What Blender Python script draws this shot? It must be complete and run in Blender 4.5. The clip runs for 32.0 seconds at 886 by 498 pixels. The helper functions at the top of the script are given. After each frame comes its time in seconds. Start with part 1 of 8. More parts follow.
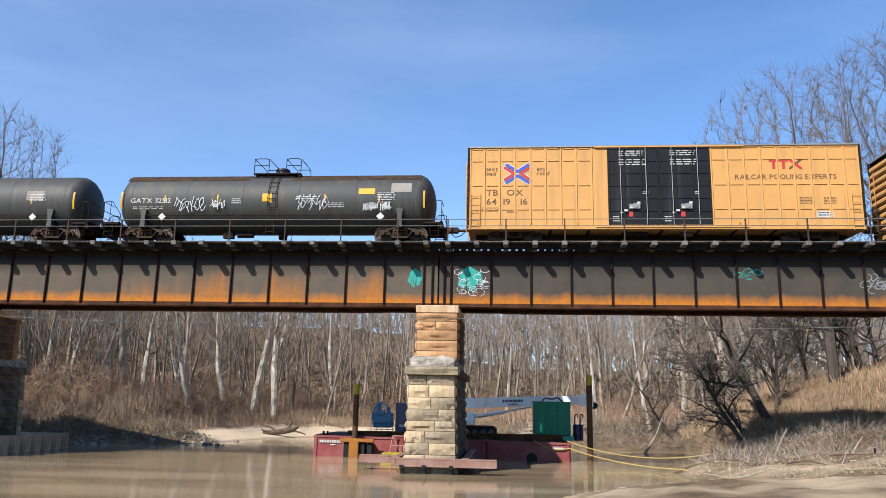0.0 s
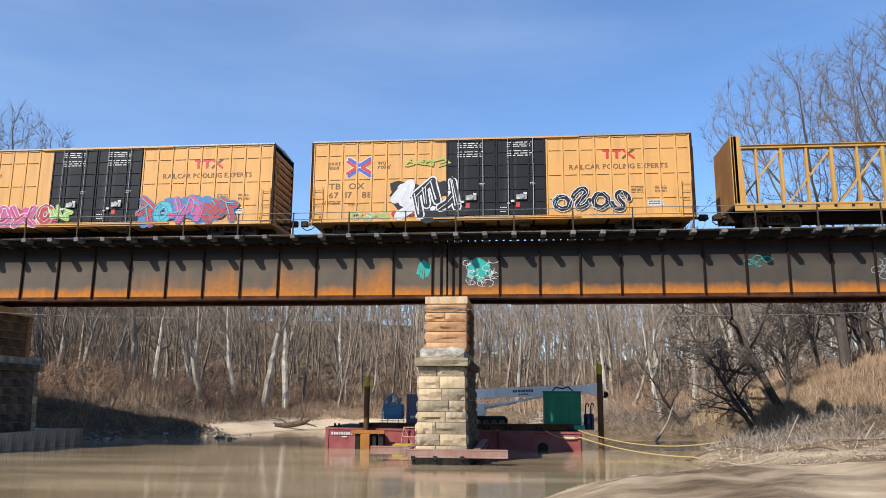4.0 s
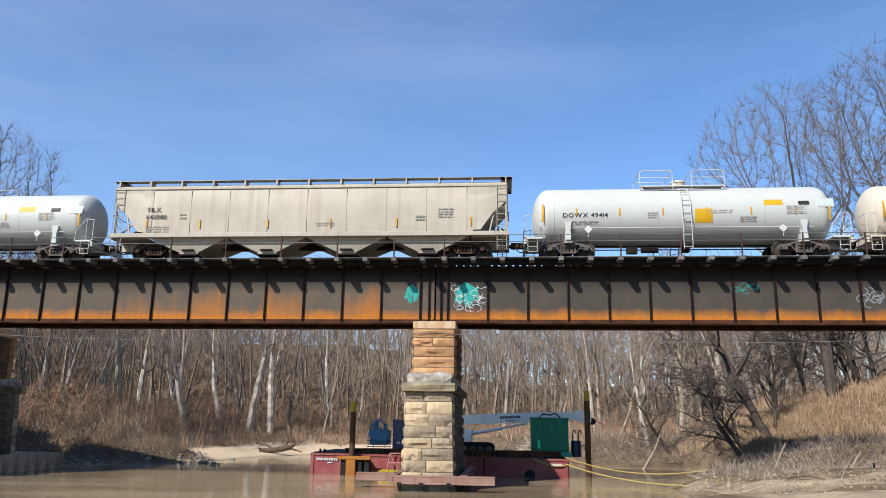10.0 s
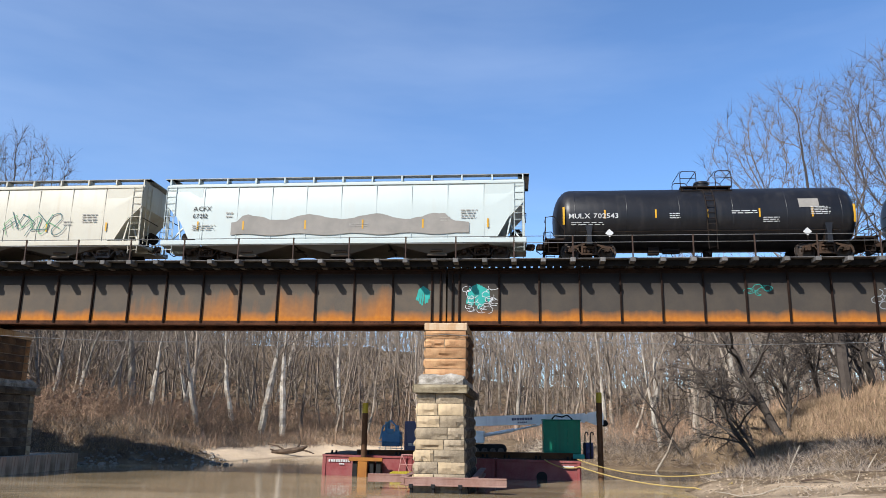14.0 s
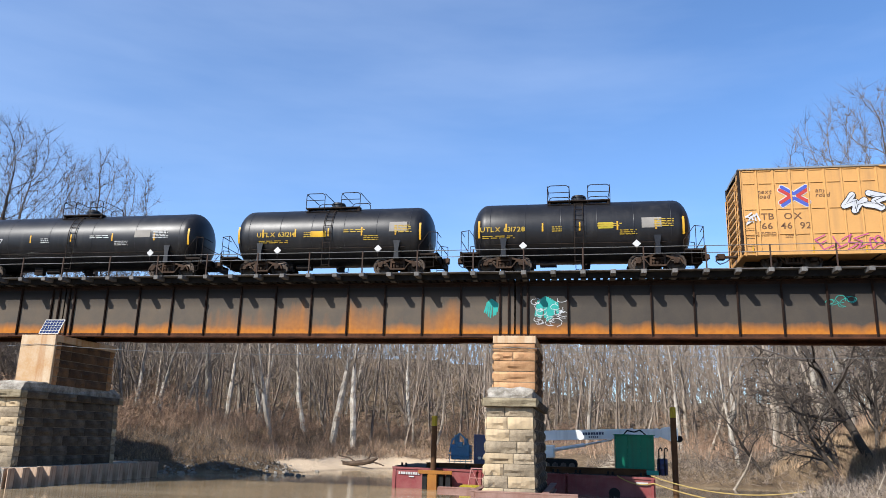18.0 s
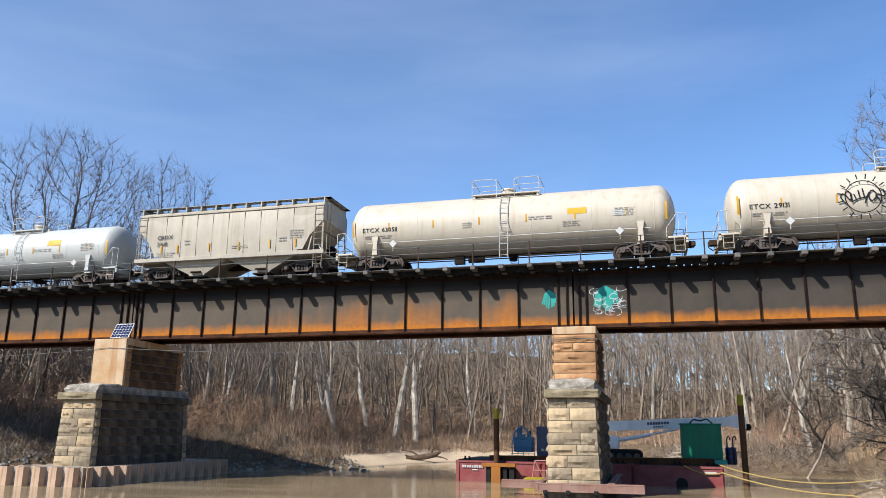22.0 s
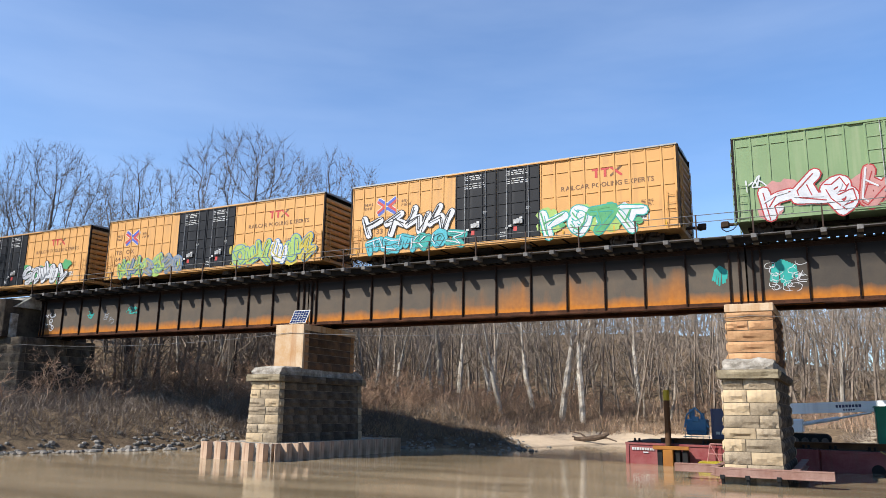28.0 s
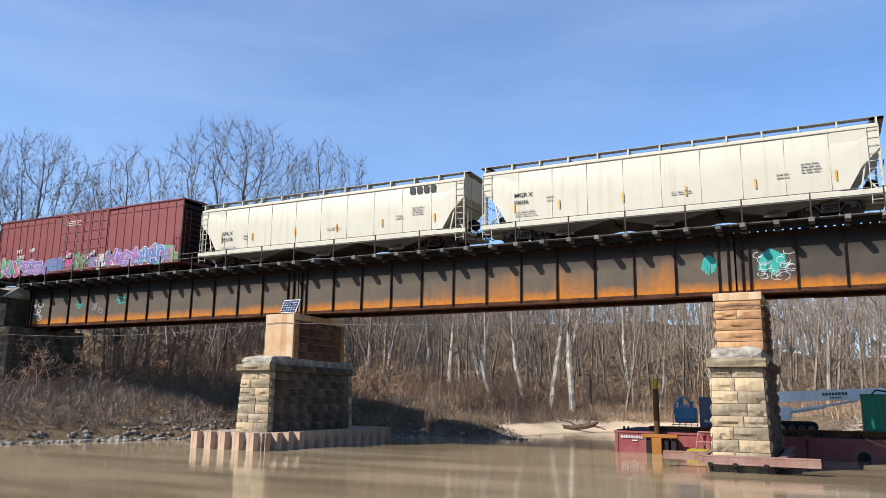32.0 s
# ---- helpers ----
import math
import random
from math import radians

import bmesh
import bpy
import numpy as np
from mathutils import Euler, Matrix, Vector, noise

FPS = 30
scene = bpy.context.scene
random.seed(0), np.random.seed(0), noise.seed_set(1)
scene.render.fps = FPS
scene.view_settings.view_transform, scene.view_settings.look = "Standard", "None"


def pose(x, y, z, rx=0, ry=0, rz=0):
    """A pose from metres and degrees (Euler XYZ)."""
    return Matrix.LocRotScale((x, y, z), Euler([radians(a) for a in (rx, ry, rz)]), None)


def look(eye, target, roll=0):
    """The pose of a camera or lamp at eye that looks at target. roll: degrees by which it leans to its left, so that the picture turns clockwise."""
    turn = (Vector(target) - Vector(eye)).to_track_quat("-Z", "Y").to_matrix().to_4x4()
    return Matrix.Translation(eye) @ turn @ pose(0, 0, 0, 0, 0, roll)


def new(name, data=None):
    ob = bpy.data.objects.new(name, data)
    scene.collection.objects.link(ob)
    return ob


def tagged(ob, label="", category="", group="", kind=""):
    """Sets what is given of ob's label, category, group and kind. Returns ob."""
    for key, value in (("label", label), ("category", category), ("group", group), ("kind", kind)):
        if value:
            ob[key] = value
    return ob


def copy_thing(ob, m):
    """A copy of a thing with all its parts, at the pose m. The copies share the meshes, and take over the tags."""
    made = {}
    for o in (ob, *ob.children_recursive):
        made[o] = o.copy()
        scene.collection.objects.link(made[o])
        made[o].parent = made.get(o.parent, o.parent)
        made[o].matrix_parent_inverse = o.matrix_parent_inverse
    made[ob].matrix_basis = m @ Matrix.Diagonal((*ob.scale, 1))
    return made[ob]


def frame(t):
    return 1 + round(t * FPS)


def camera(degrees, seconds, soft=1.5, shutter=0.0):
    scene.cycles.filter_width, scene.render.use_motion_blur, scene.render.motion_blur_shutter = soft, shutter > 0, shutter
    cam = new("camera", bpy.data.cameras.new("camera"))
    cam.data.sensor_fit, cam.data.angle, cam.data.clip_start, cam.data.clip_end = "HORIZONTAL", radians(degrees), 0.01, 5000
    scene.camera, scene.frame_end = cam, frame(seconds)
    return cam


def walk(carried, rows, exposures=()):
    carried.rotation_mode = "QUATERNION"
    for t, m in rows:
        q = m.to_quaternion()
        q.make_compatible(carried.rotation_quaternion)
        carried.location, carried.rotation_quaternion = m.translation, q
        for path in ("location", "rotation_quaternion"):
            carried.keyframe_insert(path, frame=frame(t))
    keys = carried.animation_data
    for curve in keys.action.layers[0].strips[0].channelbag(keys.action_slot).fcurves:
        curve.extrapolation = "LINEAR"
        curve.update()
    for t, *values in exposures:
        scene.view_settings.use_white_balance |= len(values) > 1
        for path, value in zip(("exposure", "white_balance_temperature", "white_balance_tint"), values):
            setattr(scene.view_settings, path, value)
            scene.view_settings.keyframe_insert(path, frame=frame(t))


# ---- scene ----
# camera: held by hand on the near bank, 2.6 m above the water, turning slowly after the train
EYE = (0.0, 0.0, 2.6)
PATH = [
    (0.0, 4.71, 11.82, -1.08),
    (0.5, 4.82, 11.97, -0.99),
    (1.0, 4.84, 12.02, -0.89),
    (1.5, 4.90, 11.97, -0.71),
    (2.0, 5.05, 11.75, -0.49),
    (2.5, 5.29, 11.50, -0.30),
    (3.0, 5.45, 11.27, -0.17),
    (3.5, 5.46, 11.16, -0.23),
    (5.5, 5.57, 11.48, -0.65),
    (6.0, 5.52, 11.81, -0.67),
    (6.5, 5.39, 12.13, -0.72),
    (7.0, 5.24, 12.53, -0.72),
    (7.5, 5.11, 12.89, -0.74),
    (8.0, 5.04, 13.07, -0.77),
    (8.5, 4.87, 13.08, -0.75),
    (9.0, 4.65, 13.12, -0.58),
    (9.5, 4.52, 13.02, -0.67),
    (10.0, 4.52, 13.02, -0.74),
    (10.5, 4.87, 13.20, -0.76),
    (11.0, 5.16, 13.39, -0.86),
    (11.5, 5.28, 13.38, -0.85),
    (12.0, 5.30, 13.32, -0.73),
    (12.5, 5.27, 13.35, -0.65),
    (13.0, 5.30, 13.19, -0.63),
    (13.5, 5.37, 13.03, -0.73),
    (15.5, 5.28, 13.66, -1.07),
    (16.0, 6.73, 13.57, -0.58),
    (16.5, 8.77, 13.58, -0.65),
    (17.0, 10.14, 13.72, -1.07),
    (17.5, 10.47, 13.83, -1.41),
    (18.0, 10.42, 13.97, -1.51),
    (18.5, 10.36, 14.01, -1.40),
    (19.0, 10.65, 14.00, -1.46),
    (19.5, 11.22, 13.88, -1.40),
    (20.0, 12.02, 13.43, -1.16),
    (20.5, 12.70, 13.22, -1.04),
    (21.0, 13.14, 13.44, -1.11),
    (21.5, 13.61, 13.64, -1.00),
    (22.0, 14.95, 13.42, -0.44),
    (22.5, 16.77, 12.85, -0.12),
    (23.0, 18.14, 12.68, -0.28),
    (23.5, 18.65, 12.81, -0.92),
    (24.0, 18.71, 13.08, -1.22),
    (24.5, 19.22, 13.12, -1.04),
    (25.0, 20.43, 13.02, -0.78),
    (25.5, 21.83, 12.84, -0.80),
    (26.0, 23.03, 12.72, -0.81),
    (26.5, 24.14, 12.49, -0.72),
    (28.5, 27.41, 11.82, -0.93),
    (29.0, 27.31, 11.70, -1.03),
    (29.5, 26.84, 11.52, -0.86),
    (30.0, 26.56, 11.40, -0.63),
    (30.5, 26.44, 11.28, -0.69),
    (31.0, 26.39, 11.29, -0.83),
    (31.5, 26.42, 11.20, -0.84),
    (32.0, 26.35, 11.14, -0.69),
]
cam = camera(60.2, 32.0, soft=0.5)
walk(cam, [(t, pose(*EYE, 90 + pitch, roll, yaw)) for t, yaw, pitch, roll in PATH],
     exposures=[(0.0, 0.84, 6300, 10), (3.5, 0.78, 6320, 10), (7.0, 0.70, 6310, 10), (13.0, 0.74, 6260, 10), (17.0, 0.91, 6150, 10), (22.0, 0.73, 6280, 10), (25.0, 0.80, 6290, 10), (32.0, 0.84, 6330, 10)])

# ---- daylight: clear sky with thin cirrus, sun behind the camera to its left ----
SUN_TO = Vector((0.95, 1.3, -1.34)).normalized()
world = bpy.data.worlds.new("sky")
scene.world = world
world.use_nodes = True
wn, wl = world.node_tree.nodes, world.node_tree.links
wn.clear()
w_out, w_bg = wn.new("ShaderNodeOutputWorld"), wn.new("ShaderNodeBackground")
w_sky = wn.new("ShaderNodeTexSky")
w_sky.sky_type, w_sky.sun_disc = "NISHITA", False
w_sky.sun_elevation = math.asin(-SUN_TO.z)
w_sky.sun_rotation = math.atan2(-SUN_TO.x, -SUN_TO.y)
w_sky.air_density, w_sky.dust_density, w_sky.ozone_density = 1.0, 0.0, 7.0
w_co, w_map = wn.new("ShaderNodeTexCoord"), wn.new("ShaderNodeMapping")
w_map.inputs["Scale"].default_value = (1.3, 1.3, 6.5)
w_map.inputs["Location"].default_value = (0.35, 0.1, 0.0)
w_map.inputs["Rotation"].default_value = (0.12, 0.25, 0.3)
w_noise, w_ramp, w_mix = wn.new("ShaderNodeTexNoise"), wn.new("ShaderNodeMapRange"), wn.new("ShaderNodeMixRGB")
w_noise.inputs["Scale"].default_value, w_noise.inputs["Detail"].default_value = 1.3, 5.0
w_noise.inputs["Roughness"].default_value = 0.55
w_ramp.inputs["From Min"].default_value, w_ramp.inputs["From Max"].default_value = 0.42, 0.85
w_ramp.inputs["To Max"].default_value = 0.13
w_mix.inputs["Color2"].default_value = (6.0, 6.6, 7.6, 1)
wl.new(w_co.outputs["Generated"], w_map.inputs["Vector"])
wl.new(w_map.outputs["Vector"], w_noise.inputs["Vector"])
wl.new(w_noise.outputs["Fac"], w_ramp.inputs["Value"])
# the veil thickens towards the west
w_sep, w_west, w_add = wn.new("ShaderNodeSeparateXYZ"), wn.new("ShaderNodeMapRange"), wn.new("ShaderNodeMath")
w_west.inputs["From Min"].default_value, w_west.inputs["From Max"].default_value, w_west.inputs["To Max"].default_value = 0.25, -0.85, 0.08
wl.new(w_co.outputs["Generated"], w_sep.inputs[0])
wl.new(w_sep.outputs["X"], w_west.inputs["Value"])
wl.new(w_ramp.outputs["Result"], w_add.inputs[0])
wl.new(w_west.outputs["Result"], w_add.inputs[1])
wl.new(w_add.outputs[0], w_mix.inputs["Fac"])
wl.new(w_sky.outputs["Color"], w_mix.inputs["Color1"])
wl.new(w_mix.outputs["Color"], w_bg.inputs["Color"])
wl.new(w_bg.outputs["Background"], w_out.inputs["Surface"])
w_bg.inputs["Strength"].default_value = 0.112

sun = new("sun", bpy.data.lights.new("sun", "SUN"))
sun.data.energy, sun.data.angle, sun.data.color = 5.0, radians(0.53), (1.0, 0.94, 0.85)
sun.matrix_world = look((-40, -66, 60), Vector((-40, -66, 60)) + SUN_TO)

# ---- mesh helpers ----
class Build:
    """Collects plain faces and turns them into one mesh."""

    def __init__(self):
        self.v, self.f = [], []

    def add(self, verts, faces):
        n = len(self.v)
        self.v.extend(verts)
        self.f.extend([tuple(n + i for i in f) for f in faces])

    def box(self, x0, x1, y0, y1, z0, z1):
        self.add([(x0, y0, z0), (x1, y0, z0), (x1, y1, z0), (x0, y1, z0), (x0, y0, z1), (x1, y0, z1), (x1, y1, z1), (x0, y1, z1)],
                 [(0, 3, 2, 1), (4, 5, 6, 7), (0, 1, 5, 4), (1, 2, 6, 5), (2, 3, 7, 6), (3, 0, 4, 7)])

    def cbox(self, x0, x1, y0, y1, z0, z1, c=0.01):
        """A box with chamfered edges."""
        X, Y, Z = (x0, x1), (y0, y1), (z0, z1)
        s = (1, -1)
        vs, idx = [], {}
        for i in (0, 1):
            for j in (0, 1):
                for k in (0, 1):
                    p = (X[i], Y[j], Z[k])
                    q = (X[i] + s[i] * c, Y[j] + s[j] * c, Z[k] + s[k] * c)
                    idx[i, j, k] = len(vs)
                    vs += [(p[0], q[1], q[2]), (q[0], p[1], q[2]), (q[0], q[1], p[2])]
        I = lambda i, j, k, a: idx[i, j, k] + a
        fs = []
        for a in (0, 1):
            fs.append((I(a, 0, 0, 0), I(a, 1, 0, 0), I(a, 1, 1, 0), I(a, 0, 1, 0)))
            fs.append((I(0, a, 0, 1), I(1, a, 0, 1), I(1, a, 1, 1), I(0, a, 1, 1)))
            fs.append((I(0, 0, a, 2), I(1, 0, a, 2), I(1, 1, a, 2), I(0, 1, a, 2)))
            for b in (0, 1):
                fs.append((I(a, b, 0, 0), I(a, b, 0, 1), I(a, b, 1, 1), I(a, b, 1, 0)))
                fs.append((I(a, 0, b, 0), I(a, 0, b, 2), I(a, 1, b, 2), I(a, 1, b, 0)))
                fs.append((I(0, a, b, 1), I(0, a, b, 2), I(1, a, b, 2), I(1, a, b, 1)))
                for d in (0, 1):
                    fs.append((I(a, b, d, 0), I(a, b, d, 1), I(a, b, d, 2)))
        self.add(vs, fs)

    def tube(self, p, q, r0, r1=None, n=8, caps=True):
        p, q = Vector(p), Vector(q)
        r1 = r0 if r1 is None else r1
        d = (q - p)
        if d.length < 1e-6:
            return
        d.normalize()
        a = d.orthogonal().normalized()
        b = d.cross(a)
        vs = []
        for c, r in ((p, r0), (q, r1)):
            for i in range(n):
                t = 2 * math.pi * i / n
                vs.append(tuple(c + a * (r * math.cos(t)) + b * (r * math.sin(t))))
        fs = [(i, (i + 1) % n, n + (i + 1) % n, n + i) for i in range(n)]
        if caps:
            fs += [tuple(range(n - 1, -1, -1)), tuple(range(n, 2 * n))]
        self.add(vs, fs)

    def path(self, pts, r, n=6):
        """A bent rod through the points."""
        for p, q in zip(pts, pts[1:]):
            self.tube(p, q, r, r, n)

    def limb(self, pts, radii, n=5):
        """A tapered, bent limb with shared rings."""
        vs, fs = [], []
        m = len(pts)
        for i, (p, r) in enumerate(zip(pts, radii)):
            d = (pts[min(i + 1, m - 1)] - pts[max(i - 1, 0)]).normalized()
            a = d.orthogonal().normalized()
            if i == 0:
                ref = a
            else:
                a = (ref - d * ref.dot(d))
                a = a.normalized() if a.length > 1e-4 else d.orthogonal().normalized()
                ref = a
            b = d.cross(a)
            for k in range(n):
                t = 2 * math.pi * k / n
                vs.append(tuple(p + a * (r * math.cos(t)) + b * (r * math.sin(t))))
        for i in range(m - 1):
            for k in range(n):
                fs.append((i * n + k, i * n + (k + 1) % n, (i + 1) * n + (k + 1) % n, (i + 1) * n + k))
        self.add(vs, fs)

    def prism(self, poly, axis, a, b):
        """A polygon of 2D points pushed along an axis from a to b."""
        def at(p, c):
            q = [p[0], p[1]]
            q.insert("xyz".index(axis), c)
            return tuple(q)
        n = len(poly)
        self.add([at(p, a) for p in poly] + [at(p, b) for p in poly],
                 [tuple(range(n - 1, -1, -1)), tuple(range(n, 2 * n))] + [(i, (i + 1) % n, n + (i + 1) % n, n + i) for i in range(n)])

    def sheet(self, rings):
        """A skin through rings of the same number of points, open round."""
        n = len(rings[0])
        self.add([tuple(p) for r in rings for p in r],
                 [(i * n + k, i * n + k + 1, (i + 1) * n + k + 1, (i + 1) * n + k) for i in range(len(rings) - 1) for k in range(n - 1)])

    def loft(self, rings, caps=True):
        n = len(rings[0])
        fs = [(i * n + k, i * n + (k + 1) % n, (i + 1) * n + (k + 1) % n, (i + 1) * n + k) for i in range(len(rings) - 1) for k in range(n)]
        if caps:
            fs += [tuple(range(n - 1, -1, -1)), tuple((len(rings) - 1) * n + k for k in range(n))]
        self.add([tuple(p) for r in rings for p in r], fs)

    def mesh(self, name, material, smooth=False, sharp=40):
        me = bpy.data.meshes.new(name)
        me.from_pydata(self.v, [], self.f)
        me.materials.append(material)
        if smooth:
            me.shade_smooth()
            me.set_sharp_from_angle(angle=radians(sharp))
        return me


def part(name, b, material, parent, label="", smooth=False, at=None):
    """One mesh object under a thing or a part."""
    me = b if isinstance(b, bpy.types.Mesh) else b.mesh(name, material, smooth)
    ob = new(name, me)
    ob.parent = parent
    if at is not None:
        ob.matrix_basis = at
    if label:
        tagged(ob, label)
    return ob


def thing(name, label, category, group="", kind="", at=None):
    ob = new(name)
    ob.empty_display_size = 0.3
    tagged(ob, label, category, group, kind)
    if at is not None:
        ob.matrix_basis = at
    return ob


def solid(name, b, material, label="", category="", kind="", smooth=False, group=""):
    ob = new(name, b.mesh(name, material, smooth))
    return tagged(ob, label, category, group, kind)


def glyph_store(chars):
    """Shapes and widths of the built-in font's characters at size 1."""
    store = {}
    for ch in chars:
        cu = bpy.data.curves.new("lettering", "FONT")
        cu.body, cu.size, cu.offset, cu.extrude, cu.resolution_u = ch, 1.0, 0.012, 0.004, 2
        ob = bpy.data.objects.new("lettering", cu)
        scene.collection.objects.link(ob)
        me = bpy.data.meshes.new_from_object(ob.evaluated_get(bpy.context.evaluated_depsgraph_get()))
        bpy.data.objects.remove(ob)
        vs = [tuple(v.co) for v in me.vertices]
        x0 = min(v[0] for v in vs)
        store[ch] = ([(v[0] - x0, v[1], v[2]) for v in vs], [tuple(p.vertices) for p in me.polygons], max(v[0] for v in vs) - x0)
    return store


GLYPHS = glyph_store(sorted(set("RAILCAR POOLING EXPERTS TBOX GATX DOWX SHPX TILX UTLX ROIX ACFX MULX PGTX CRDX ETCX GPLX MGRX MTNR next load any road 0123456789".replace(" ", ""))))


def text_mesh(text, size, material, align="LEFT", bold=0.0, sx=1.0, slant=0.0):
    """Built-in lettering as a flat mesh in the x-z plane, facing -y."""
    b, x = Build(), 0.0
    for ch in text:
        if ch == " ":
            x += 0.32
            continue
        vs, fs, w = GLYPHS[ch]
        b.add([((x + v[0] + slant * v[1]) * size * sx, -v[2] * size, v[1] * size) for v in vs], fs)
        x += w + 0.085
    return b.mesh("lettering", material)

# ---- materials ----
def mat(name, c1, c2=None, rough=0.6, metal=0.0, scale=1.2, fine=30.0, bump=0.15, dist=0.01, streak=None, streak_amt=0.5,
        streak_scale=(2.2, 2.2, 0.12), rnd=0.0, island=0.0, spec=None, lo=0.35, hi=0.65, grime=None, grime_amt=0.0):
    m = bpy.data.materials.new(name)
    m.use_nodes = True
    N, L = m.node_tree.nodes, m.node_tree.links
    bs = N["Principled BSDF"]
    co = N.new("ShaderNodeTexCoord")
    c2 = c2 or tuple(x * 0.72 for x in c1)
    c1, c2 = tuple(x * 0.60 for x in c1), tuple(x * 0.60 for x in c2)
    n1, n2 = N.new("ShaderNodeTexNoise"), N.new("ShaderNodeTexNoise")
    n1.inputs["Scale"].default_value, n1.inputs["Detail"].default_value, n1.inputs["Roughness"].default_value = scale, 6, 0.62
    n2.inputs["Scale"].default_value, n2.inputs["Detail"].default_value, n2.inputs["Roughness"].default_value = fine, 4, 0.7
    for n in (n1, n2):
        L.new(co.outputs["Object"], n.inputs["Vector"])
    add = N.new("ShaderNodeMath")
    add.operation, add.inputs[1].default_value = "MULTIPLY_ADD", 0.35
    sub = N.new("ShaderNodeMath")
    sub.operation, sub.inputs[1].default_value = "SUBTRACT", 0.175
    L.new(n2.outputs["Fac"], add.inputs[0])
    L.new(n1.outputs["Fac"], add.inputs[2])
    L.new(add.outputs[0], sub.inputs[0])
    mr = N.new("ShaderNodeMapRange")
    mr.inputs["From Min"].default_value, mr.inputs["From Max"].default_value = lo, hi
    L.new(sub.outputs[0], mr.inputs["Value"])
    mx = N.new("ShaderNodeMixRGB")
    mx.inputs["Color1"].default_value, mx.inputs["Color2"].default_value = (*c1, 1), (*c2, 1)
    L.new(mr.outputs["Result"], mx.inputs["Fac"])
    out = mx.outputs["Color"]
    if streak:
        mp, n3, r3, m3 = N.new("ShaderNodeMapping"), N.new("ShaderNodeTexNoise"), N.new("ShaderNodeMapRange"), N.new("ShaderNodeMixRGB")
        mp.inputs["Scale"].default_value = streak_scale
        n3.inputs["Scale"].default_value, n3.inputs["Detail"].default_value = 1.6, 5
        r3.inputs["From Min"].default_value, r3.inputs["From Max"].default_value, r3.inputs["To Max"].default_value = 0.5, 0.75, streak_amt
        m3.inputs["Color2"].default_value = (*streak, 1)
        L.new(co.outputs["Object"], mp.inputs["Vector"])
        L.new(mp.outputs["Vector"], n3.inputs["Vector"])
        L.new(n3.outputs["Fac"], r3.inputs["Value"])
        L.new(r3.outputs["Result"], m3.inputs["Fac"])
        L.new(out, m3.inputs["Color1"])
        out = m3.outputs["Color"]
    for amt, kind in ((rnd, "ShaderNodeObjectInfo"), (island, "ShaderNodeNewGeometry")):
        if amt:
            oi, r4, hs = N.new(kind), N.new("ShaderNodeMapRange"), N.new("ShaderNodeHueSaturation")
            r4.inputs["To Min"].default_value, r4.inputs["To Max"].default_value = 1 - amt, 1 + amt
            L.new(oi.outputs["Random" if kind == "ShaderNodeObjectInfo" else "Random Per Island"], r4.inputs["Value"])
            L.new(r4.outputs["Result"], hs.inputs["Value"])
            L.new(out, hs.inputs["Color"])
            out = hs.outputs["Color"]
    L.new(out, bs.inputs["Base Color"])
    bs.inputs["Roughness"].default_value, bs.inputs["Metallic"].default_value = rough, metal
    # rust, dirt, bark and stone have hardly any sheen
    bs.inputs["Specular IOR Level"].default_value = spec if spec is not None else 0.5 if rough < 0.5 else 0.3 if rough < 0.65 else 0.12
    rr = N.new("ShaderNodeMapRange")
    rr.inputs["To Min"].default_value, rr.inputs["To Max"].default_value = max(0.03, rough - 0.1), min(1, rough + 0.12)
    L.new(n1.outputs["Fac"], rr.inputs["Value"])
    L.new(rr.outputs["Result"], bs.inputs["Roughness"])
    if bump:
        bp = N.new("ShaderNodeBump")
        bp.inputs["Strength"].default_value, bp.inputs["Distance"].default_value = bump, dist
        L.new(sub.outputs[0], bp.inputs["Height"])
        L.new(bp.outputs["Normal"], bs.inputs["Normal"])
    return m


def paint(name, c, fade=0.9, rough=0.5, grime=(0.10, 0.08, 0.06), amt=0.35, **k):
    """Old car paint with dirt running down it."""
    return mat(name, c, tuple(x * fade for x in c), rough=rough, scale=0.5, fine=14, bump=0.05, dist=0.006, streak=grime, streak_amt=amt, **k)


M_yellow = paint("faded yellow paint", (0.77, 0.405, 0.125), 0.90, rough=0.6, amt=0.28)
M_yellow2 = paint("dull yellow paint", (0.64, 0.36, 0.09), 0.85, amt=0.45)
M_doorblack = paint("black door paint", (0.014, 0.015, 0.018), 1.3, 0.5, (0.07, 0.07, 0.07), 0.2, spec=0.15)
M_black = paint("black tank paint", (0.010, 0.010, 0.012), 1.5, 0.40, (0.05, 0.045, 0.04), 0.25, spec=0.3)
M_black_old = paint("weathered black tank paint", (0.055, 0.056, 0.054), 1.2, 0.6, (0.10, 0.08, 0.06), 0.35)
M_white = paint("white tank paint", (0.655, 0.675, 0.645), 0.92, 0.5, (0.36, 0.33, 0.27), 0.35)
M_cream = paint("grimy white paint", (0.75, 0.675, 0.55), 0.88, 0.5, (0.32, 0.24, 0.15), 0.4)
M_hopper = paint("pale grey hopper paint", (0.60, 0.54, 0.435), 0.80, 0.6, (0.24, 0.20, 0.15), 0.6)
M_bulkhead = paint("rusty yellow-brown bulkhead", (0.40, 0.19, 0.055), 0.6, 0.7, (0.14, 0.06, 0.03), 0.6)
M_pocket = paint("dark hopper pocket", (0.20, 0.165, 0.125), 0.75, 0.7, (0.10, 0.07, 0.05), 0.5)
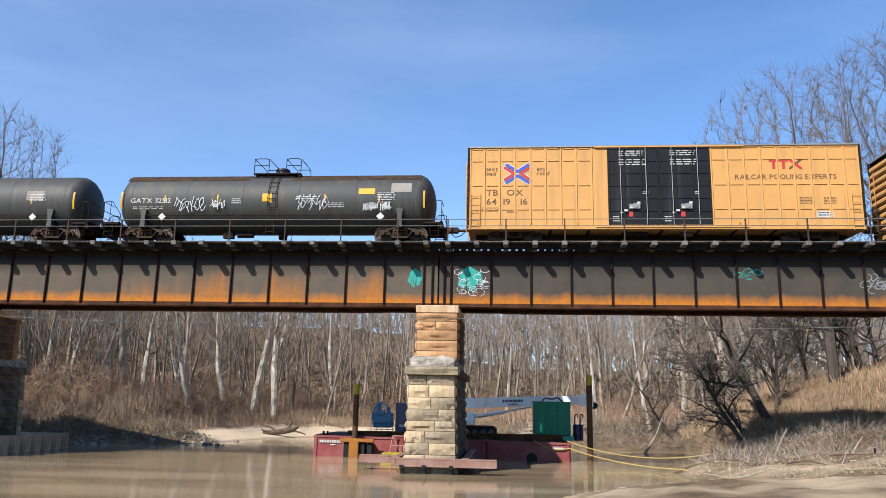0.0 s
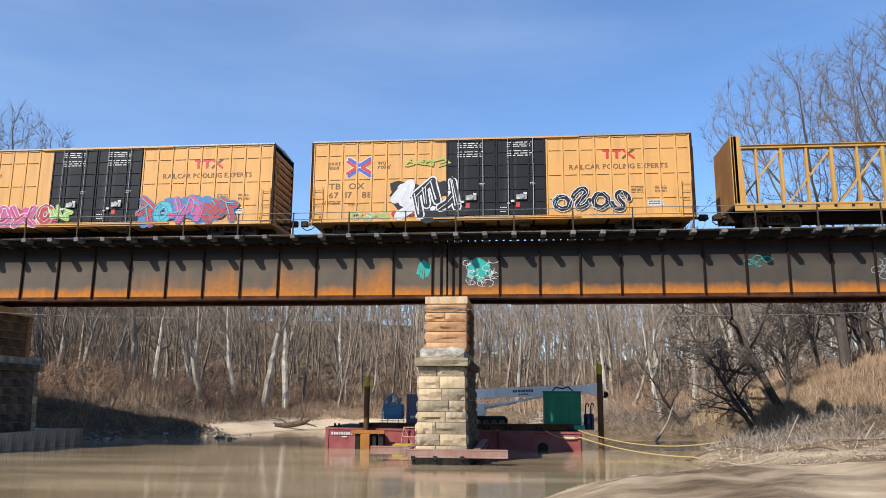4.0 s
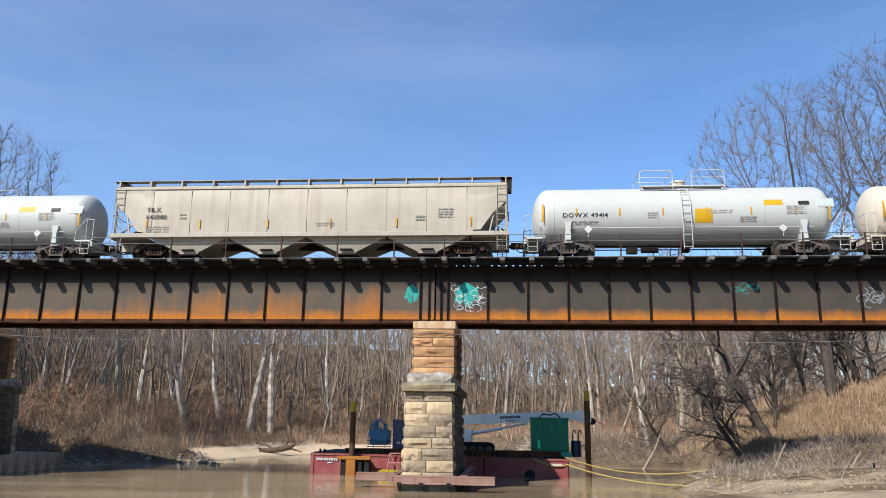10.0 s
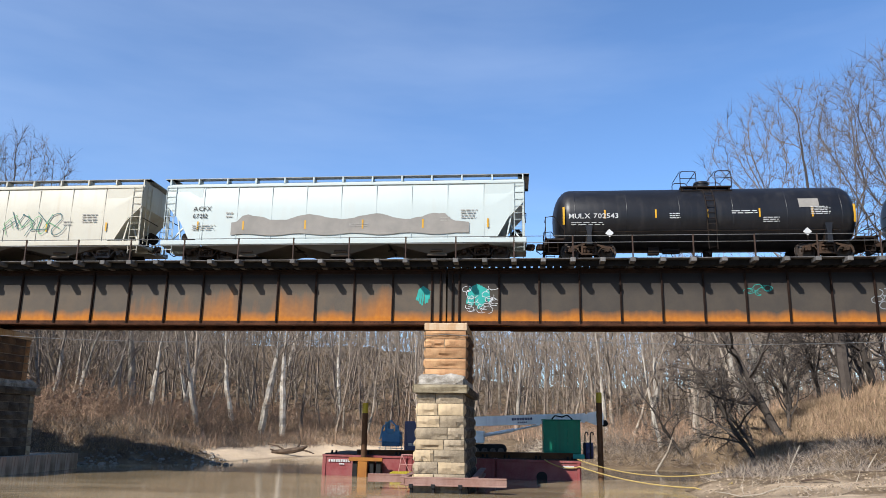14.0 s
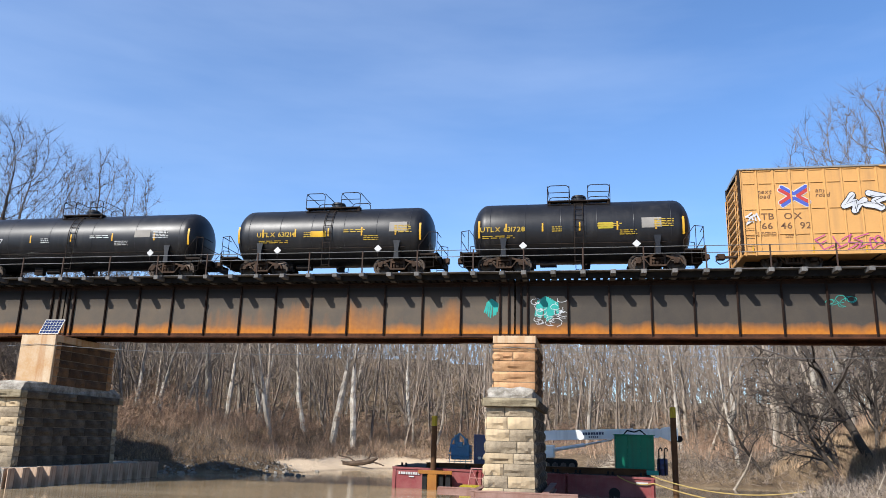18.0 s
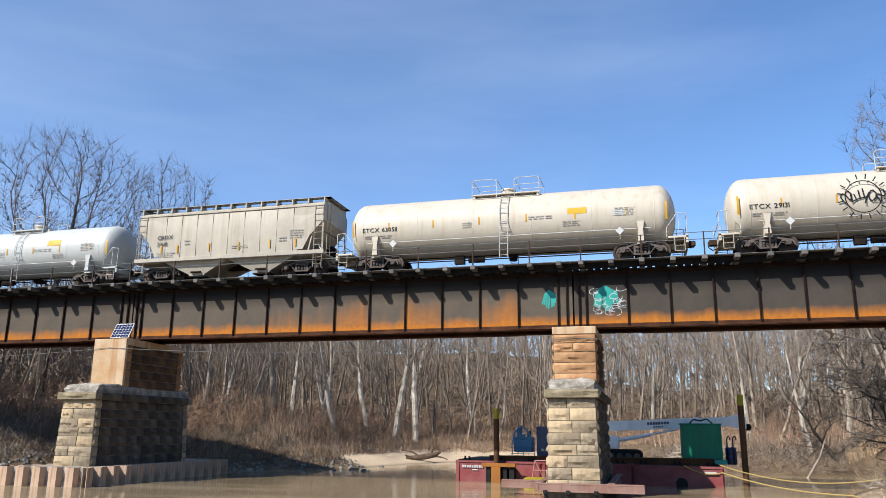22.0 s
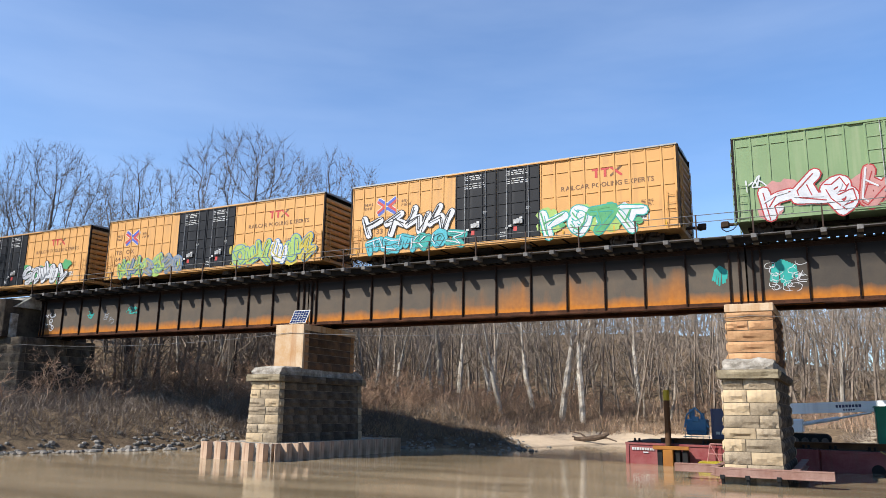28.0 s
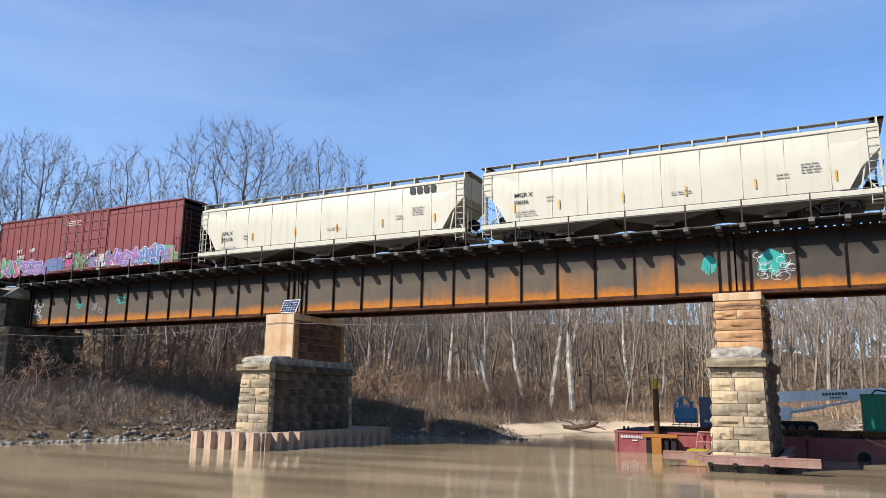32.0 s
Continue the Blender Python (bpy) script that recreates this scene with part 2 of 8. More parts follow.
M_hopper_w = paint("cream hopper paint", (0.68, 0.64, 0.52), 0.92, 0.55, (0.30, 0.23, 0.15), 0.35)
M_hopper_b = paint("pale blue-grey hopper paint", (0.62, 0.69, 0.66), 0.95, 0.5, (0.36, 0.33, 0.28), 0.2)
M_green_car = paint("faded green paint", (0.25, 0.365, 0.175), 0.88, 0.6, (0.26, 0.28, 0.17), 0.4)
M_red_car = paint("oxide red paint", (0.265, 0.056, 0.057), 0.82, 0.6, (0.12, 0.04, 0.036), 0.4)
M_frame = mat("grimy underframe steel", (0.012, 0.010, 0.009), (0.042, 0.027, 0.019), rough=0.8, scale=2.5, fine=30, bump=0.3)
M_truck = mat("rusty cast truck steel", (0.034, 0.024, 0.018), (0.10, 0.058, 0.036), rough=0.8, scale=3, fine=40, bump=0.3)
M_truck_grey = mat("dusty cast steel", (0.08, 0.072, 0.066), (0.20, 0.16, 0.14), rough=0.8, scale=3, fine=40, bump=0.3)
M_wheel = mat("worn wheel steel", (0.055, 0.04, 0.03), (0.12, 0.09, 0.07), rough=0.55, metal=0.5, scale=4)
M_rail = mat("rail steel", (0.10, 0.06, 0.04), (0.18, 0.12, 0.08), rough=0.5, metal=0.5, scale=4)
M_galv = mat("galvanised steel", (0.42, 0.42, 0.41), (0.30, 0.29, 0.28), rough=0.5, metal=0.4, scale=6)
M_roofblack = mat("black roof walk", (0.02, 0.02, 0.02), (0.05, 0.05, 0.05), rough=0.7)
M_letter = mat("black lettering", (0.02, 0.02, 0.022), (0.035, 0.033, 0.03), rough=0.6, bump=0)
M_letter_w = mat("white lettering", (0.72, 0.72, 0.70), (0.6, 0.6, 0.58), rough=0.6, bump=0)
M_letter_y = mat("yellow lettering", (0.65, 0.42, 0.03), (0.5, 0.33, 0.03), rough=0.6, bump=0)
M_reflex = mat("yellow reflector tape", (0.78, 0.43, 0.02), (0.64, 0.34, 0.02), rough=0.5, bump=0)
M_orange_sign = mat("yellow-orange placard", (0.80, 0.47, 0.012), (0.72, 0.40, 0.012), rough=0.5, bump=0)
M_print = mat("faint grey print", (0.36, 0.34, 0.30), (0.46, 0.43, 0.38), rough=0.6, bump=0)
M_brown_letter = mat("brown lettering", (0.16, 0.08, 0.035), (0.22, 0.11, 0.05), rough=0.6, bump=0)
M_logo_red = mat("red logo paint", (0.60, 0.06, 0.05), (0.52, 0.06, 0.05), rough=0.5, bump=0)
M_logo_blue = mat("blue logo paint", (0.075, 0.11, 0.50), (0.09, 0.13, 0.50), rough=0.5, bump=0)
M_emblem = mat("faded cream emblem", (0.74, 0.74, 0.56), (0.56, 0.60, 0.42), rough=0.6, bump=0)
M_patch = mat("grey overpaint", (0.38, 0.35, 0.31), (0.30, 0.28, 0.25), rough=0.7, bump=0)
SPRAY = {k: mat(k + " spray paint", c, tuple(x * 0.8 for x in c), rough=0.5, scale=2.5, bump=0) for k, c in dict(
    white=(0.75, 0.76, 0.78), black=(0.012, 0.012, 0.015), pink=(0.62, 0.10, 0.30), cyan=(0.08, 0.50, 0.58), teal=(0.03, 0.42, 0.36),
    purple=(0.26, 0.16, 0.45), blue=(0.07, 0.22, 0.48), red=(0.50, 0.05, 0.05), green=(0.10, 0.42, 0.16), lime=(0.40, 0.58, 0.14),
    salmon=(0.62, 0.30, 0.27), yellow=(0.62, 0.50, 0.06), grey=(0.3, 0.32, 0.34), darkteal=(0.03, 0.14, 0.15)).items()}


def girder_material(name, at, amount, c1=(0.118, 0.099, 0.080), c2=(0.155, 0.122, 0.090)):
    """Grey-black paint gone to rust along the foot and in a few panels, shade painted along the top."""
    m = mat(name, c1, c2, rough=0.75, scale=0.9, fine=18, bump=0.25)
    N, L = m.node_tree.nodes, m.node_tree.links
    bs = N["Principled BSDF"]
    base = bs.inputs["Base Color"].links[0].from_socket
    co, sep = N.new("ShaderNodeTexCoord"), N.new("ShaderNodeSeparateXYZ")
    L.new(co.outputs["Object"], sep.inputs[0])
    # rust rising from the bottom flange, in tongues
    mp, nz = N.new("ShaderNodeMapping"), N.new("ShaderNodeTexNoise")
    mp.inputs["Scale"].default_value = (1.3, 1.0, 0.22)
    nz.inputs["Scale"].default_value, nz.inputs["Detail"].default_value, nz.inputs["Roughness"].default_value = 1.1, 5, 0.55
    L.new(co.outputs["Object"], mp.inputs["Vector"])
    L.new(mp.outputs["Vector"], nz.inputs["Vector"])
    low = N.new("ShaderNodeMapRange")
    low.inputs["From Min"].default_value, low.inputs["From Max"].default_value = 0.9, 0.12
    L.new(sep.outputs["Z"], low.inputs["Value"])
    # each panel between stiffeners has rusted by itself
    panel, whole, bays = N.new("ShaderNodeMath"), N.new("ShaderNodeMath"), N.new("ShaderNodeTexWhiteNoise")
    panel.operation, whole.operation, bays.noise_dimensions = "MULTIPLY_ADD", "FLOOR", "1D"
    panel.inputs[1].default_value, panel.inputs[2].default_value = 1 / 1.8987, 7.684 + at[0]
    L.new(sep.outputs["X"], panel.inputs[0])
    L.new(panel.outputs[0], whole.inputs[0])
    L.new(whole.outputs[0], bays.inputs["W"])
    bw = N.new("ShaderNodeMapRange")
    bw.inputs["From Min"].default_value, bw.inputs["From Max"].default_value = 0.25, 0.85
    # the worst panels lie along one stretch of the span
    bw.inputs["To Min"].default_value, bw.inputs["To Max"].default_value = 0.22, 0.62
    L.new(bays.outputs["Value"], bw.inputs["Value"])
    reach = N.new("ShaderNodeMapRange")
    reach.interpolation_type = "SMOOTHSTEP"
    reach.inputs["From Min"].default_value, reach.inputs["From Max"].default_value, reach.inputs["To Max"].default_value = at[0], at[1], amount
    L.new(sep.outputs["X"], reach.inputs["Value"])
    worst = N.new("ShaderNodeMath")
    worst.operation = "MULTIPLY"
    L.new(bw.outputs[0], worst.inputs[0])
    L.new(reach.outputs[0], worst.inputs[1])
    bw = worst
    mid = N.new("ShaderNodeMapRange")
    mid.inputs["From Min"].default_value, mid.inputs["From Max"].default_value = 2.4, 0.4
    L.new(sep.outputs["Z"], mid.inputs["Value"])
    mul, top = N.new("ShaderNodeMath"), N.new("ShaderNodeMath")
    mul.operation, top.operation = "MULTIPLY", "MAXIMUM"
    L.new(bw.outputs[0], mul.inputs[0])
    L.new(mid.outputs[0], mul.inputs[1])
    L.new(mul.outputs[0], top.inputs[0])
    L.new(low.outputs[0], top.inputs[1])
    tongue, cut = N.new("ShaderNodeMath"), N.new("ShaderNodeMapRange")
    tongue.operation, tongue.inputs[1].default_value = "MULTIPLY_ADD", 0.75
    L.new(nz.outputs["Fac"], tongue.inputs[0])
    L.new(top.outputs[0], tongue.inputs[2])
    cut.inputs["From Min"].default_value, cut.inputs["From Max"].default_value = 0.58, 1.15
    L.new(tongue.outputs[0], cut.inputs["Value"])
    # near-black along the top: the deck's shade is put into the paint colour
    top_shade, black = N.new("ShaderNodeMapRange"), N.new("ShaderNodeMixRGB")
    top_shade.inputs["From Min"].default_value, top_shade.inputs["From Max"].default_value = 1.5, 2.35
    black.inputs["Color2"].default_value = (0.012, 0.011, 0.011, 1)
    L.new(sep.outputs["Z"], top_shade.inputs["Value"])
    L.new(top_shade.outputs[0], black.inputs["Fac"])
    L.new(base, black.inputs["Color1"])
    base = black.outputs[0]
    fine = N.new("ShaderNodeTexNoise")
    fine.inputs["Scale"].default_value, fine.inputs["Detail"].default_value = 5, 8
    L.new(co.outputs["Object"], fine.inputs["Vector"])
    rust, mx = N.new("ShaderNodeMixRGB"), N.new("ShaderNodeMixRGB")
    rust.inputs["Color1"].default_value, rust.inputs["Color2"].default_value = (0.43, 0.158, 0.020, 1), (0.23, 0.076, 0.013, 1)
    L.new(fine.outputs["Fac"], rust.inputs["Fac"])
    L.new(cut.outputs[0], mx.inputs["Fac"])
    L.new(base, mx.inputs["Color1"])
    L.new(rust.outputs[0], mx.inputs["Color2"])
    L.new(mx.outputs[0], bs.inputs["Base Color"])
    return m


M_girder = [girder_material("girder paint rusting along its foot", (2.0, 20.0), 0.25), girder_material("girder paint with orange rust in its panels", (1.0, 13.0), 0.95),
            girder_material("intact girder paint with a rusty foot", (8.0, 0.0), 0.25, (0.075, 0.065, 0.056), (0.10, 0.083, 0.066))]
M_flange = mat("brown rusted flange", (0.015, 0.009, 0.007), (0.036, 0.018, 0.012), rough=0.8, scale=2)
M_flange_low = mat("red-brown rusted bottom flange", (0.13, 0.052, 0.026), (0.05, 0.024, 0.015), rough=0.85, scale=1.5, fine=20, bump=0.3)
M_tie = mat("tarred tie wood", (0.010, 0.009, 0.0085), (0.027, 0.025, 0.024), rough=0.85, scale=3, fine=40, bump=0.4)
M_plank = mat("grey weathered plank", (0.20, 0.19, 0.18), (0.085, 0.078, 0.073), rough=0.85, scale=3, fine=40, bump=0.4, rnd=0.25)
M_railing = mat("rusted railing steel", (0.05, 0.035, 0.03), (0.09, 0.055, 0.04), rough=0.7)
M_stone = mat("tan sandstone", (0.70, 0.535, 0.325), (0.47, 0.36, 0.23), rough=0.9, scale=1.6, fine=14, bump=0.8, dist=0.04, rnd=0.2, streak=(0.16, 0.13, 0.095), streak_amt=0.4, lo=0.3, hi=0.75)
M_stone_r = mat("rust-washed sandstone", (0.66, 0.395, 0.20), (0.44, 0.235, 0.115), rough=0.9, scale=1.4, fine=14, bump=0.8, dist=0.04, rnd=0.18, streak=(0.22, 0.11, 0.055), streak_amt=0.45)
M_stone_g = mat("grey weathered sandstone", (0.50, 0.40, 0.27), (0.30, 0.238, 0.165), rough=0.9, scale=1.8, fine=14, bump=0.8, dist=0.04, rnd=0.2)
# darker stone for the piers' long sides: grime plus painted-in shade; also the abutment
M_stone_d = mat("dark grimed and shaded stone", (0.20, 0.16, 0.115), (0.075, 0.06, 0.046), rough=0.95, scale=1.1, fine=12, bump=1.0, dist=0.05, rnd=0.3)
M_mortar = mat("stained lime mortar", (0.34, 0.27, 0.185), (0.15, 0.12, 0.085), rough=0.95, scale=2, fine=50, bump=0.5)
M_belt = mat("lichened belt stone", (0.42, 0.35, 0.23), (0.24, 0.195, 0.125), rough=0.95, scale=2.4, fine=16, bump=1.0, dist=0.05, rnd=0.2)
# upper pier sides: rust and grime, darkened further to stand for shade
M_stone_rd = mat("rust-run grimed and shaded stone", (0.20, 0.115, 0.062), (0.085, 0.055, 0.038), rough=0.95, scale=1.2, fine=12, bump=0.8, dist=0.04, rnd=0.3)
M_capstone = mat("stained cap concrete", (0.62, 0.39, 0.20), (0.74, 0.58, 0.40), rough=0.9, scale=1.0, fine=12, bump=0.4, streak=(0.27, 0.12, 0.04), streak_amt=0.75)
M_concrete = mat("rough broken concrete", (0.60, 0.545, 0.46), (0.22, 0.19, 0.15), rough=0.95, scale=2.2, fine=16, bump=1.0, dist=0.06)
M_sheet = mat("rusted sheet pile", (0.72, 0.52, 0.365), (0.58, 0.40, 0.275), rough=0.8, scale=1.4, fine=15, bump=0.25, streak=(0.17, 0.085, 0.045), streak_amt=0.7, streak_scale=(6, 6, .3))
M_bargered = mat("barge red paint", (0.27, 0.042, 0.045), (0.36, 0.12, 0.11), rough=0.55, scale=0.8, fine=14, bump=0.1, streak=(0.12, 0.06, 0.045), streak_amt=0.4)
M_waler = mat("weathered red-brown steel", (0.30, 0.155, 0.115), (0.40, 0.25, 0.20), rough=0.7, scale=1.2, fine=16, bump=0.2, streak=(0.12, 0.06, 0.045), streak_amt=0.4)
M_bargedeck = mat("worn steel deck", (0.06, 0.045, 0.04), (0.12, 0.10, 0.085), rough=0.85)
M_pile = mat("rusted pipe pile", (0.09, 0.048, 0.026), (0.15, 0.08, 0.04), rough=0.8, streak=(0.05, 0.03, 0.02), streak_amt=0.5)
M_safety = mat("safety yellow paint", (0.55, 0.42, 0.02), (0.45, 0.36, 0.02), rough=0.5)
M_orange = mat("orange equipment paint", (0.42, 0.17, 0.02), (0.34, 0.13, 0.02), rough=0.55)
M_cranewhite = mat("crane white paint", (1.36, 1.37, 1.36), (1.22, 1.24, 1.25), rough=0.4, scale=0.8, streak=(0.3, 0.3, 0.3), streak_amt=0.3)
M_genset = mat("green container paint", (0.006, 0.225, 0.125), (0.010, 0.27, 0.15), rough=0.5, spec=0.25, scale=0.9, streak=(0.02, 0.05, 0.035), streak_amt=0.4)
M_mach_blue = mat("machine blue paint", (0.045, 0.20, 0.42), (0.10, 0.29, 0.50), rough=0.5)
M_blue = mat("deep blue plastic", (0.01, 0.02, 0.11), (0.012, 0.026, 0.14), rough=0.4)
M_dark = mat("black rubber and steel", (0.015, 0.015, 0.015), (0.03, 0.03, 0.03), rough=0.7)
M_rope = mat("yellow rope", (0.58, 0.42, 0.16), (0.46, 0.34, 0.12), rough=0.8, scale=20)
M_wire = mat("grey wire", (0.26, 0.26, 0.25), (0.16, 0.16, 0.16), rough=0.5, metal=0.3)
M_bark = mat("grey bark", (0.54, 0.455, 0.36), (0.24, 0.195, 0.15), rough=0.95, scale=2, fine=14, bump=0.6, dist=0.02, rnd=0.35)
M_bark_pale = mat("pale sycamore bark", (0.66, 0.60, 0.51), (0.30, 0.25, 0.195), rough=0.9, scale=1.2, fine=9, bump=0.4, dist=0.02, rnd=0.25)
M_bark_dark = mat("dark bark", (0.085, 0.070, 0.060), (0.13, 0.108, 0.092), rough=0.95, scale=3, fine=25, bump=0.6, dist=0.02, rnd=0.2)
M_twig = mat("bare twigs", (0.40, 0.325, 0.258), (0.215, 0.168, 0.13), rough=0.95, scale=2, bump=0, rnd=0.3)
M_twig_dark = mat("grey-brown crown twigs", (0.25, 0.208, 0.178), (0.155, 0.128, 0.108), rough=0.95, scale=2, bump=0, rnd=0.2)
M_shrub = mat("red-brown shrub stems", (0.36, 0.225, 0.15), (0.56, 0.39, 0.265), rough=0.95, scale=1, bump=0, rnd=0.35, island=0.35)
M_grass = mat("dead grass", (0.60, 0.435, 0.28), (0.43, 0.295, 0.185), rough=0.95, scale=0.25, bump=0, island=0.35)
M_rock = mat("bank rock", (0.34, 0.31, 0.27), (0.22, 0.20, 0.17), rough=0.9, scale=3, fine=25, bump=0.5, island=0.35)
M_clod = mat("damp sand clod", (0.50, 0.39, 0.27), (0.24, 0.18, 0.12), rough=0.95, scale=3, fine=25, bump=0.5, island=0.4)
M_wood = mat("drift wood", (0.17, 0.12, 0.085), (0.09, 0.062, 0.044), rough=0.9, scale=4, fine=40, bump=0.5)
M_pale_wood = mat("bleached stick", (0.56, 0.48, 0.37), (0.40, 0.33, 0.25), rough=0.9, scale=4, fine=40, bump=0.4)

# ---- ground: one sheet with the river bed cut into it ----
SHORE = np.array([(-41, 18), (-40.2, 27), (-39, 31), (-36.5, 36), (-34, 41), (-30, 46), (-25, 49.5), (-21, 51.5), (-20, 56), (-19, 62), (-17, 67),
                  (-13, 70), (-8, 70), (-3, 66), (2, 61), (6, 57), (9, 55), (13, 57), (16, 55), (13.2, 50), (11.8, 46), (10.6, 42), (9, 38.6),
                  (7.5, 36.6), (7.3, 33), (7.7, 30), (7.4, 27.6), (5.2, 26.2), (1.8, 25.0), (0.4, 21), (-0.5, 14), (-3, 8), (-6, 2), (-10, -10), (-20, -60), (-75, -60), (-52, 0)])


def shore_distance(x, y):
    """Metres from the water's edge, positive on land."""
    x, y = np.asarray(x, float), np.asarray(y, float)
    d, inside = np.full(x.shape, 1e9), np.zeros(x.shape, bool)
    for (ax, ay), (bx, by) in zip(SHORE, np.roll(SHORE, -1, 0)):
        dx, dy = bx - ax, by - ay
        t = np.clip(((x - ax) * dx + (y - ay) * dy) / (dx * dx + dy * dy), 0, 1)
        d = np.minimum(d, np.hypot(x - ax - t * dx, y - ay - t * dy))
        if dy:
            inside ^= ((ay > y) != (by > y)) & (x < (bx - ax) * (y - ay) / dy + ax)
    return np.where(inside, -d, d)


def smooth(v):
    v = np.clip(v, 0, 1)
    return v * v * (3 - 2 * v)


def height(x, y):
    x, y = np.asarray(x, float), np.asarray(y, float)
    d = shore_distance(x, y)
    wob = 0.25 * np.sin(x * 0.9 + 1.3 * np.sin(y * 0.5)) * np.sin(y * 0.7 + 1.1 * np.sin(x * 0.4))
    dl = np.clip(d, 0, None)
    sand = 1.05 * (1 - np.exp(-dl / 3.2)) + 0.015 * dl
    left = 2.5 * (1 - np.exp(-dl / 3.2)) + 0.05 * np.minimum(dl, 30) + 0.5 * smooth((-x - 44) / 20) * smooth(dl / 8)
    beach = 0.11 * np.minimum(dl, 9) + 1.2 * smooth((dl - 6) / 8) + 0.03 * np.minimum(dl, 40)
    far = 1.5 * (1 - np.exp(-dl / 3.0)) + 0.05 * np.minimum(dl, 50)
    back = (6.0 + 7.5 * smooth((2 - x) / 24)) * smooth((y - 84) / 52) + 7.0 * smooth((-x - 52) / 26) * smooth((y - 46) / 8)
    # the bank beyond the bar: a low shelf, a steep cut face, then a grassy slope
    crest = np.interp(x, [11.5, 13.5, 15.5, 18.6, 22.0, 25.2, 32.0], [0.4, 1.7, 2.9, 3.8, 4.6, 5.5, 7.0])
    step = np.minimum(0.62 * crest, 1.9) * (1 - 0.4 * smooth((y - 41.0) / 2.0) * (1 - smooth((y - 48.0) / 2.0)))
    hill = (step * smooth((y - 37.4 + 0.4 * np.sin(x * 1.7)) / 3.2) + (crest - step) * smooth((y - 48.3) / 5.5)) * smooth((x - 9.5) / 3) * smooth((80 - y) / 14)
    near = smooth((37.0 - y) / 3.0) * smooth((x + 14) / 5)
    w_left = smooth((-19 - x) / 4) * (1 - near)
    w_beach = smooth((x + 28) / 3) * smooth((-3 - x) / 4) * smooth((y - 50.0) / 8.0)
    land = far * (1 - w_left) + left * w_left
    land = land * (1 - w_beach) + beach * w_beach
    shelf = smooth((x - 5) / 3) * smooth((48 - y) / 3)
    land = land * (1 - shelf) + np.minimum(land, 0.55 + 0.03 * dl) * shelf
    land = land * (1 - near) + sand * near
    dune = 0.10 * np.sin(x * 2.1 + 1.7 * np.sin(y * 1.3)) * np.sin(y * 1.9 + 1.4 * np.sin(x * 1.1)) * near
    dune = dune + 0.07 * np.sin(x * 7.3 + 3 * np.sin(y * 5.1)) * np.sin(y * 6.1 + 2 * np.sin(x * 4.3)) * near
    rough = smooth(dl / 2.5) * (wob * (0.6 + 0.4 * (1 - near)) + dune)
    land = np.maximum(land, hill * smooth(dl / 2.0)) + rough * 0.6 + back * smooth(dl / 6.0) * (1 - near)
    # banked earth that carries the track beyond the abutments
    for side, at in ((-1, -54.0), (1, 24.0)):
        over = smooth((x * side - at * side) / 3.0)
        land = np.maximum(land, over * np.clip(9.4 - np.maximum(np.abs(y - 37.05) - 3.0, 0) * 0.75, -2, 9.4))
    return np.where(d > 0, land, -np.minimum(1.6, -d * 0.22))


def ground_z(x, y):
    return float(height(np.array([x]), np.array([y]))[0])


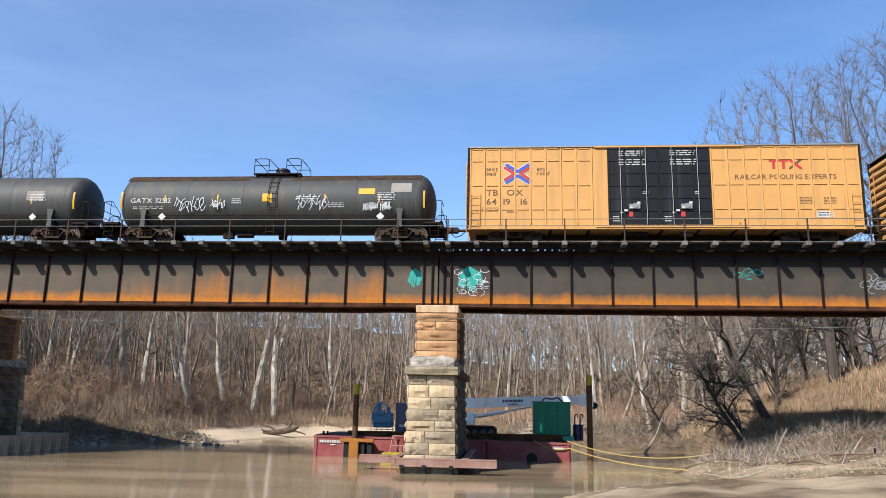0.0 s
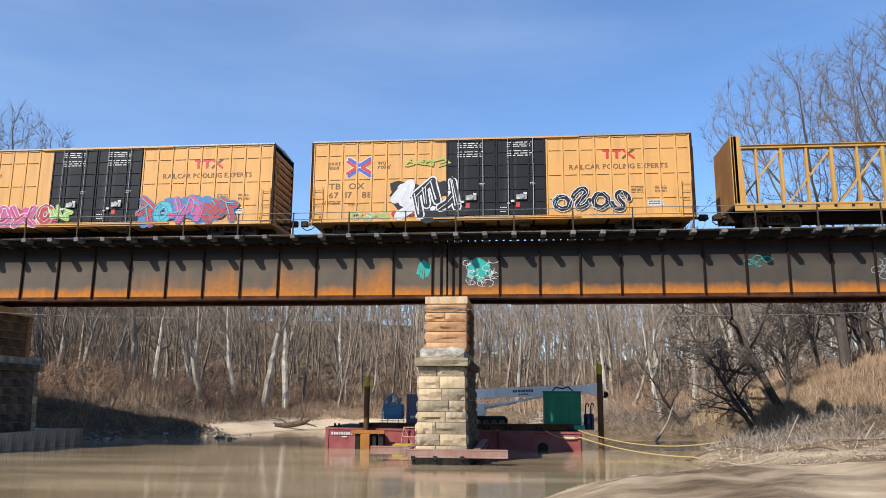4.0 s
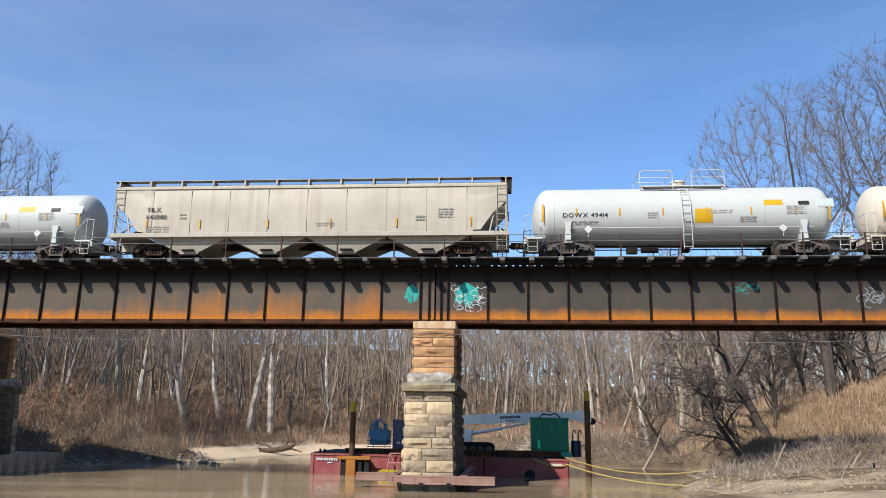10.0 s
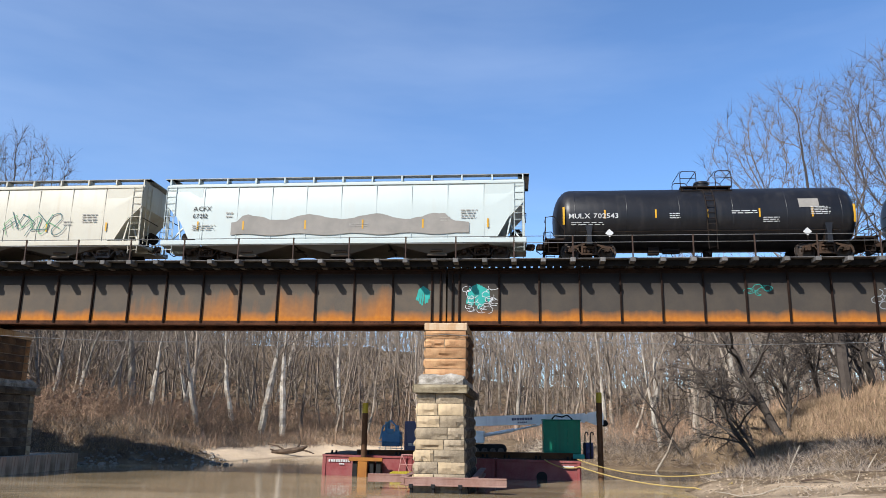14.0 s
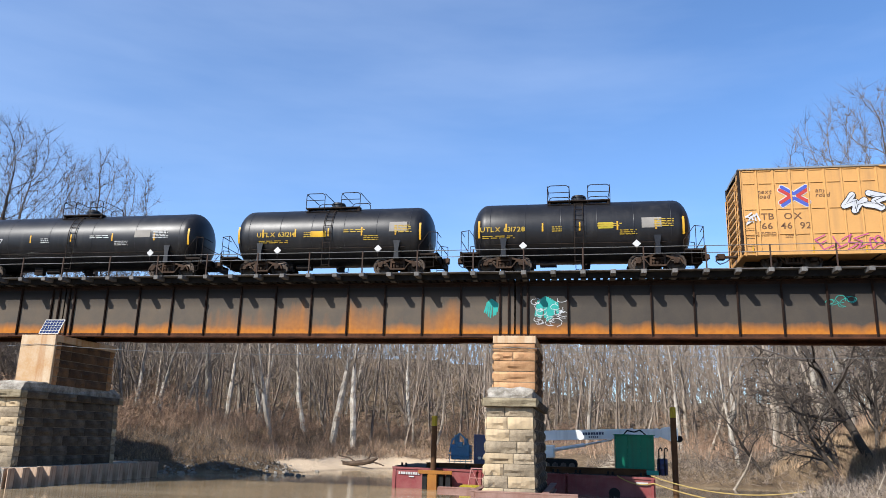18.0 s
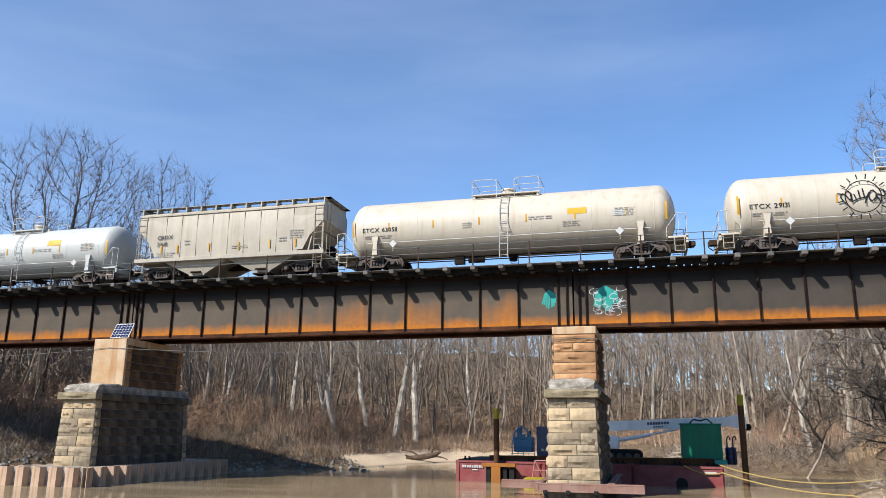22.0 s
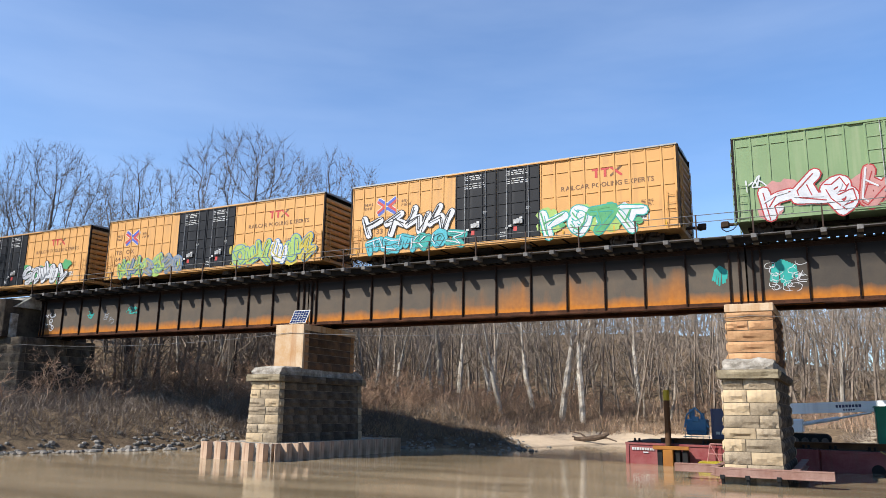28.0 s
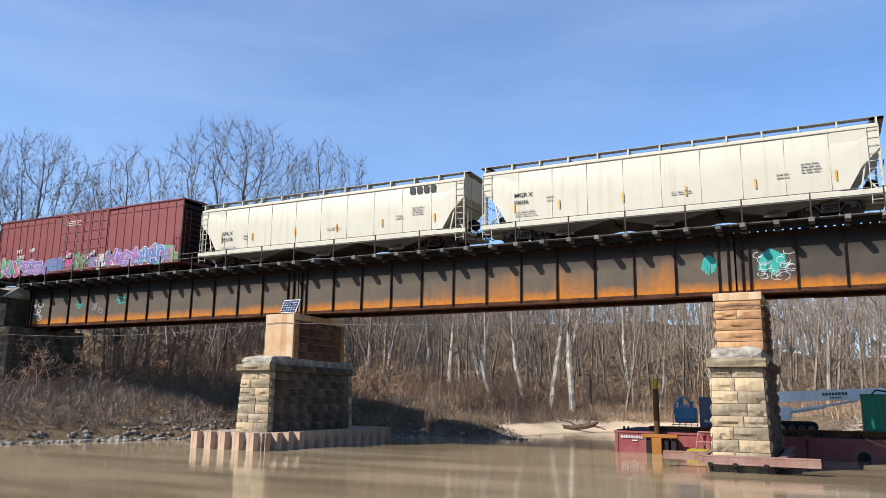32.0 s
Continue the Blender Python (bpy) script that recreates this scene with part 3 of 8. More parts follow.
def build_ground():
    ramp = lambda a, b, n: list(np.geomspace(1, b - a + 1, n)[1:] + a - 1)
    xs = [-v for v in ramp(70, 2500, 16)[::-1]] + list(np.arange(-70, 0, 0.8)) + list(np.arange(0, 30, 0.45)) + list(np.arange(30, 45.01, 0.8)) + ramp(45, 2500, 16)
    ys = [-v for v in ramp(12, 2500, 14)[::-1]] + list(np.arange(-12, 20, 2.0)) + list(np.arange(20, 42, 0.4)) + list(np.arange(42, 85.01, 0.7)) + ramp(85, 2500, 16)
    X, Y = np.meshgrid(np.array(xs), np.array(ys))
    Z = height(X, Y)
    fade = np.maximum(np.maximum(np.abs(X) - 150, np.abs(Y - 30) - 150), 0)
    bank = (np.abs(Y - 37.05) < 20) & ((X < -50) | (X > 20)) & (np.abs(X) < 720)
    Z = np.where((fade > 0) & ~bank, np.clip(Z, 0.5, 9.0), Z)
    nx, ny = len(xs), len(ys)
    b = Build()
    b.v = list(zip(X.ravel().tolist(), Y.ravel().tolist(), Z.ravel().tolist()))
    b.f = [(j * nx + i, j * nx + i + 1, (j + 1) * nx + i + 1, (j + 1) * nx + i) for j in range(ny - 1) for i in range(nx - 1)]
    m = mat("bank earth", (0.30, 0.215, 0.13), (0.13, 0.09, 0.058), rough=0.95, scale=1.1, fine=16, bump=1.0, dist=0.14)
    N, L = m.node_tree.nodes, m.node_tree.links
    bs = N["Principled BSDF"]
    base = bs.inputs["Base Color"].links[0].from_socket
    geo, sep = N.new("ShaderNodeTexCoord"), N.new("ShaderNodeSeparateXYZ")
    L.new(geo.outputs["Object"], sep.inputs[0])
    nz = N.new("ShaderNodeTexNoise")
    nz.inputs["Scale"].default_value, nz.inputs["Detail"].default_value = 0.35, 7
    L.new(geo.outputs["Object"], nz.inputs["Vector"])
    # pale sand on the low bars, dark and wet at the water's edge
    sand_f, cover = N.new("ShaderNodeMapRange"), N.new("ShaderNodeAttribute")
    cover.attribute_name = "sand_cover"
    sum_f = N.new("ShaderNodeMath")
    sum_f.operation = "ADD"
    L.new(cover.outputs["Fac"], sum_f.inputs[0])
    L.new(nz.outputs["Fac"], sum_f.inputs[1])
    sand_f.inputs["From Min"].default_value, sand_f.inputs["From Max"].default_value = 0.66, 0.95
    L.new(sum_f.outputs[0], sand_f.inputs["Value"])
    grain = N.new("ShaderNodeTexNoise")
    grain.inputs["Scale"].default_value, grain.inputs["Detail"].default_value = 1.3, 11
    L.new(geo.outputs["Object"], grain.inputs["Vector"])
    sandc, m1, m2, wet = N.new("ShaderNodeMixRGB"), N.new("ShaderNodeMixRGB"), N.new("ShaderNodeMixRGB"), N.new("ShaderNodeMapRange")
    sandc.inputs["Color1"].default_value, sandc.inputs["Color2"].default_value = (0.54, 0.42, 0.29, 1), (0.40, 0.305, 0.205, 1)
    L.new(grain.outputs["Fac"], sandc.inputs["Fac"])
    L.new(sand_f.outputs[0], m1.inputs["Fac"])
    L.new(base, m1.inputs["Color1"])
    L.new(sandc.outputs[0], m1.inputs["Color2"])
    wet.inputs["From Min"].default_value, wet.inputs["From Max"].default_value, wet.inputs["To Max"].default_value = 0.10, 0.01, 0.6
    L.new(sep.outputs["Z"], wet.inputs["Value"])
    L.new(wet.outputs[0], m2.inputs["Fac"])
    L.new(m1.outputs[0], m2.inputs["Color1"])
    m2.inputs["Color2"].default_value = (0.10, 0.072, 0.046, 1)
    L.new(m2.outputs[0], bs.inputs["Base Color"])
    ob = solid("ground", b, m, "river banks of sand, dead grass and bare earth", "ground", "structure", smooth=True)
    # where the river has laid sand: the near bar and the far beach
    d = shore_distance(X, Y)
    bar = smooth((36.4 - Y) / 2.0) * smooth((X + 14) / 5)
    beach = smooth((X + 27.5) / 3) * smooth((-5 - X) / 3) * smooth((Y - 53.5) / 3) * (1 - smooth((d - 6.5) / 3))
    at = ob.data.attributes.new("sand_cover", "FLOAT", "POINT")
    at.data.foreach_set("value", np.maximum(bar * 0.24, beach).ravel().astype(np.float32))
    return ob


build_ground()


def build_water():
    m = bpy.data.materials.new("silty river water")
    m.use_nodes = True
    N, L = m.node_tree.nodes, m.node_tree.links
    bs = N["Principled BSDF"]
    bs.inputs["Roughness"].default_value, bs.inputs["IOR"].default_value = 0.09, 1.33
    co, mp = N.new("ShaderNodeTexCoord"), N.new("ShaderNodeMapping")
    mp.inputs["Scale"].default_value = (0.22, 1.0, 1.0)
    mp.inputs["Rotation"].default_value = (0, 0, 0.06)
    L.new(co.outputs["Object"], mp.inputs["Vector"])
    a, b2, c = N.new("ShaderNodeTexNoise"), N.new("ShaderNodeTexNoise"), N.new("ShaderNodeTexNoise")
    for n, s, d in ((a, 1.5, 5), (b2, 0.2, 3), (c, 0.35, 7)):
        n.inputs["Scale"].default_value, n.inputs["Detail"].default_value = s, d
        L.new(mp.outputs["Vector"], n.inputs["Vector"])
    silt = N.new("ShaderNodeMixRGB")
    silt.inputs["Color1"].default_value, silt.inputs["Color2"].default_value = (0.19, 0.143, 0.084, 1), (0.32, 0.245, 0.15, 1)
    band = N.new("ShaderNodeMapRange")
    band.inputs["From Min"].default_value, band.inputs["From Max"].default_value = 0.40, 0.62
    L.new(c.outputs["Fac"], band.inputs["Value"])
    L.new(band.outputs[0], silt.inputs["Fac"])
    L.new(silt.outputs[0], bs.inputs["Base Color"])
    # ripples lie in patches
    rip = N.new("ShaderNodeMapRange")
    rip.inputs["From Min"].default_value, rip.inputs["From Max"].default_value = 0.38, 0.66
    rip.inputs["To Min"].default_value, rip.inputs["To Max"].default_value = 0.07, 0.30
    L.new(b2.outputs["Fac"], rip.inputs["Value"])
    bp = N.new("ShaderNodeBump")
    bp.inputs["Distance"].default_value = 0.05
    L.new(rip.outputs[0], bp.inputs["Strength"])
    L.new(a.outputs["Fac"], bp.inputs["Height"])
    L.new(bp.outputs["Normal"], bs.inputs["Normal"])
    b = Build()
    b.add([(-160, -80, 0), (30, -80, 0), (30, 80, 0), (-160, 80, 0)], [(0, 1, 2, 3)])
    return solid("water", b, m, "silty brown slow river water", "water", "structure")


build_water()

# ---- bridge: deck plate girders on stone piers ----
JOINT, SPAN = -3.3, 24.1           # a joint between spans, and the spans' length
GY, GY2 = 36.05, 38.05             # outer faces of the two girders' webs
ZB, ZT = 7.32, 10.0                # girder foot and top
TRACK_Y, RAIL = 37.05, 10.45


def girder_span(n, x0):
    """One span: two riveted plate girders with flanges, stiffeners and cross frames. Its space begins at its foot."""
    g = thing("girder_span", "riveted deck plate girder span, black paint streaked with orange rust", "bridge girder", "girder spans", at=pose(x0, 0, ZB))
    h = ZT - ZB
    for y, s in ((GY, -1), (GY2, 1)):
        b = Build()
        b.box(0.04, SPAN - 0.04, y - 0.008, y + 0.008, 0.05, h - 0.05)
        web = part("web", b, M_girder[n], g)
        for z0, z1, nm in ((0, 0.05, "bottom_flange"), (h - 0.05, h, "top_flange")):
            b = Build()
            b.cbox(0.03, SPAN - 0.03, y - 0.2, y + 0.2, z0, z1, 0.008)
            zz = z1 if nm == "bottom_flange" else z0 - 0.15
            for yy in (-0.04, 0.016):
                b.box(0.03, SPAN - 0.03, y + yy, y + yy + 0.024, zz, zz + 0.15)
            if nm == "bottom_flange":
                b.cbox(3.0, SPAN - 3.0, y - 0.19, y + 0.19, -0.03, 0.0, 0.006)
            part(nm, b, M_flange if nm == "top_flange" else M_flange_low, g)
        xs = [0.60 + 1.8987 * k for k in range(13)] + [0.28, SPAN - 0.30]
        b = Build()
        b.box(-0.036, 0.036, 0, 0.10, 0.055, h - 0.055)
        b.box(-0.008, 0.008, 0.10, 0.12, 0.055, h - 0.055)
        me = b.mesh("stiffener", M_flange)
        for x in xs:
            o = part("stiffener", me, None, g, at=pose(x, y - 0.008 if s < 0 else y + 0.008, 0, 0, 0, 180 if s < 0 else 0))
    # rivets of the bottom and top flange angles on the near face
    b = Build()
    for k in range(int(SPAN / 0.19)):
        for z in (0.13, h - 0.13):
            x = 0.12 + k * 0.19
            b.add([(x - .015, GY - .041, z - .015), (x + .015, GY - .041, z - .015), (x + .015, GY - .041, z + .015), (x - .015, GY - .041, z + .015), (x, GY - .056, z)],
                  [(0, 1, 4), (1, 2, 4), (2, 3, 4), (3, 0, 4)])
    tagged(part("rivet_rows", b, M_flange, g), kind="stuff")
    for k in range(0, 13, 3):
        x = 0.60 + 1.8987 * k
        b = Build()
        b.tube((x, GY + 0.1, 0.2), (x, GY2 - 0.1, h - 0.2), 0.045, n=4)
        b.tube((x + 0.06, GY + 0.1, h - 0.2), (x + 0.06, GY2 - 0.1, 0.2), 0.045, n=4)
        b.box(x - 0.05, x + 0.05, GY + 0.1, GY2 - 0.1, 0.15, 0.25)
        part("cross_frame", b, M_flange, g)
    for x in (0.42, SPAN - 0.42):
        for y in (GY, GY2):
            b = Build()
            b.cbox(x - 0.26, x + 0.26, y - 0.22, y + 0.22, -0.06, -0.001, 0.01)
            b.cbox(x - 0.20, x + 0.20, y - 0.18, y + 0.18, -0.11, -0.06, 0.01)
            part("bearing", b, M_flange, g)
    return g


for n, k in enumerate((-2, -1, 0)):
    girder_span(n, JOINT + SPAN * k)


def deck_span(k):
    """Open deck: ties across the girders, every third one long to carry the walkway, with rails and a railing."""
    x0 = JOINT + SPAN * k
    d = thing("bridge_deck", "open railway deck of dark timber ties with a plank walkway", "bridge deck", "deck sections", at=pose(x0, 0, 0))
    short, long = Build(), Build()
    short.cbox(-0.11, 0.11, 35.50, 38.60, ZT + 0.004, ZT + 0.25, 0.012)
    long.cbox(-0.12, 0.12, 35.5, 38.9, ZT + 0.004, ZT + 0.26, 0.012)
    long.cbox(-0.12, 0.12, 34.75, 35.56, ZT + 0.11, ZT + 0.305, 0.012)
    ms, ml = short.mesh("tie", M_tie), long.mesh("tie", M_plank)
    n = 71
    step = SPAN / n
    for i in range(n):
        part("tie", ml if i % 4 == 1 else ms, None, d, at=pose(step * (i + 0.5), 0, 0))
    for j in range(5):
        b = Build()
        b.cbox(0.01, SPAN - 0.01, 35.08 + j * 0.125, 35.19 + j * 0.125, ZT + 0.309, ZT + 0.355, 0.008)
        part("walkway_plank", b, M_plank, d)
    b = Build()
    b.cbox(0.0, SPAN, 35.42, 35.49, ZT + 0.03, ZT + 0.34, 0.01)
    part("fascia_board", b, M_tie, d)
    for y in (36.02, 38.1):
        b = Build()
        b.cbox(0, SPAN, y - 0.09, y + 0.09, ZT + 0.262, ZT + 0.36, 0.01)
        part("guard_timber", b, M_tie, d)
    for y in (-0.7175, 0.7175):
        b = Build()
        cy = TRACK_Y + y
        b.prism([(cy - .07, ZT + .265), (cy + .07, ZT + .265), (cy + .07, ZT + .285), (cy + .012, ZT + .30), (cy + .012, RAIL - .045), (cy + .036, RAIL - .035),
                 (cy + .036, RAIL), (cy - .036, RAIL), (cy - .036, RAIL - .035), (cy - .012, RAIL - .045), (cy - .012, ZT + .30), (cy - .07, ZT + .285)], "x", 0, SPAN)
        part("rail", b, M_rail, d)
    # tall posts stand on every second long tie
    posts = [step * (i + 0.5) for i in range(n) if i % 8 == 1]
    b = Build()
    b.box(-0.03, 0.03, -0.03, 0.03, ZT + 0.1, 11.36)
    b.box(-0.05, 0.05, -0.04, 0.045, ZT + 0.1, ZT + 0.2)
    mp = b.mesh("post", M_railing)
    for x in posts:
        part("post", mp, None, d, at=pose(x, 34.80, 0))
    for z in (11.34, 11.02):
        b = Build()
        b.tube((0, 34.80, z), (SPAN, 34.80, z), 0.017, n=6)
        part("railing_cable", b, M_wire, d)
    return d


for k in (-2, -1, 0):
    deck_span(k)


# ---- stone piers ----
def stone_block(seed, w, d, h):
    """A rock-faced block about its centre: thin joints, flat faces with chipped and hollowed edges, the worst along the foot."""
    rng = random.Random(seed)
    b = Build()
    b.cbox(-w / 2, w / 2, -d / 2, d / 2, -h / 2, h / 2, 0.022)
    NU, NV = 7, 5
    for axis, sgn in ((1, -1), (1, 1), (0, -1), (0, 1)):
        L2, H2, off = (w if axis == 1 else d) / 2 - 0.016, h / 2 - 0.014, (d if axis == 1 else w) / 2
        chip = [rng.random() < 0.5 for _ in range(NU)]
        pts = []
        for j in range(NV):
            for i in range(NU):
                u, v = -L2 + 2 * L2 * i / (NU - 1), -H2 + 2 * H2 * j / (NV - 1)
                edge = i in (0, NU - 1) or j in (0, NV - 1)
                o = rng.uniform(0.0, 0.022) if edge else rng.uniform(0.03, 0.10)
                if j == 1 and chip[i] and not edge:
                    o = rng.uniform(-0.03, 0.01)
                if not edge:
                    u, v = u + rng.uniform(-.2, .2) * L2 / NU, v + rng.uniform(-.25, .25) * H2 / NV
                pts.append((u, sgn * (off + o), v) if axis == 1 else (sgn * (off + o), u, v))
        fs = [(j * NU + i, j * NU + i + 1, (j + 1) * NU + i + 1, (j + 1) * NU + i) for j in range(NV - 1) for i in range(NU - 1)]
        b.add(pts, fs)
    return b


BLOCKS = {}


def block_mesh(w, d, h, material, rng):
    key = (round(w, 1), round(d, 1), round(h, 2), material.name, rng.randrange(3))
    if key not in BLOCKS:
        BLOCKS[key] = stone_block(len(BLOCKS) + 7, key[0], key[1], h - 0.012).mesh("stone", material, True, 24)
    return BLOCKS[key], key


def stone_courses(pier, x0, x1, y0, y1, z0, z1, courses, batter, mats, seed, single=0.06, grime=None):
    """Ashlar skin in courses over a core. batter: how far each face leans in from foot to head."""
    rng = random.Random(seed)
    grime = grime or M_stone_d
    sides = lambda m: grime      # the long sides: real grime, with their shade put into the stone colour
    core = Build()
    i = 0.012
    bt = batter
    core.add([(x0 + i, y0 + i, z0), (x1 - i, y0 + i, z0), (x1 - i, y1 - i, z0), (x0 + i, y1 - i, z0),
              (x0 + i + bt, y0 + i + bt, z1), (x1 - i - bt, y0 + i + bt, z1), (x1 - i - bt, y1 - i - bt, z1), (x0 + i + bt, y1 - i - bt, z1)],
             [(0, 3, 2, 1), (4, 5, 6, 7), (0, 1, 5, 4), (1, 2, 6, 5), (2, 3, 7, 6), (3, 0, 4, 7)])
    part("core", core, M_mortar, pier, "dark mortar core behind the stones")
    zs, cuts = [z0], [rng.uniform(0.85, 1.15) for _ in range(courses)]
    for c in cuts:
        zs.append(zs[-1] + c * (z1 - z0) / sum(cuts))
    for r in range(courses):
        a, b2 = zs[r], zs[r + 1]
        s = bt * (r + 0.5) / courses
        X0, X1, Y0, Y1 = x0 + s, x1 - s, y0 + s, y1 - s
        pick = lambda: mats(r, rng)
        h, t = round(b2 - a, 2), 0.4
        # near and far faces, then the long sides between them
        for face in (0, 1):
            cut = [X0, X1] if rng.random() < single else [X0, X0 + (X1 - X0) * rng.uniform(0.35, 0.65), X1]
            for p, q in zip(cut, cut[1:]):
                me, key = block_mesh(q - p - 0.015, t, h, pick(), rng)
                part("stone", me, None, pier, at=Matrix.Translation(((p + q) / 2, Y0 + t / 2 if face == 0 else Y1 - t / 2, (a + b2) / 2)) @ Matrix.Diagonal(((q - p - 0.015) / key[0], 1, 1, 1)))
        for face in (0, 1):
            y = Y0 + t
            while y < Y1 - t - 0.05:
                q = min(y + rng.uniform(0.8, 1.5), Y1 - t)
                if Y1 - t - q < 0.5:
                    q = Y1 - t
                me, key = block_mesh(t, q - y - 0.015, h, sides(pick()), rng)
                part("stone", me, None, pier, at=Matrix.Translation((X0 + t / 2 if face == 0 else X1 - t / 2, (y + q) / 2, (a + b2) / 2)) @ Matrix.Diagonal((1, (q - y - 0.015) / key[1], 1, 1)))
                y = q


def pier(cx, seed, capped):
    p = thing("stone_pier", "coursed sandstone bridge pier, rust-stained towards the top, standing in the river" if not capped else
              "coursed sandstone bridge pier with a concrete-faced head, one side in shade", "bridge pier", "bridge piers", at=pose(cx, 0, 0))
    low = lambda r, g: M_stone if g.random() < 0.6 else M_stone_g
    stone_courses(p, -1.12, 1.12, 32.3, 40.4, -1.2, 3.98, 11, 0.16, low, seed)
    # projecting belt course
    stone_courses(p, -1.13, 1.13, 32.2, 40.45, 3.98, 4.34, 1, 0.0, lambda r, g: M_belt, seed + 5, 1.0)
    rng = random.Random(seed)
    b = Build()
    n = 16
    # broken concrete shelf on the belt
    ring = []
    for i in range(n):
        u = i / n
        q = u * 4
        w, d = 0.97, 3.95
        x, y = [(-w + 2 * w * (q % 1), -d), (w, -d + 2 * d * (q % 1)), (w - 2 * w * (q % 1), d), (-w, d - 2 * d * (q % 1))][int(q)]
        ring.append((x, y + 36.35))
    b.loft([[(x * k + rng.uniform(-.05, .05), (y - 36.35) * k + 36.35 + rng.uniform(-.05, .05), z + rng.uniform(-.05, .05) * (z > 4.4)) for x, y in ring]
            for k, z in ((1, 4.34), (1.0, 4.5), (0.96, 4.68), (0.90, 4.80))])
    part("shelf", b, M_concrete, p, "crumbling concrete shelf above the belt")
    up = lambda r, g: M_stone_r
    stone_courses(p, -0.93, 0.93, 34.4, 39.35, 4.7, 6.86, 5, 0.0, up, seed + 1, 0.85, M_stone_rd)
    b = Build()
    b.cbox(-0.97, 0.97, 34.35, 39.4, 6.86, 7.205, 0.025)
    part("cap", b, M_capstone, p, "rust-washed cap stone")
    if capped:
        b = Build()
        b.cbox(-0.98, 0.98, 34.22, 34.38, 4.75, 7.19, 0.02)
        part("face_slab", b, M_capstone, p, "smooth concrete facing with rust runs")
    return p


pier(-3.17, 11, False)
pier(-27.2, 23, True)
pier(20.93, 37, False)


def abutment(x, s, seed):
    a = thing("abutment", "stone bridge abutment in deep shade with a backwall", "abutment", at=pose(x, 0, 0))
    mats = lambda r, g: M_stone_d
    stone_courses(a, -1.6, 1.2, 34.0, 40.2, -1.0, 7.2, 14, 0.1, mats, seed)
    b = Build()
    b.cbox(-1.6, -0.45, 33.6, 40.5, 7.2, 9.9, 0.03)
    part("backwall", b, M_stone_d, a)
    b = Build()
    b.cbox(-0.9, -0.3, 34.05, 34.6, 7.205, 8.9, 0.03)
    part("pedestal", b, M_concrete, a)
    return a


abutment(-51.5, 1, 51)



def embankment_track(x0, x1):
    t = thing("ballasted_track", "railway track on grey ballast beyond the bridge", "railway track", at=pose(0, 0, 0))
    b = Build()
    b.prism([(TRACK_Y - 2.9, 9.35), (TRACK_Y + 2.9, 9.35), (TRACK_Y + 1.7, ZT + .2), (TRACK_Y - 1.7, ZT + .2)], "x", x0, x1)
    part("ballast", b, M_concrete, t)
    b = Build()
    n = int((x1 - x0) / .5)
    for i in range(n):
        x = x0 + (i + .5) * (x1 - x0) / n
        b.box(x - .11, x + .11, TRACK_Y - 1.3, TRACK_Y + 1.3, ZT + .12, ZT + .26)
    tagged(part("tie_row", b, M_tie, t), kind="stuff")
    for y in (-0.7175, 0.7175):
        b = Build()
        cy = TRACK_Y + y
        b.prism([(cy - .07, ZT + .262), (cy + .07, ZT + .262), (cy + .015, ZT + .3), (cy + .036, RAIL - .03), (cy + .036, RAIL), (cy - .036, RAIL), (cy - .036, RAIL - .03), (cy - .015, ZT + .3)], "x", x0, x1)
        part("rail", b, M_rail, t)


embankment_track(-640, -51.6)
embankment_track(20.85, 660)


# ---- sprayed tags on the girders ----
def girder_tags():
    y = GY - .012
    def blob(x, z, w, h, seed):
        rng = random.Random(seed)
        b = Build()
        for k in range(9):
            t = k / 8
            ribbon(b, [(x - w / 2 + w * t + rng.uniform(-.06, .06), z - h / 2 * (1 - abs(t - .5)) + rng.uniform(-.08, .08)), (x - w / 2 + w * t * .9 + .1, z + h / 2 * (1.1 - abs(t - .4)))], w / 7)
        return b
    for x, z, w, h, s in ((-4.45, 8.75, .55, .8, 3), (-1.80, 8.72, .95, 1.0, 4)):
        g = solid("graffiti", blob(x, z, w, h, s), SPRAY["teal"], "teal sprayed patch on the girder web", "graffiti")
        g.location.y = y
    rng = random.Random(8)
    for nm, x0, x1, z0, z1, c, n, w in (("white", -2.4, -1.9, 8.2, 9.1, "white", 3, .022), ("white", -1.5, -.95, 8.3, 9.25, "white", 3, .022), ("white", -2.2, -1.2, 8.05, 8.35, "white", 3, .02),
                                        ("teal", 10.5, 11.6, 8.85, 9.12, "teal", 3, .024), ("pale", 16.3, 17.2, 8.2, 8.9, "grey", 4, .04),
                                        ("white", -51.0, -49.9, 7.9, 9.1, "white", 3, .06), ("teal", -42.6, -41.6, 8.75, 9.0, "teal", 3, .05), ("pale", -44.8, -43.9, 8.2, 8.9, "grey", 2, .05), ("teal", -46.5, -45.9, 8.5, 8.9, "teal", 2, .05)):
        b = Build()
        for i in range(n * 3):
            cx, cz, q = rng.uniform(x0, x1), rng.uniform(z0, z1), rng.uniform(.08, .2)
            a0, da = rng.uniform(0, 6.28), rng.uniform(2.0, 5.5)
            ribbon(b, [(cx + q * math.cos(a0 + da * k / 6) * (1 + .15 * k), cz + q * math.sin(a0 + da * k / 6)) for k in range(7)], w)
        g = solid("graffiti", b, SPRAY[c], "thin " + ("white" if c == "white" else c) + " sprayed scrawl on the girder web", "graffiti")
        g.location.y = y - .002


# ---- the train: one thing a car; a car's space begins at the rail head under its middle, its near side is -y ----
HALF = 1.58          # half width of the cars
WHEEL = 0.457


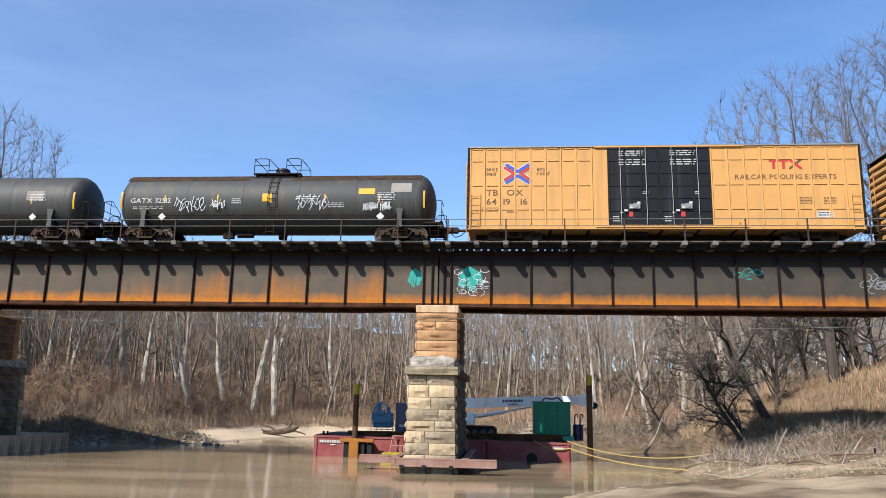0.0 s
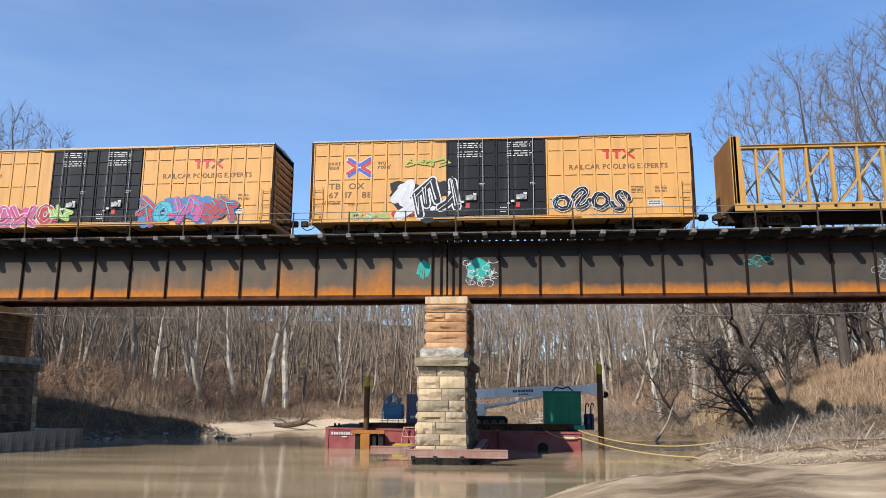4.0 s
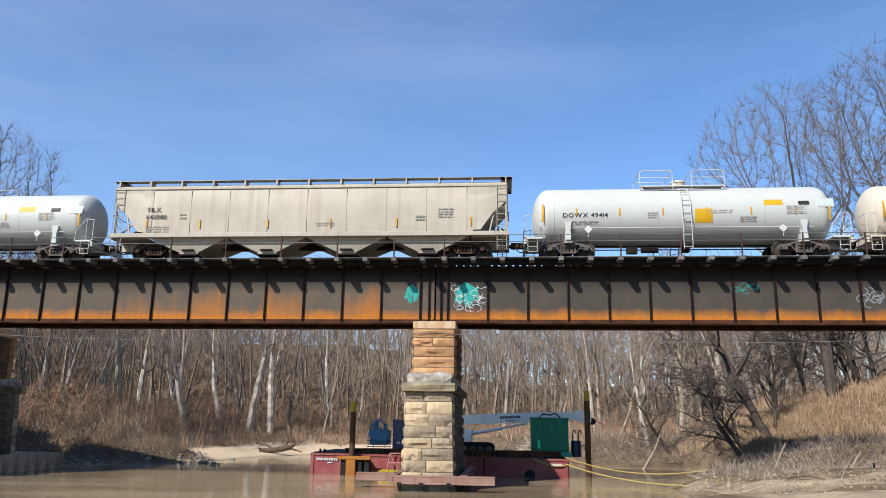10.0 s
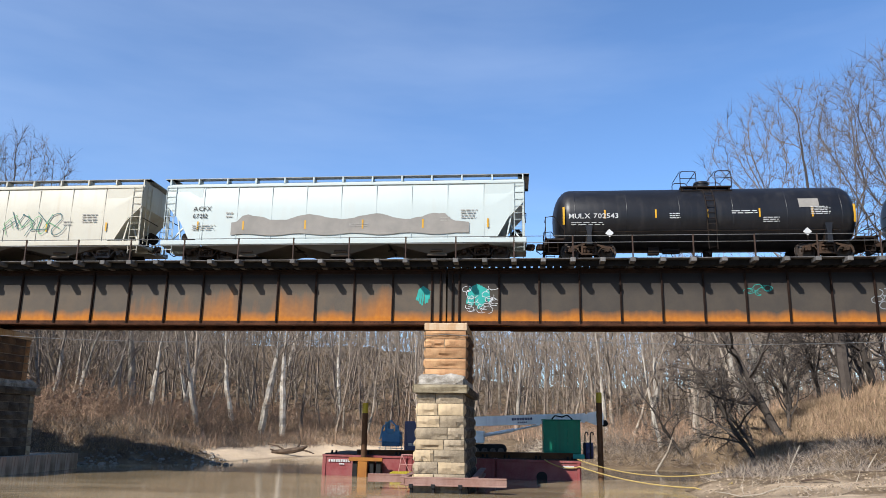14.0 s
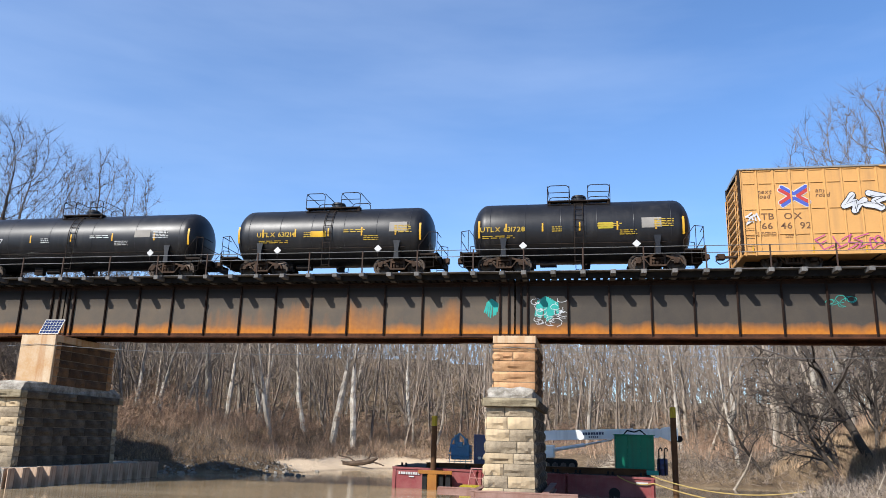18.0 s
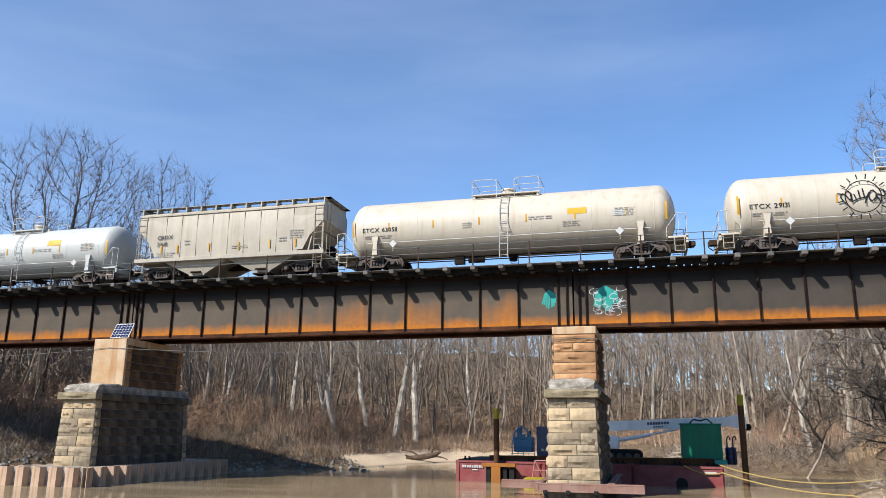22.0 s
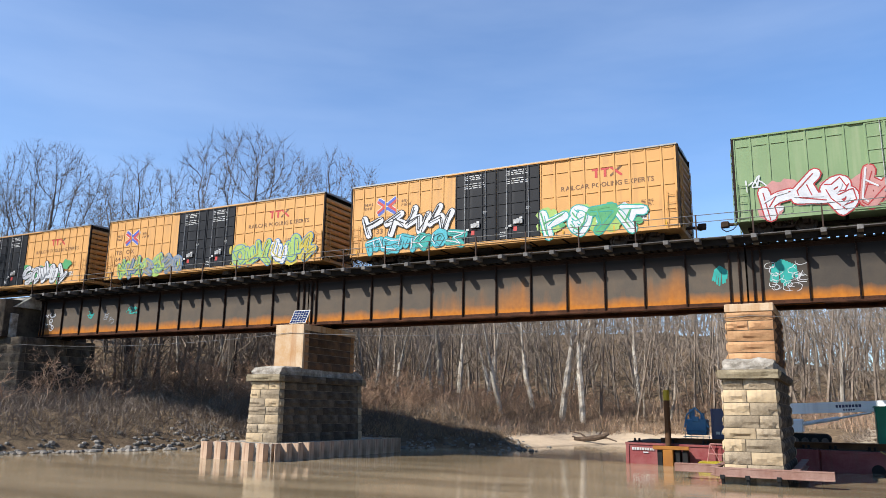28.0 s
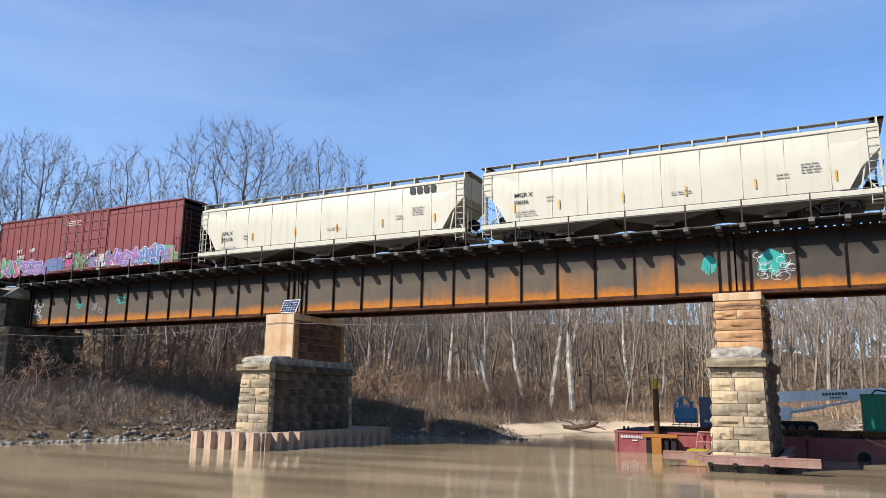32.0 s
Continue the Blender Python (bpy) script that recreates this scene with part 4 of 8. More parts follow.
def truck_template():
    t = {}
    b = Build()
    prof = [(0.02, 0.0), (WHEEL - 0.0, 0.035), (WHEEL, 0.10)]
    for s in (-1, 1):
        y = s * 0.72
        n = 14
        ring = lambda r, yy: [(r * math.cos(2 * math.pi * i / n), yy, r * math.sin(2 * math.pi * i / n)) for i in range(n)]
        b.loft([ring(0.10, y + s * 0.10), ring(0.11, y + s * 0.06), ring(0.33, y + s * 0.02), ring(0.36, y + s * 0.06), ring(WHEEL, y + s * 0.07),
                ring(WHEEL + 0.003, y - s * 0.04), ring(WHEEL + 0.026, y - s * 0.06), ring(WHEEL + 0.026, y - s * 0.075), ring(0.36, y - s * 0.07), ring(0.10, y - s * 0.03)])
        # mounting bolts give the wheel a face that turns
        for k in range(3):
            a = k * 2.094
            b.tube((0.2 * math.cos(a), y + s * 0.03, 0.2 * math.sin(a)), (0.2 * math.cos(a), y + s * 0.055, 0.2 * math.sin(a)), 0.03, n=6)
    b.tube((0, -1.0, 0), (0, 1.0, 0), 0.08, n=10)
    t["wheelset"] = b.mesh("wheelset", M_wheel, True)
    # cast side frame: an arch with two windows
    for m, key in ((M_truck, "rusty"), (M_truck_grey, "grey")):
        b = Build()
        y0, y1 = -0.09, 0.09
        top = [(-1.15, .42), (-1.05, .62), (-.62, .70), (-.30, .80), (.30, .80), (.62, .70), (1.05, .62), (1.15, .42)]
        low = [(1.0, .40), (.92, .52), (.60, .55), (.36, .24), (-.36, .24), (-.60, .55), (-.92, .52), (-1.0, .40)]
        for (ax, az), (bx, bz), (cx, cz), (dx, dz) in zip(top, top[1:], low[::-1], low[::-1][1:]):
            b.prism([(ax, az), (bx, bz), (bx * .97, bz - .09), (ax * .97, az - .09)], "y", y0, y1)
            b.prism([(cx, cz + .075), (dx, dz + .075), (dx, dz), (cx, cz)], "y", y0, y1)
        for x in (-.32, .32):
            b.box(x - .045, x + .045, y0, y1, .28, .72)
        for x in (-.865, .865):
            b.cbox(x - .13, x + .13, y0 - .05, y1 + .02, .36, .57, .02)
            b.tube((x, y0 - .10, WHEEL), (x, y0 - .04, WHEEL), .10, n=10)
        t["side_" + key] = b.mesh("side_frame", m)
        b = Build()
        for x in (-.18, 0, .18):
            for k in range(4):
                b.tube((x, 0, .30 + k * .07), (x, 0, .345 + k * .07), .085, n=8)
        b.box(-.28, .28, -.12, .12, .58, .66)
        t["spring_" + key] = b.mesh("spring_nest", m)
        b = Build()
        b.cbox(-.25, .25, -1.0, 1.0, .48, .78, .03)
        t["bolster_" + key] = b.mesh("bolster", m)
    b = Build()
    b.tube((0, 0, 0), (0.75, 0, 0), 0.07, n=8)
    b.cbox(0.62, 0.98, -0.13, 0.13, -0.14, 0.16, 0.04)
    b.cbox(0.85, 1.02, -0.20, -0.10, -0.12, 0.13, 0.03)
    b.path([(0.3, -0.35, 0.05), (0.5, -0.4, -0.15), (0.8, -0.38, -0.25), (1.0, -0.3, -0.1)], 0.025)
    t["coupler"] = b.mesh("coupler", M_truck)
    return t


TRUCK = truck_template()
WHEELSETS = []


def running_gear(car, half_len, centre, grey=False):
    """Two trucks at +-centre and couplers out to half_len."""
    k = "grey" if grey else "rusty"
    for s in (-1, 1):
        tr = part("truck", TRUCK["bolster_" + k], None, car, at=pose(s * centre, 0, 0))
        for x in (-.865, .865):
            w = part("wheelset", TRUCK["wheelset"], None, tr)
            w.matrix_parent_inverse = Matrix.Translation((x, 0, WHEEL))
            WHEELSETS.append(w)
        for y in (-1, 1):
            part("side_frame", TRUCK["side_" + k], None, tr, at=pose(0, y * 1.02, 0, 0, 0, 0 if y < 0 else 180))
            tagged(part("spring_nest", TRUCK["spring_" + k], None, tr, at=pose(0, y * 1.02, 0)), kind="stuff")
        part("coupler", TRUCK["coupler"], None, car, at=pose(s * (half_len - 1.0), 0, 0.86, 0, 0, 0 if s > 0 else 180))


def ladder(x0, x1, y, z0, z1, n, r=0.014):
    b = Build()
    for x in (x0, x1):
        b.tube((x, y, z0), (x, y, z1), r * 1.3, n=5)
    for i in range(n):
        z = z0 + (i + 0.5) * (z1 - z0) / n
        b.tube((x0, y, z), (x1, y, z), r, n=5)
    return b


def letters(car, text, x, z, size, material, y, sx=1.0, bold=0.0, slant=0.0, name="lettering"):
    return part(name, text_mesh(text, size, material, "LEFT", bold, sx, slant), None, car, at=pose(x, y, z))


def bars(rows, material):
    """Small print: plain bars. rows: (x0, x1, z0, z1)."""
    b = Build()
    for x0, x1, z0, z1 in rows:
        b.box(x0, x1, -0.002, 0.002, z0, z1)
    return b


def print_block(car, x, z, w, h, n, material, y, seed=0, tilt=0.0):
    rng = random.Random(seed)
    rows = []
    for i in range(n):
        z1 = z + h - i * h / n
        x0 = x
        while x0 < x + w * 0.95:
            x1 = min(x0 + rng.uniform(0.12, 0.35) * w, x + w * rng.uniform(0.8, 1.0))
            if x1 > x0 + 0.02:
                rows.append((x0, x1, z1 - 0.42 * h / n, z1))
            x0 = x1 + 0.06 * w
    return tagged(part("small_print", bars(rows, material), material, car, at=pose(0, y, 0, tilt)), kind="stuff")


COAT = 0.00012        # each stroke lies on the one before it


def ribbon(b, pts, w, y=0.0):
    """A flat painted stroke with round ends through 2D points (x, z)."""
    y -= COAT * len(b.f)
    for (ax, az), (bx, bz) in zip(pts, pts[1:]):
        dx, dz = bx - ax, bz - az
        l = math.hypot(dx, dz) or 1e-6
        nx, nz = -dz / l * w / 2, dx / l * w / 2
        y -= COAT
        b.add([(ax + nx, y, az + nz), (bx + nx, y, bz + nz), (bx - nx, y, bz - nz), (ax - nx, y, az - nz)], [(3, 2, 1, 0)])
    for x, z in pts:
        y -= COAT
        b.add([(x + w / 2 * math.cos(a), y, z + w / 2 * math.sin(a)) for a in [i * math.pi / 4 for i in range(8)]], [tuple(range(8))])


def glyph(rng, w, h):
    """Strokes of one rounded, letter-like sprayed shape that spells nothing."""
    kind = rng.randrange(8)
    j = lambda: rng.uniform(-0.06, 0.06)
    arc = lambda cx, cz, rx, rz, a0, a1: [(cx + rx * math.cos(a0 + (a1 - a0) * i / 7), cz + rz * math.sin(a0 + (a1 - a0) * i / 7)) for i in range(8)]
    stem = lambda x: [(x + j(), .12), (x + j(), .5), (x + j(), .9)]
    if kind == 0:
        s = [stem(.2), arc(.4, .68, .36, .22, 1.9, -1.6), arc(.42, .3, .40, .2, 1.5, -1.9)]
    elif kind == 1:
        s = [arc(.5, .7, .34, .2, .5, 3.9) + arc(.5, .3, .36, .2, 1.2, -2.7)]
    elif kind == 2:
        s = [stem(.2), [(.2, .85), (.5, .45 + j()), (.8, .88)], stem(.82)]
    elif kind == 3:
        s = [arc(.5, .5, .36, .38, 0, 6.28)]
    elif kind == 4:
        s = [stem(.22), [(.22, .86), (.8, .88 + j())], [(.22, .5), (.68, .52 + j())], [(.22, .14), (.82, .14 + j())]]
    elif kind == 5:
        s = [[(.15, .12), (.45 + j(), .9), (.6, .9), (.88, .12)], [(.3, .42), (.72, .42 + j())]]
    elif kind == 6:
        s = [stem(.25), [(.28, .45), (.8, .88 + j())], [(.4, .52), (.85, .12)]]
    else:
        s = [[(.12, .86), (.88, .88 + j())], [(.5, .86), (.48 + j(), .5), (.5, .12)]]
    lean, stretch, turn, flip = rng.uniform(-0.2, 0.25), rng.uniform(1.05, 1.35), rng.choice((1.1, 1.9, 2.6, 3.7, 4.4, 5.2)), rng.choice((-1, 1))
    ct, st_ = math.cos(turn), math.sin(turn)
    def spun(p):
        x, z = (p[0] - .5) * flip, p[1] - .5
        return .5 + x * ct - z * st_, min(1.0, max(0.0, .5 + x * st_ + z * ct))
    s = [[spun(p) for p in q] for q in s]
    return [[(w * ((p[0] - .5) * stretch + .5 + lean * (p[1] - .5)), h * p[1]) for p in q] for q in s]


def sprayed(car, x0, x1, z0, z1, fill, line, n, y, seed, thick=0.30, extra=None, backing=None, tilt=0.0):
    """A sprayed piece of n letter-like shapes: outline below, fill above, a few highlights; each colour a mesh."""
    rng = random.Random(seed)
    fills = fill if isinstance(fill, (list, tuple)) else [fill]
    lay = {}
    w, h = (x1 - x0) / n, z1 - z0
    t = 0.95 * thick * min(w * 1.1, h)
    hues = fills + ([extra] if extra else [])
    if backing:
        b = lay.setdefault(("back", backing), Build())
        for i in range(n * 9):
            b = lay.setdefault(("back" if i % 2 else "mist", backing if i % 2 else hues[i // 2 % len(hues)]), Build())
            cx, cz = rng.uniform(x0, x1), z0 + h * rng.uniform(0.1, 0.85)
            r = h * (rng.uniform(0.14, 0.28) if i % 2 else rng.uniform(0.05, 0.12))
            b.add([(cx + r * rng.uniform(.8, 1.5) * math.cos(a), -COAT * len(b.f), cz + r * rng.uniform(.7, 1.1) * math.sin(a)) for a in [k * math.pi / 5 for k in range(10)]], [tuple(range(10))])
    for i in range(n):
        g = glyph(rng, w * 0.86, h * rng.uniform(0.78, 1.0))
        ox, oz = x0 + i * w + w * 0.06, z0 + h * rng.uniform(0.0, 0.10)
        f = rng.choice(fills if rng.random() < .75 else hues)
        for st in g:
            pts = [(ox + p[0], oz + p[1]) for p in st]
            ribbon(lay.setdefault(("line", line), Build()), pts, t + 0.075 * h)
            ribbon(lay.setdefault(("fill", f), Build()), pts, t)
            ribbon(lay.setdefault(("detail", line), Build()), [(p[0] + t * rng.uniform(-.35, .35), p[1] + t * rng.uniform(-.4, .4)) for p in pts], t * 0.10)
            if rng.random() < 0.8:
                c = extra or "white"
                ribbon(lay.setdefault(("shine", c), Build()), [(p[0] - t * 0.25, p[1] + t * 0.2) for p in pts[:3]], t * 0.16)
    up = 0.0
    for k, ((kind, c), b) in enumerate(sorted(lay.items(), key=lambda q: ("back", "mist", "line", "fill", "detail", "shine").index(q[0][0]))):
        tagged(part("graffiti", b, SPRAY[c], car, c + " sprayed " + {"back": "cloud", "mist": "spots", "detail": "inner line", "line": "outline", "fill": "letter fill", "shine": "highlight"}[kind], at=pose(0, y - up, 0, tilt)), kind="stuff")
        up += COAT * len(b.f) + 0.0004


def scrawl(car, x0, x1, z0, z1, c, y, seed, n=6, w=0.03, tilt=0.0, name="graffiti_tag"):
    """A thin sprayed tag."""
    rng = random.Random(seed)
    b = Build()
    for i in range(n):
        g = glyph(rng, (x1 - x0) / n, z1 - z0)
        for st in g:
            ribbon(b, [(x0 + i * (x1 - x0) / n + p[0] * 1.1 + rng.uniform(-.03, .03), z0 + p[1]) for p in st], w)
    return tagged(part(name, b, SPRAY[c], car, at=pose(0, y, 0, tilt)), kind="stuff")


# ---- box cars ----
def boxcar_template(length, top, body, door, ribs, doors_black=True):
    """The meshes that box cars of one kind share."""
    h, b0 = length / 2, 0.62
    t = {"len": length, "top": top}
    b = Build()
    b.box(-h, h, -HALF + 0.05, HALF - 0.05, b0 + 0.12, top - 0.05)
    t["body"] = b.mesh("body", body)
    b = Build()
    b.cbox(-h - 0.03, h + 0.03, -HALF + 0.0, HALF, b0 - 0.06, b0 + 0.16, 0.015)
    t["sill"] = b.mesh("side_sill", body)
    b = Build()
    # roof with shallow pitch and cross ribs
    b.prism([(-HALF - 0.02, top - 0.09), (HALF + 0.02, top - 0.09), (HALF + 0.02, top - 0.02), (0, top + 0.07), (-HALF - 0.02, top - 0.02)], "x", -h - 0.03, h + 0.03)
    for i in range(17):
        x = -h + 0.5 + i * (length - 1.0) / 16
        b.prism([(-HALF, top - 0.01), (0, top + 0.10), (HALF, top - 0.01), (HALF, top - 0.05), (-HALF, top - 0.05)], "x", x - 0.04, x + 0.04)
    t["roof"] = b.mesh("roof", M_galv if doors_black else body)
    dx0, dx1 = -2.50, 2.30
    b = Build()
    b.cbox(-0.035, 0.035, -0.035, 0.01, b0 + 0.16, top - 0.09, 0.012)
    t["post"] = b.mesh("post", body)
    t["posts"] = [-h + 0.05] + [-h + 0.75 + i * (dx0 + h - 0.75) / ribs for i in range(ribs)] + [dx1 + 0.05 + i * (h - 0.75 - dx1) / ribs for i in range(ribs + 1)] + [h - 0.05]
    for s, (a, c) in enumerate(((-h, dx0), (dx1, h))):
        b = Build()
        zs = (top - 0.16, top - 0.76, (top + b0) / 2 + 0.06, b0 + 0.92) if doors_black else (top - 0.5,)
        # short girts between the posts, stopping clear of them
        at = sorted(x for x in t["posts"] if a - .02 <= x <= c + .1)
        for z in zs:
            for p, q in zip(at, at[1:]):
                if q - p > .4:
                    b.cbox(p + .10, q - .10, -0.035, 0.012, z - 0.022, z + 0.022, .008)
        t["girt%d" % s] = b.mesh("girt", body)
    # a plug door with its frame, ribs, lock rods and gear box
    w = (dx1 - dx0) / 2 - 0.02
    b = Build()
    z0, z1 = b0 + 0.15, top - 0.12
    b.cbox(0, w, -0.02, 0.04, z0, z1, 0.01)
    t["door"] = b.mesh("door", door)
    b = Build()
    b.cbox(-0.035, 0.035, -0.055, -0.02, z0 + 0.02, z1 - 0.02, 0.008)
    t["door_post"], t["door_posts"] = b.mesh("door_post", door), (0.05, w * 0.33, w * 0.66, w - 0.05)
    b = Build()
    b.cbox(0.04, w - 0.04, -0.05, -0.02, -0.03, 0.03, 0.008)
    t["door_rib"], t["door_ribs"] = b.mesh("door_rib", door), [z0 + 0.06 + k * (z1 - z0 - 0.12) / 6 for k in range(7)]
    b = Build()
    for x in (w * 0.25, w * 0.75):
        b.tube((x, -0.09, z0), (x, -0.09, z1), 0.018, n=6)
    b.cbox(w * 0.4, w * 0.62, -0.13, -0.06, z0 + 0.75, z0 + 1.0, 0.02)
    b.tube((w * 0.51, -0.16, z0 + 0.9), (w * 0.51, -0.12, z0 + 0.9), 0.13, n=10)
    b.box(w * 0.22, w * 0.28, -0.10, -0.07, z0 + 0.55, z0 + 0.62)
    t["rods"] = b.mesh("lock_rod", M_galv)
    b = Build()
    b.box(0, 0.16, -0.135, -0.13, -0.22, -0.12)
    t["decal"], t["decals"] = b.mesh("lock_decal", M_letter_w), ((w * 0.42, z0 + 1.0), (w * 0.55, z0 + 1.22), (w * 0.3, z0 + 0.85))
    t["dx"] = (dx0, dx1, w)
    b = Build()
    b.cbox(dx0 - 0.6, dx1 + 1.6, -0.08, 0.0, -0.04, 0.03, 0.01)
    t["track"], t["track_z"] = None, (top - 0.10, b0 + 0.06)
    t["track"] = b.mesh("door_track", body)
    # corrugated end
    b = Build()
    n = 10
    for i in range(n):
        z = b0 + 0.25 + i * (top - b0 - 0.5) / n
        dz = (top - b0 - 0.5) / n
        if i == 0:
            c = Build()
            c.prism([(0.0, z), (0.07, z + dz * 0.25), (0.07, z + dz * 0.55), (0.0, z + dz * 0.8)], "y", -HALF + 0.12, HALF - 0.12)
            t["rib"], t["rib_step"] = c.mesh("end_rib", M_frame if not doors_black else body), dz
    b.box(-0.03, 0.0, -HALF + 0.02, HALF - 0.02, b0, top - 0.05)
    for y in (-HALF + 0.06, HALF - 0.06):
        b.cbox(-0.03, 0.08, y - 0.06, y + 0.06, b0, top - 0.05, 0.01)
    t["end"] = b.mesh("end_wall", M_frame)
    t["ladder"] = ladder(-0.22, 0.22, 0, b0 - 0.1, b0 + 1.75, 5).mesh("ladder", body)
    t["end_ladder"] = ladder(-0.22, 0.22, 0, b0 - 0.1, b0 + 3.4, 9).mesh("ladder", body)
    b = Build()
    b.box(-h + 0.3, h - 0.3, -0.3, 0.3, 0.45, 0.75)
    t["under"] = b.mesh("centre_sill", M_frame)
    b = Build()
    b.box(-0.06, 0.06, -HALF + 0.1, HALF - 0.1, 0.55, 0.74)
    t["bearer"] = b.mesh("cross_bearer", M_frame)
    b = Build()
    b.tube((-1.6, -0.9, 0.5), (-0.6, -0.9, 0.5), 0.18, n=10)
    t["reservoir"] = b.mesh("air_reservoir", M_frame)
    b = Build()
    b.cbox(1.0, 1.5, -1.0, -0.6, 0.35, 0.7, 0.02)
    t["valve"] = b.mesh("brake_valve", M_truck_grey)
    return t


def boxcar(t, label, gap, seed=0):
    car = thing("box_car", label, "box car", "train cars")
    h = t["len"] / 2
    part("body", t["body"], None, car)
    part("roof", t["roof"], None, car)
    part("centre_sill", t["under"], None, car)
    for x in (-5.2, -3.4, -1.7, 0, 1.7, 3.4, 5.2):
        part("cross_bearer", t["bearer"], None, car, at=pose(x, 0, 0))
    part("air_reservoir", t["reservoir"], None, car)
    part("brake_valve", t["valve"], None, car)
    part("side_sill", t["sill"], None, car)
    for s in (-1, 1):
        flip = 0 if s < 0 else 180
        for x in t["posts"]:
            part("post", t["post"], None, car, at=pose(x * -s, s * (HALF - 0.05), 0, 0, 0, flip))
        for k in (0, 1):
            part("girt", t["girt%d" % k], None, car, at=pose(0, s * (HALF - 0.05), 0, 0, 0, flip))
        for z in t["track_z"]:
            part("door_track", t["track"], None, car, at=pose(0, s * (HALF - 0.03), z, 0, 0, flip))
        dx0, dx1, w = t["dx"]
        for k in (0, 1):
            x = dx0 + 0.01 + k * (w + 0.02)
            d = part("door", t["door"], None, car, at=pose(x * -s, s * (HALF - 0.03), 0, 0, 0, flip))
            for x in t["door_posts"]:
                part("door_post", t["door_post"], None, d, at=pose(x, 0, 0))
            for z in t["door_ribs"]:
                part("door_rib", t["door_rib"], None, d, at=pose(0, 0, z))
            part("lock_rod", t["rods"], None, d)
            for x, z in t["decals"]:
                part("lock_decal", t["decal"], None, d, at=pose(x, 0, z))
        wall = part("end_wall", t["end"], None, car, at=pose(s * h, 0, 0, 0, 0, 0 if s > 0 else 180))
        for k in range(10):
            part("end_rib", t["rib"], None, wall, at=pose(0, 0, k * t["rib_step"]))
        for e in (-1, 1):
            part("ladder", t["ladder"], None, car, at=pose(e * (h - 0.30), s * (HALF + 0.03), 0))
            part("end_ladder", t["end_ladder"], None, car, at=pose(e * (h + 0.13), s * (HALF - 0.4), 0, 0, 0, 90))
    running_gear(car, h + gap, 6.9 * h / 9.1)
    return car


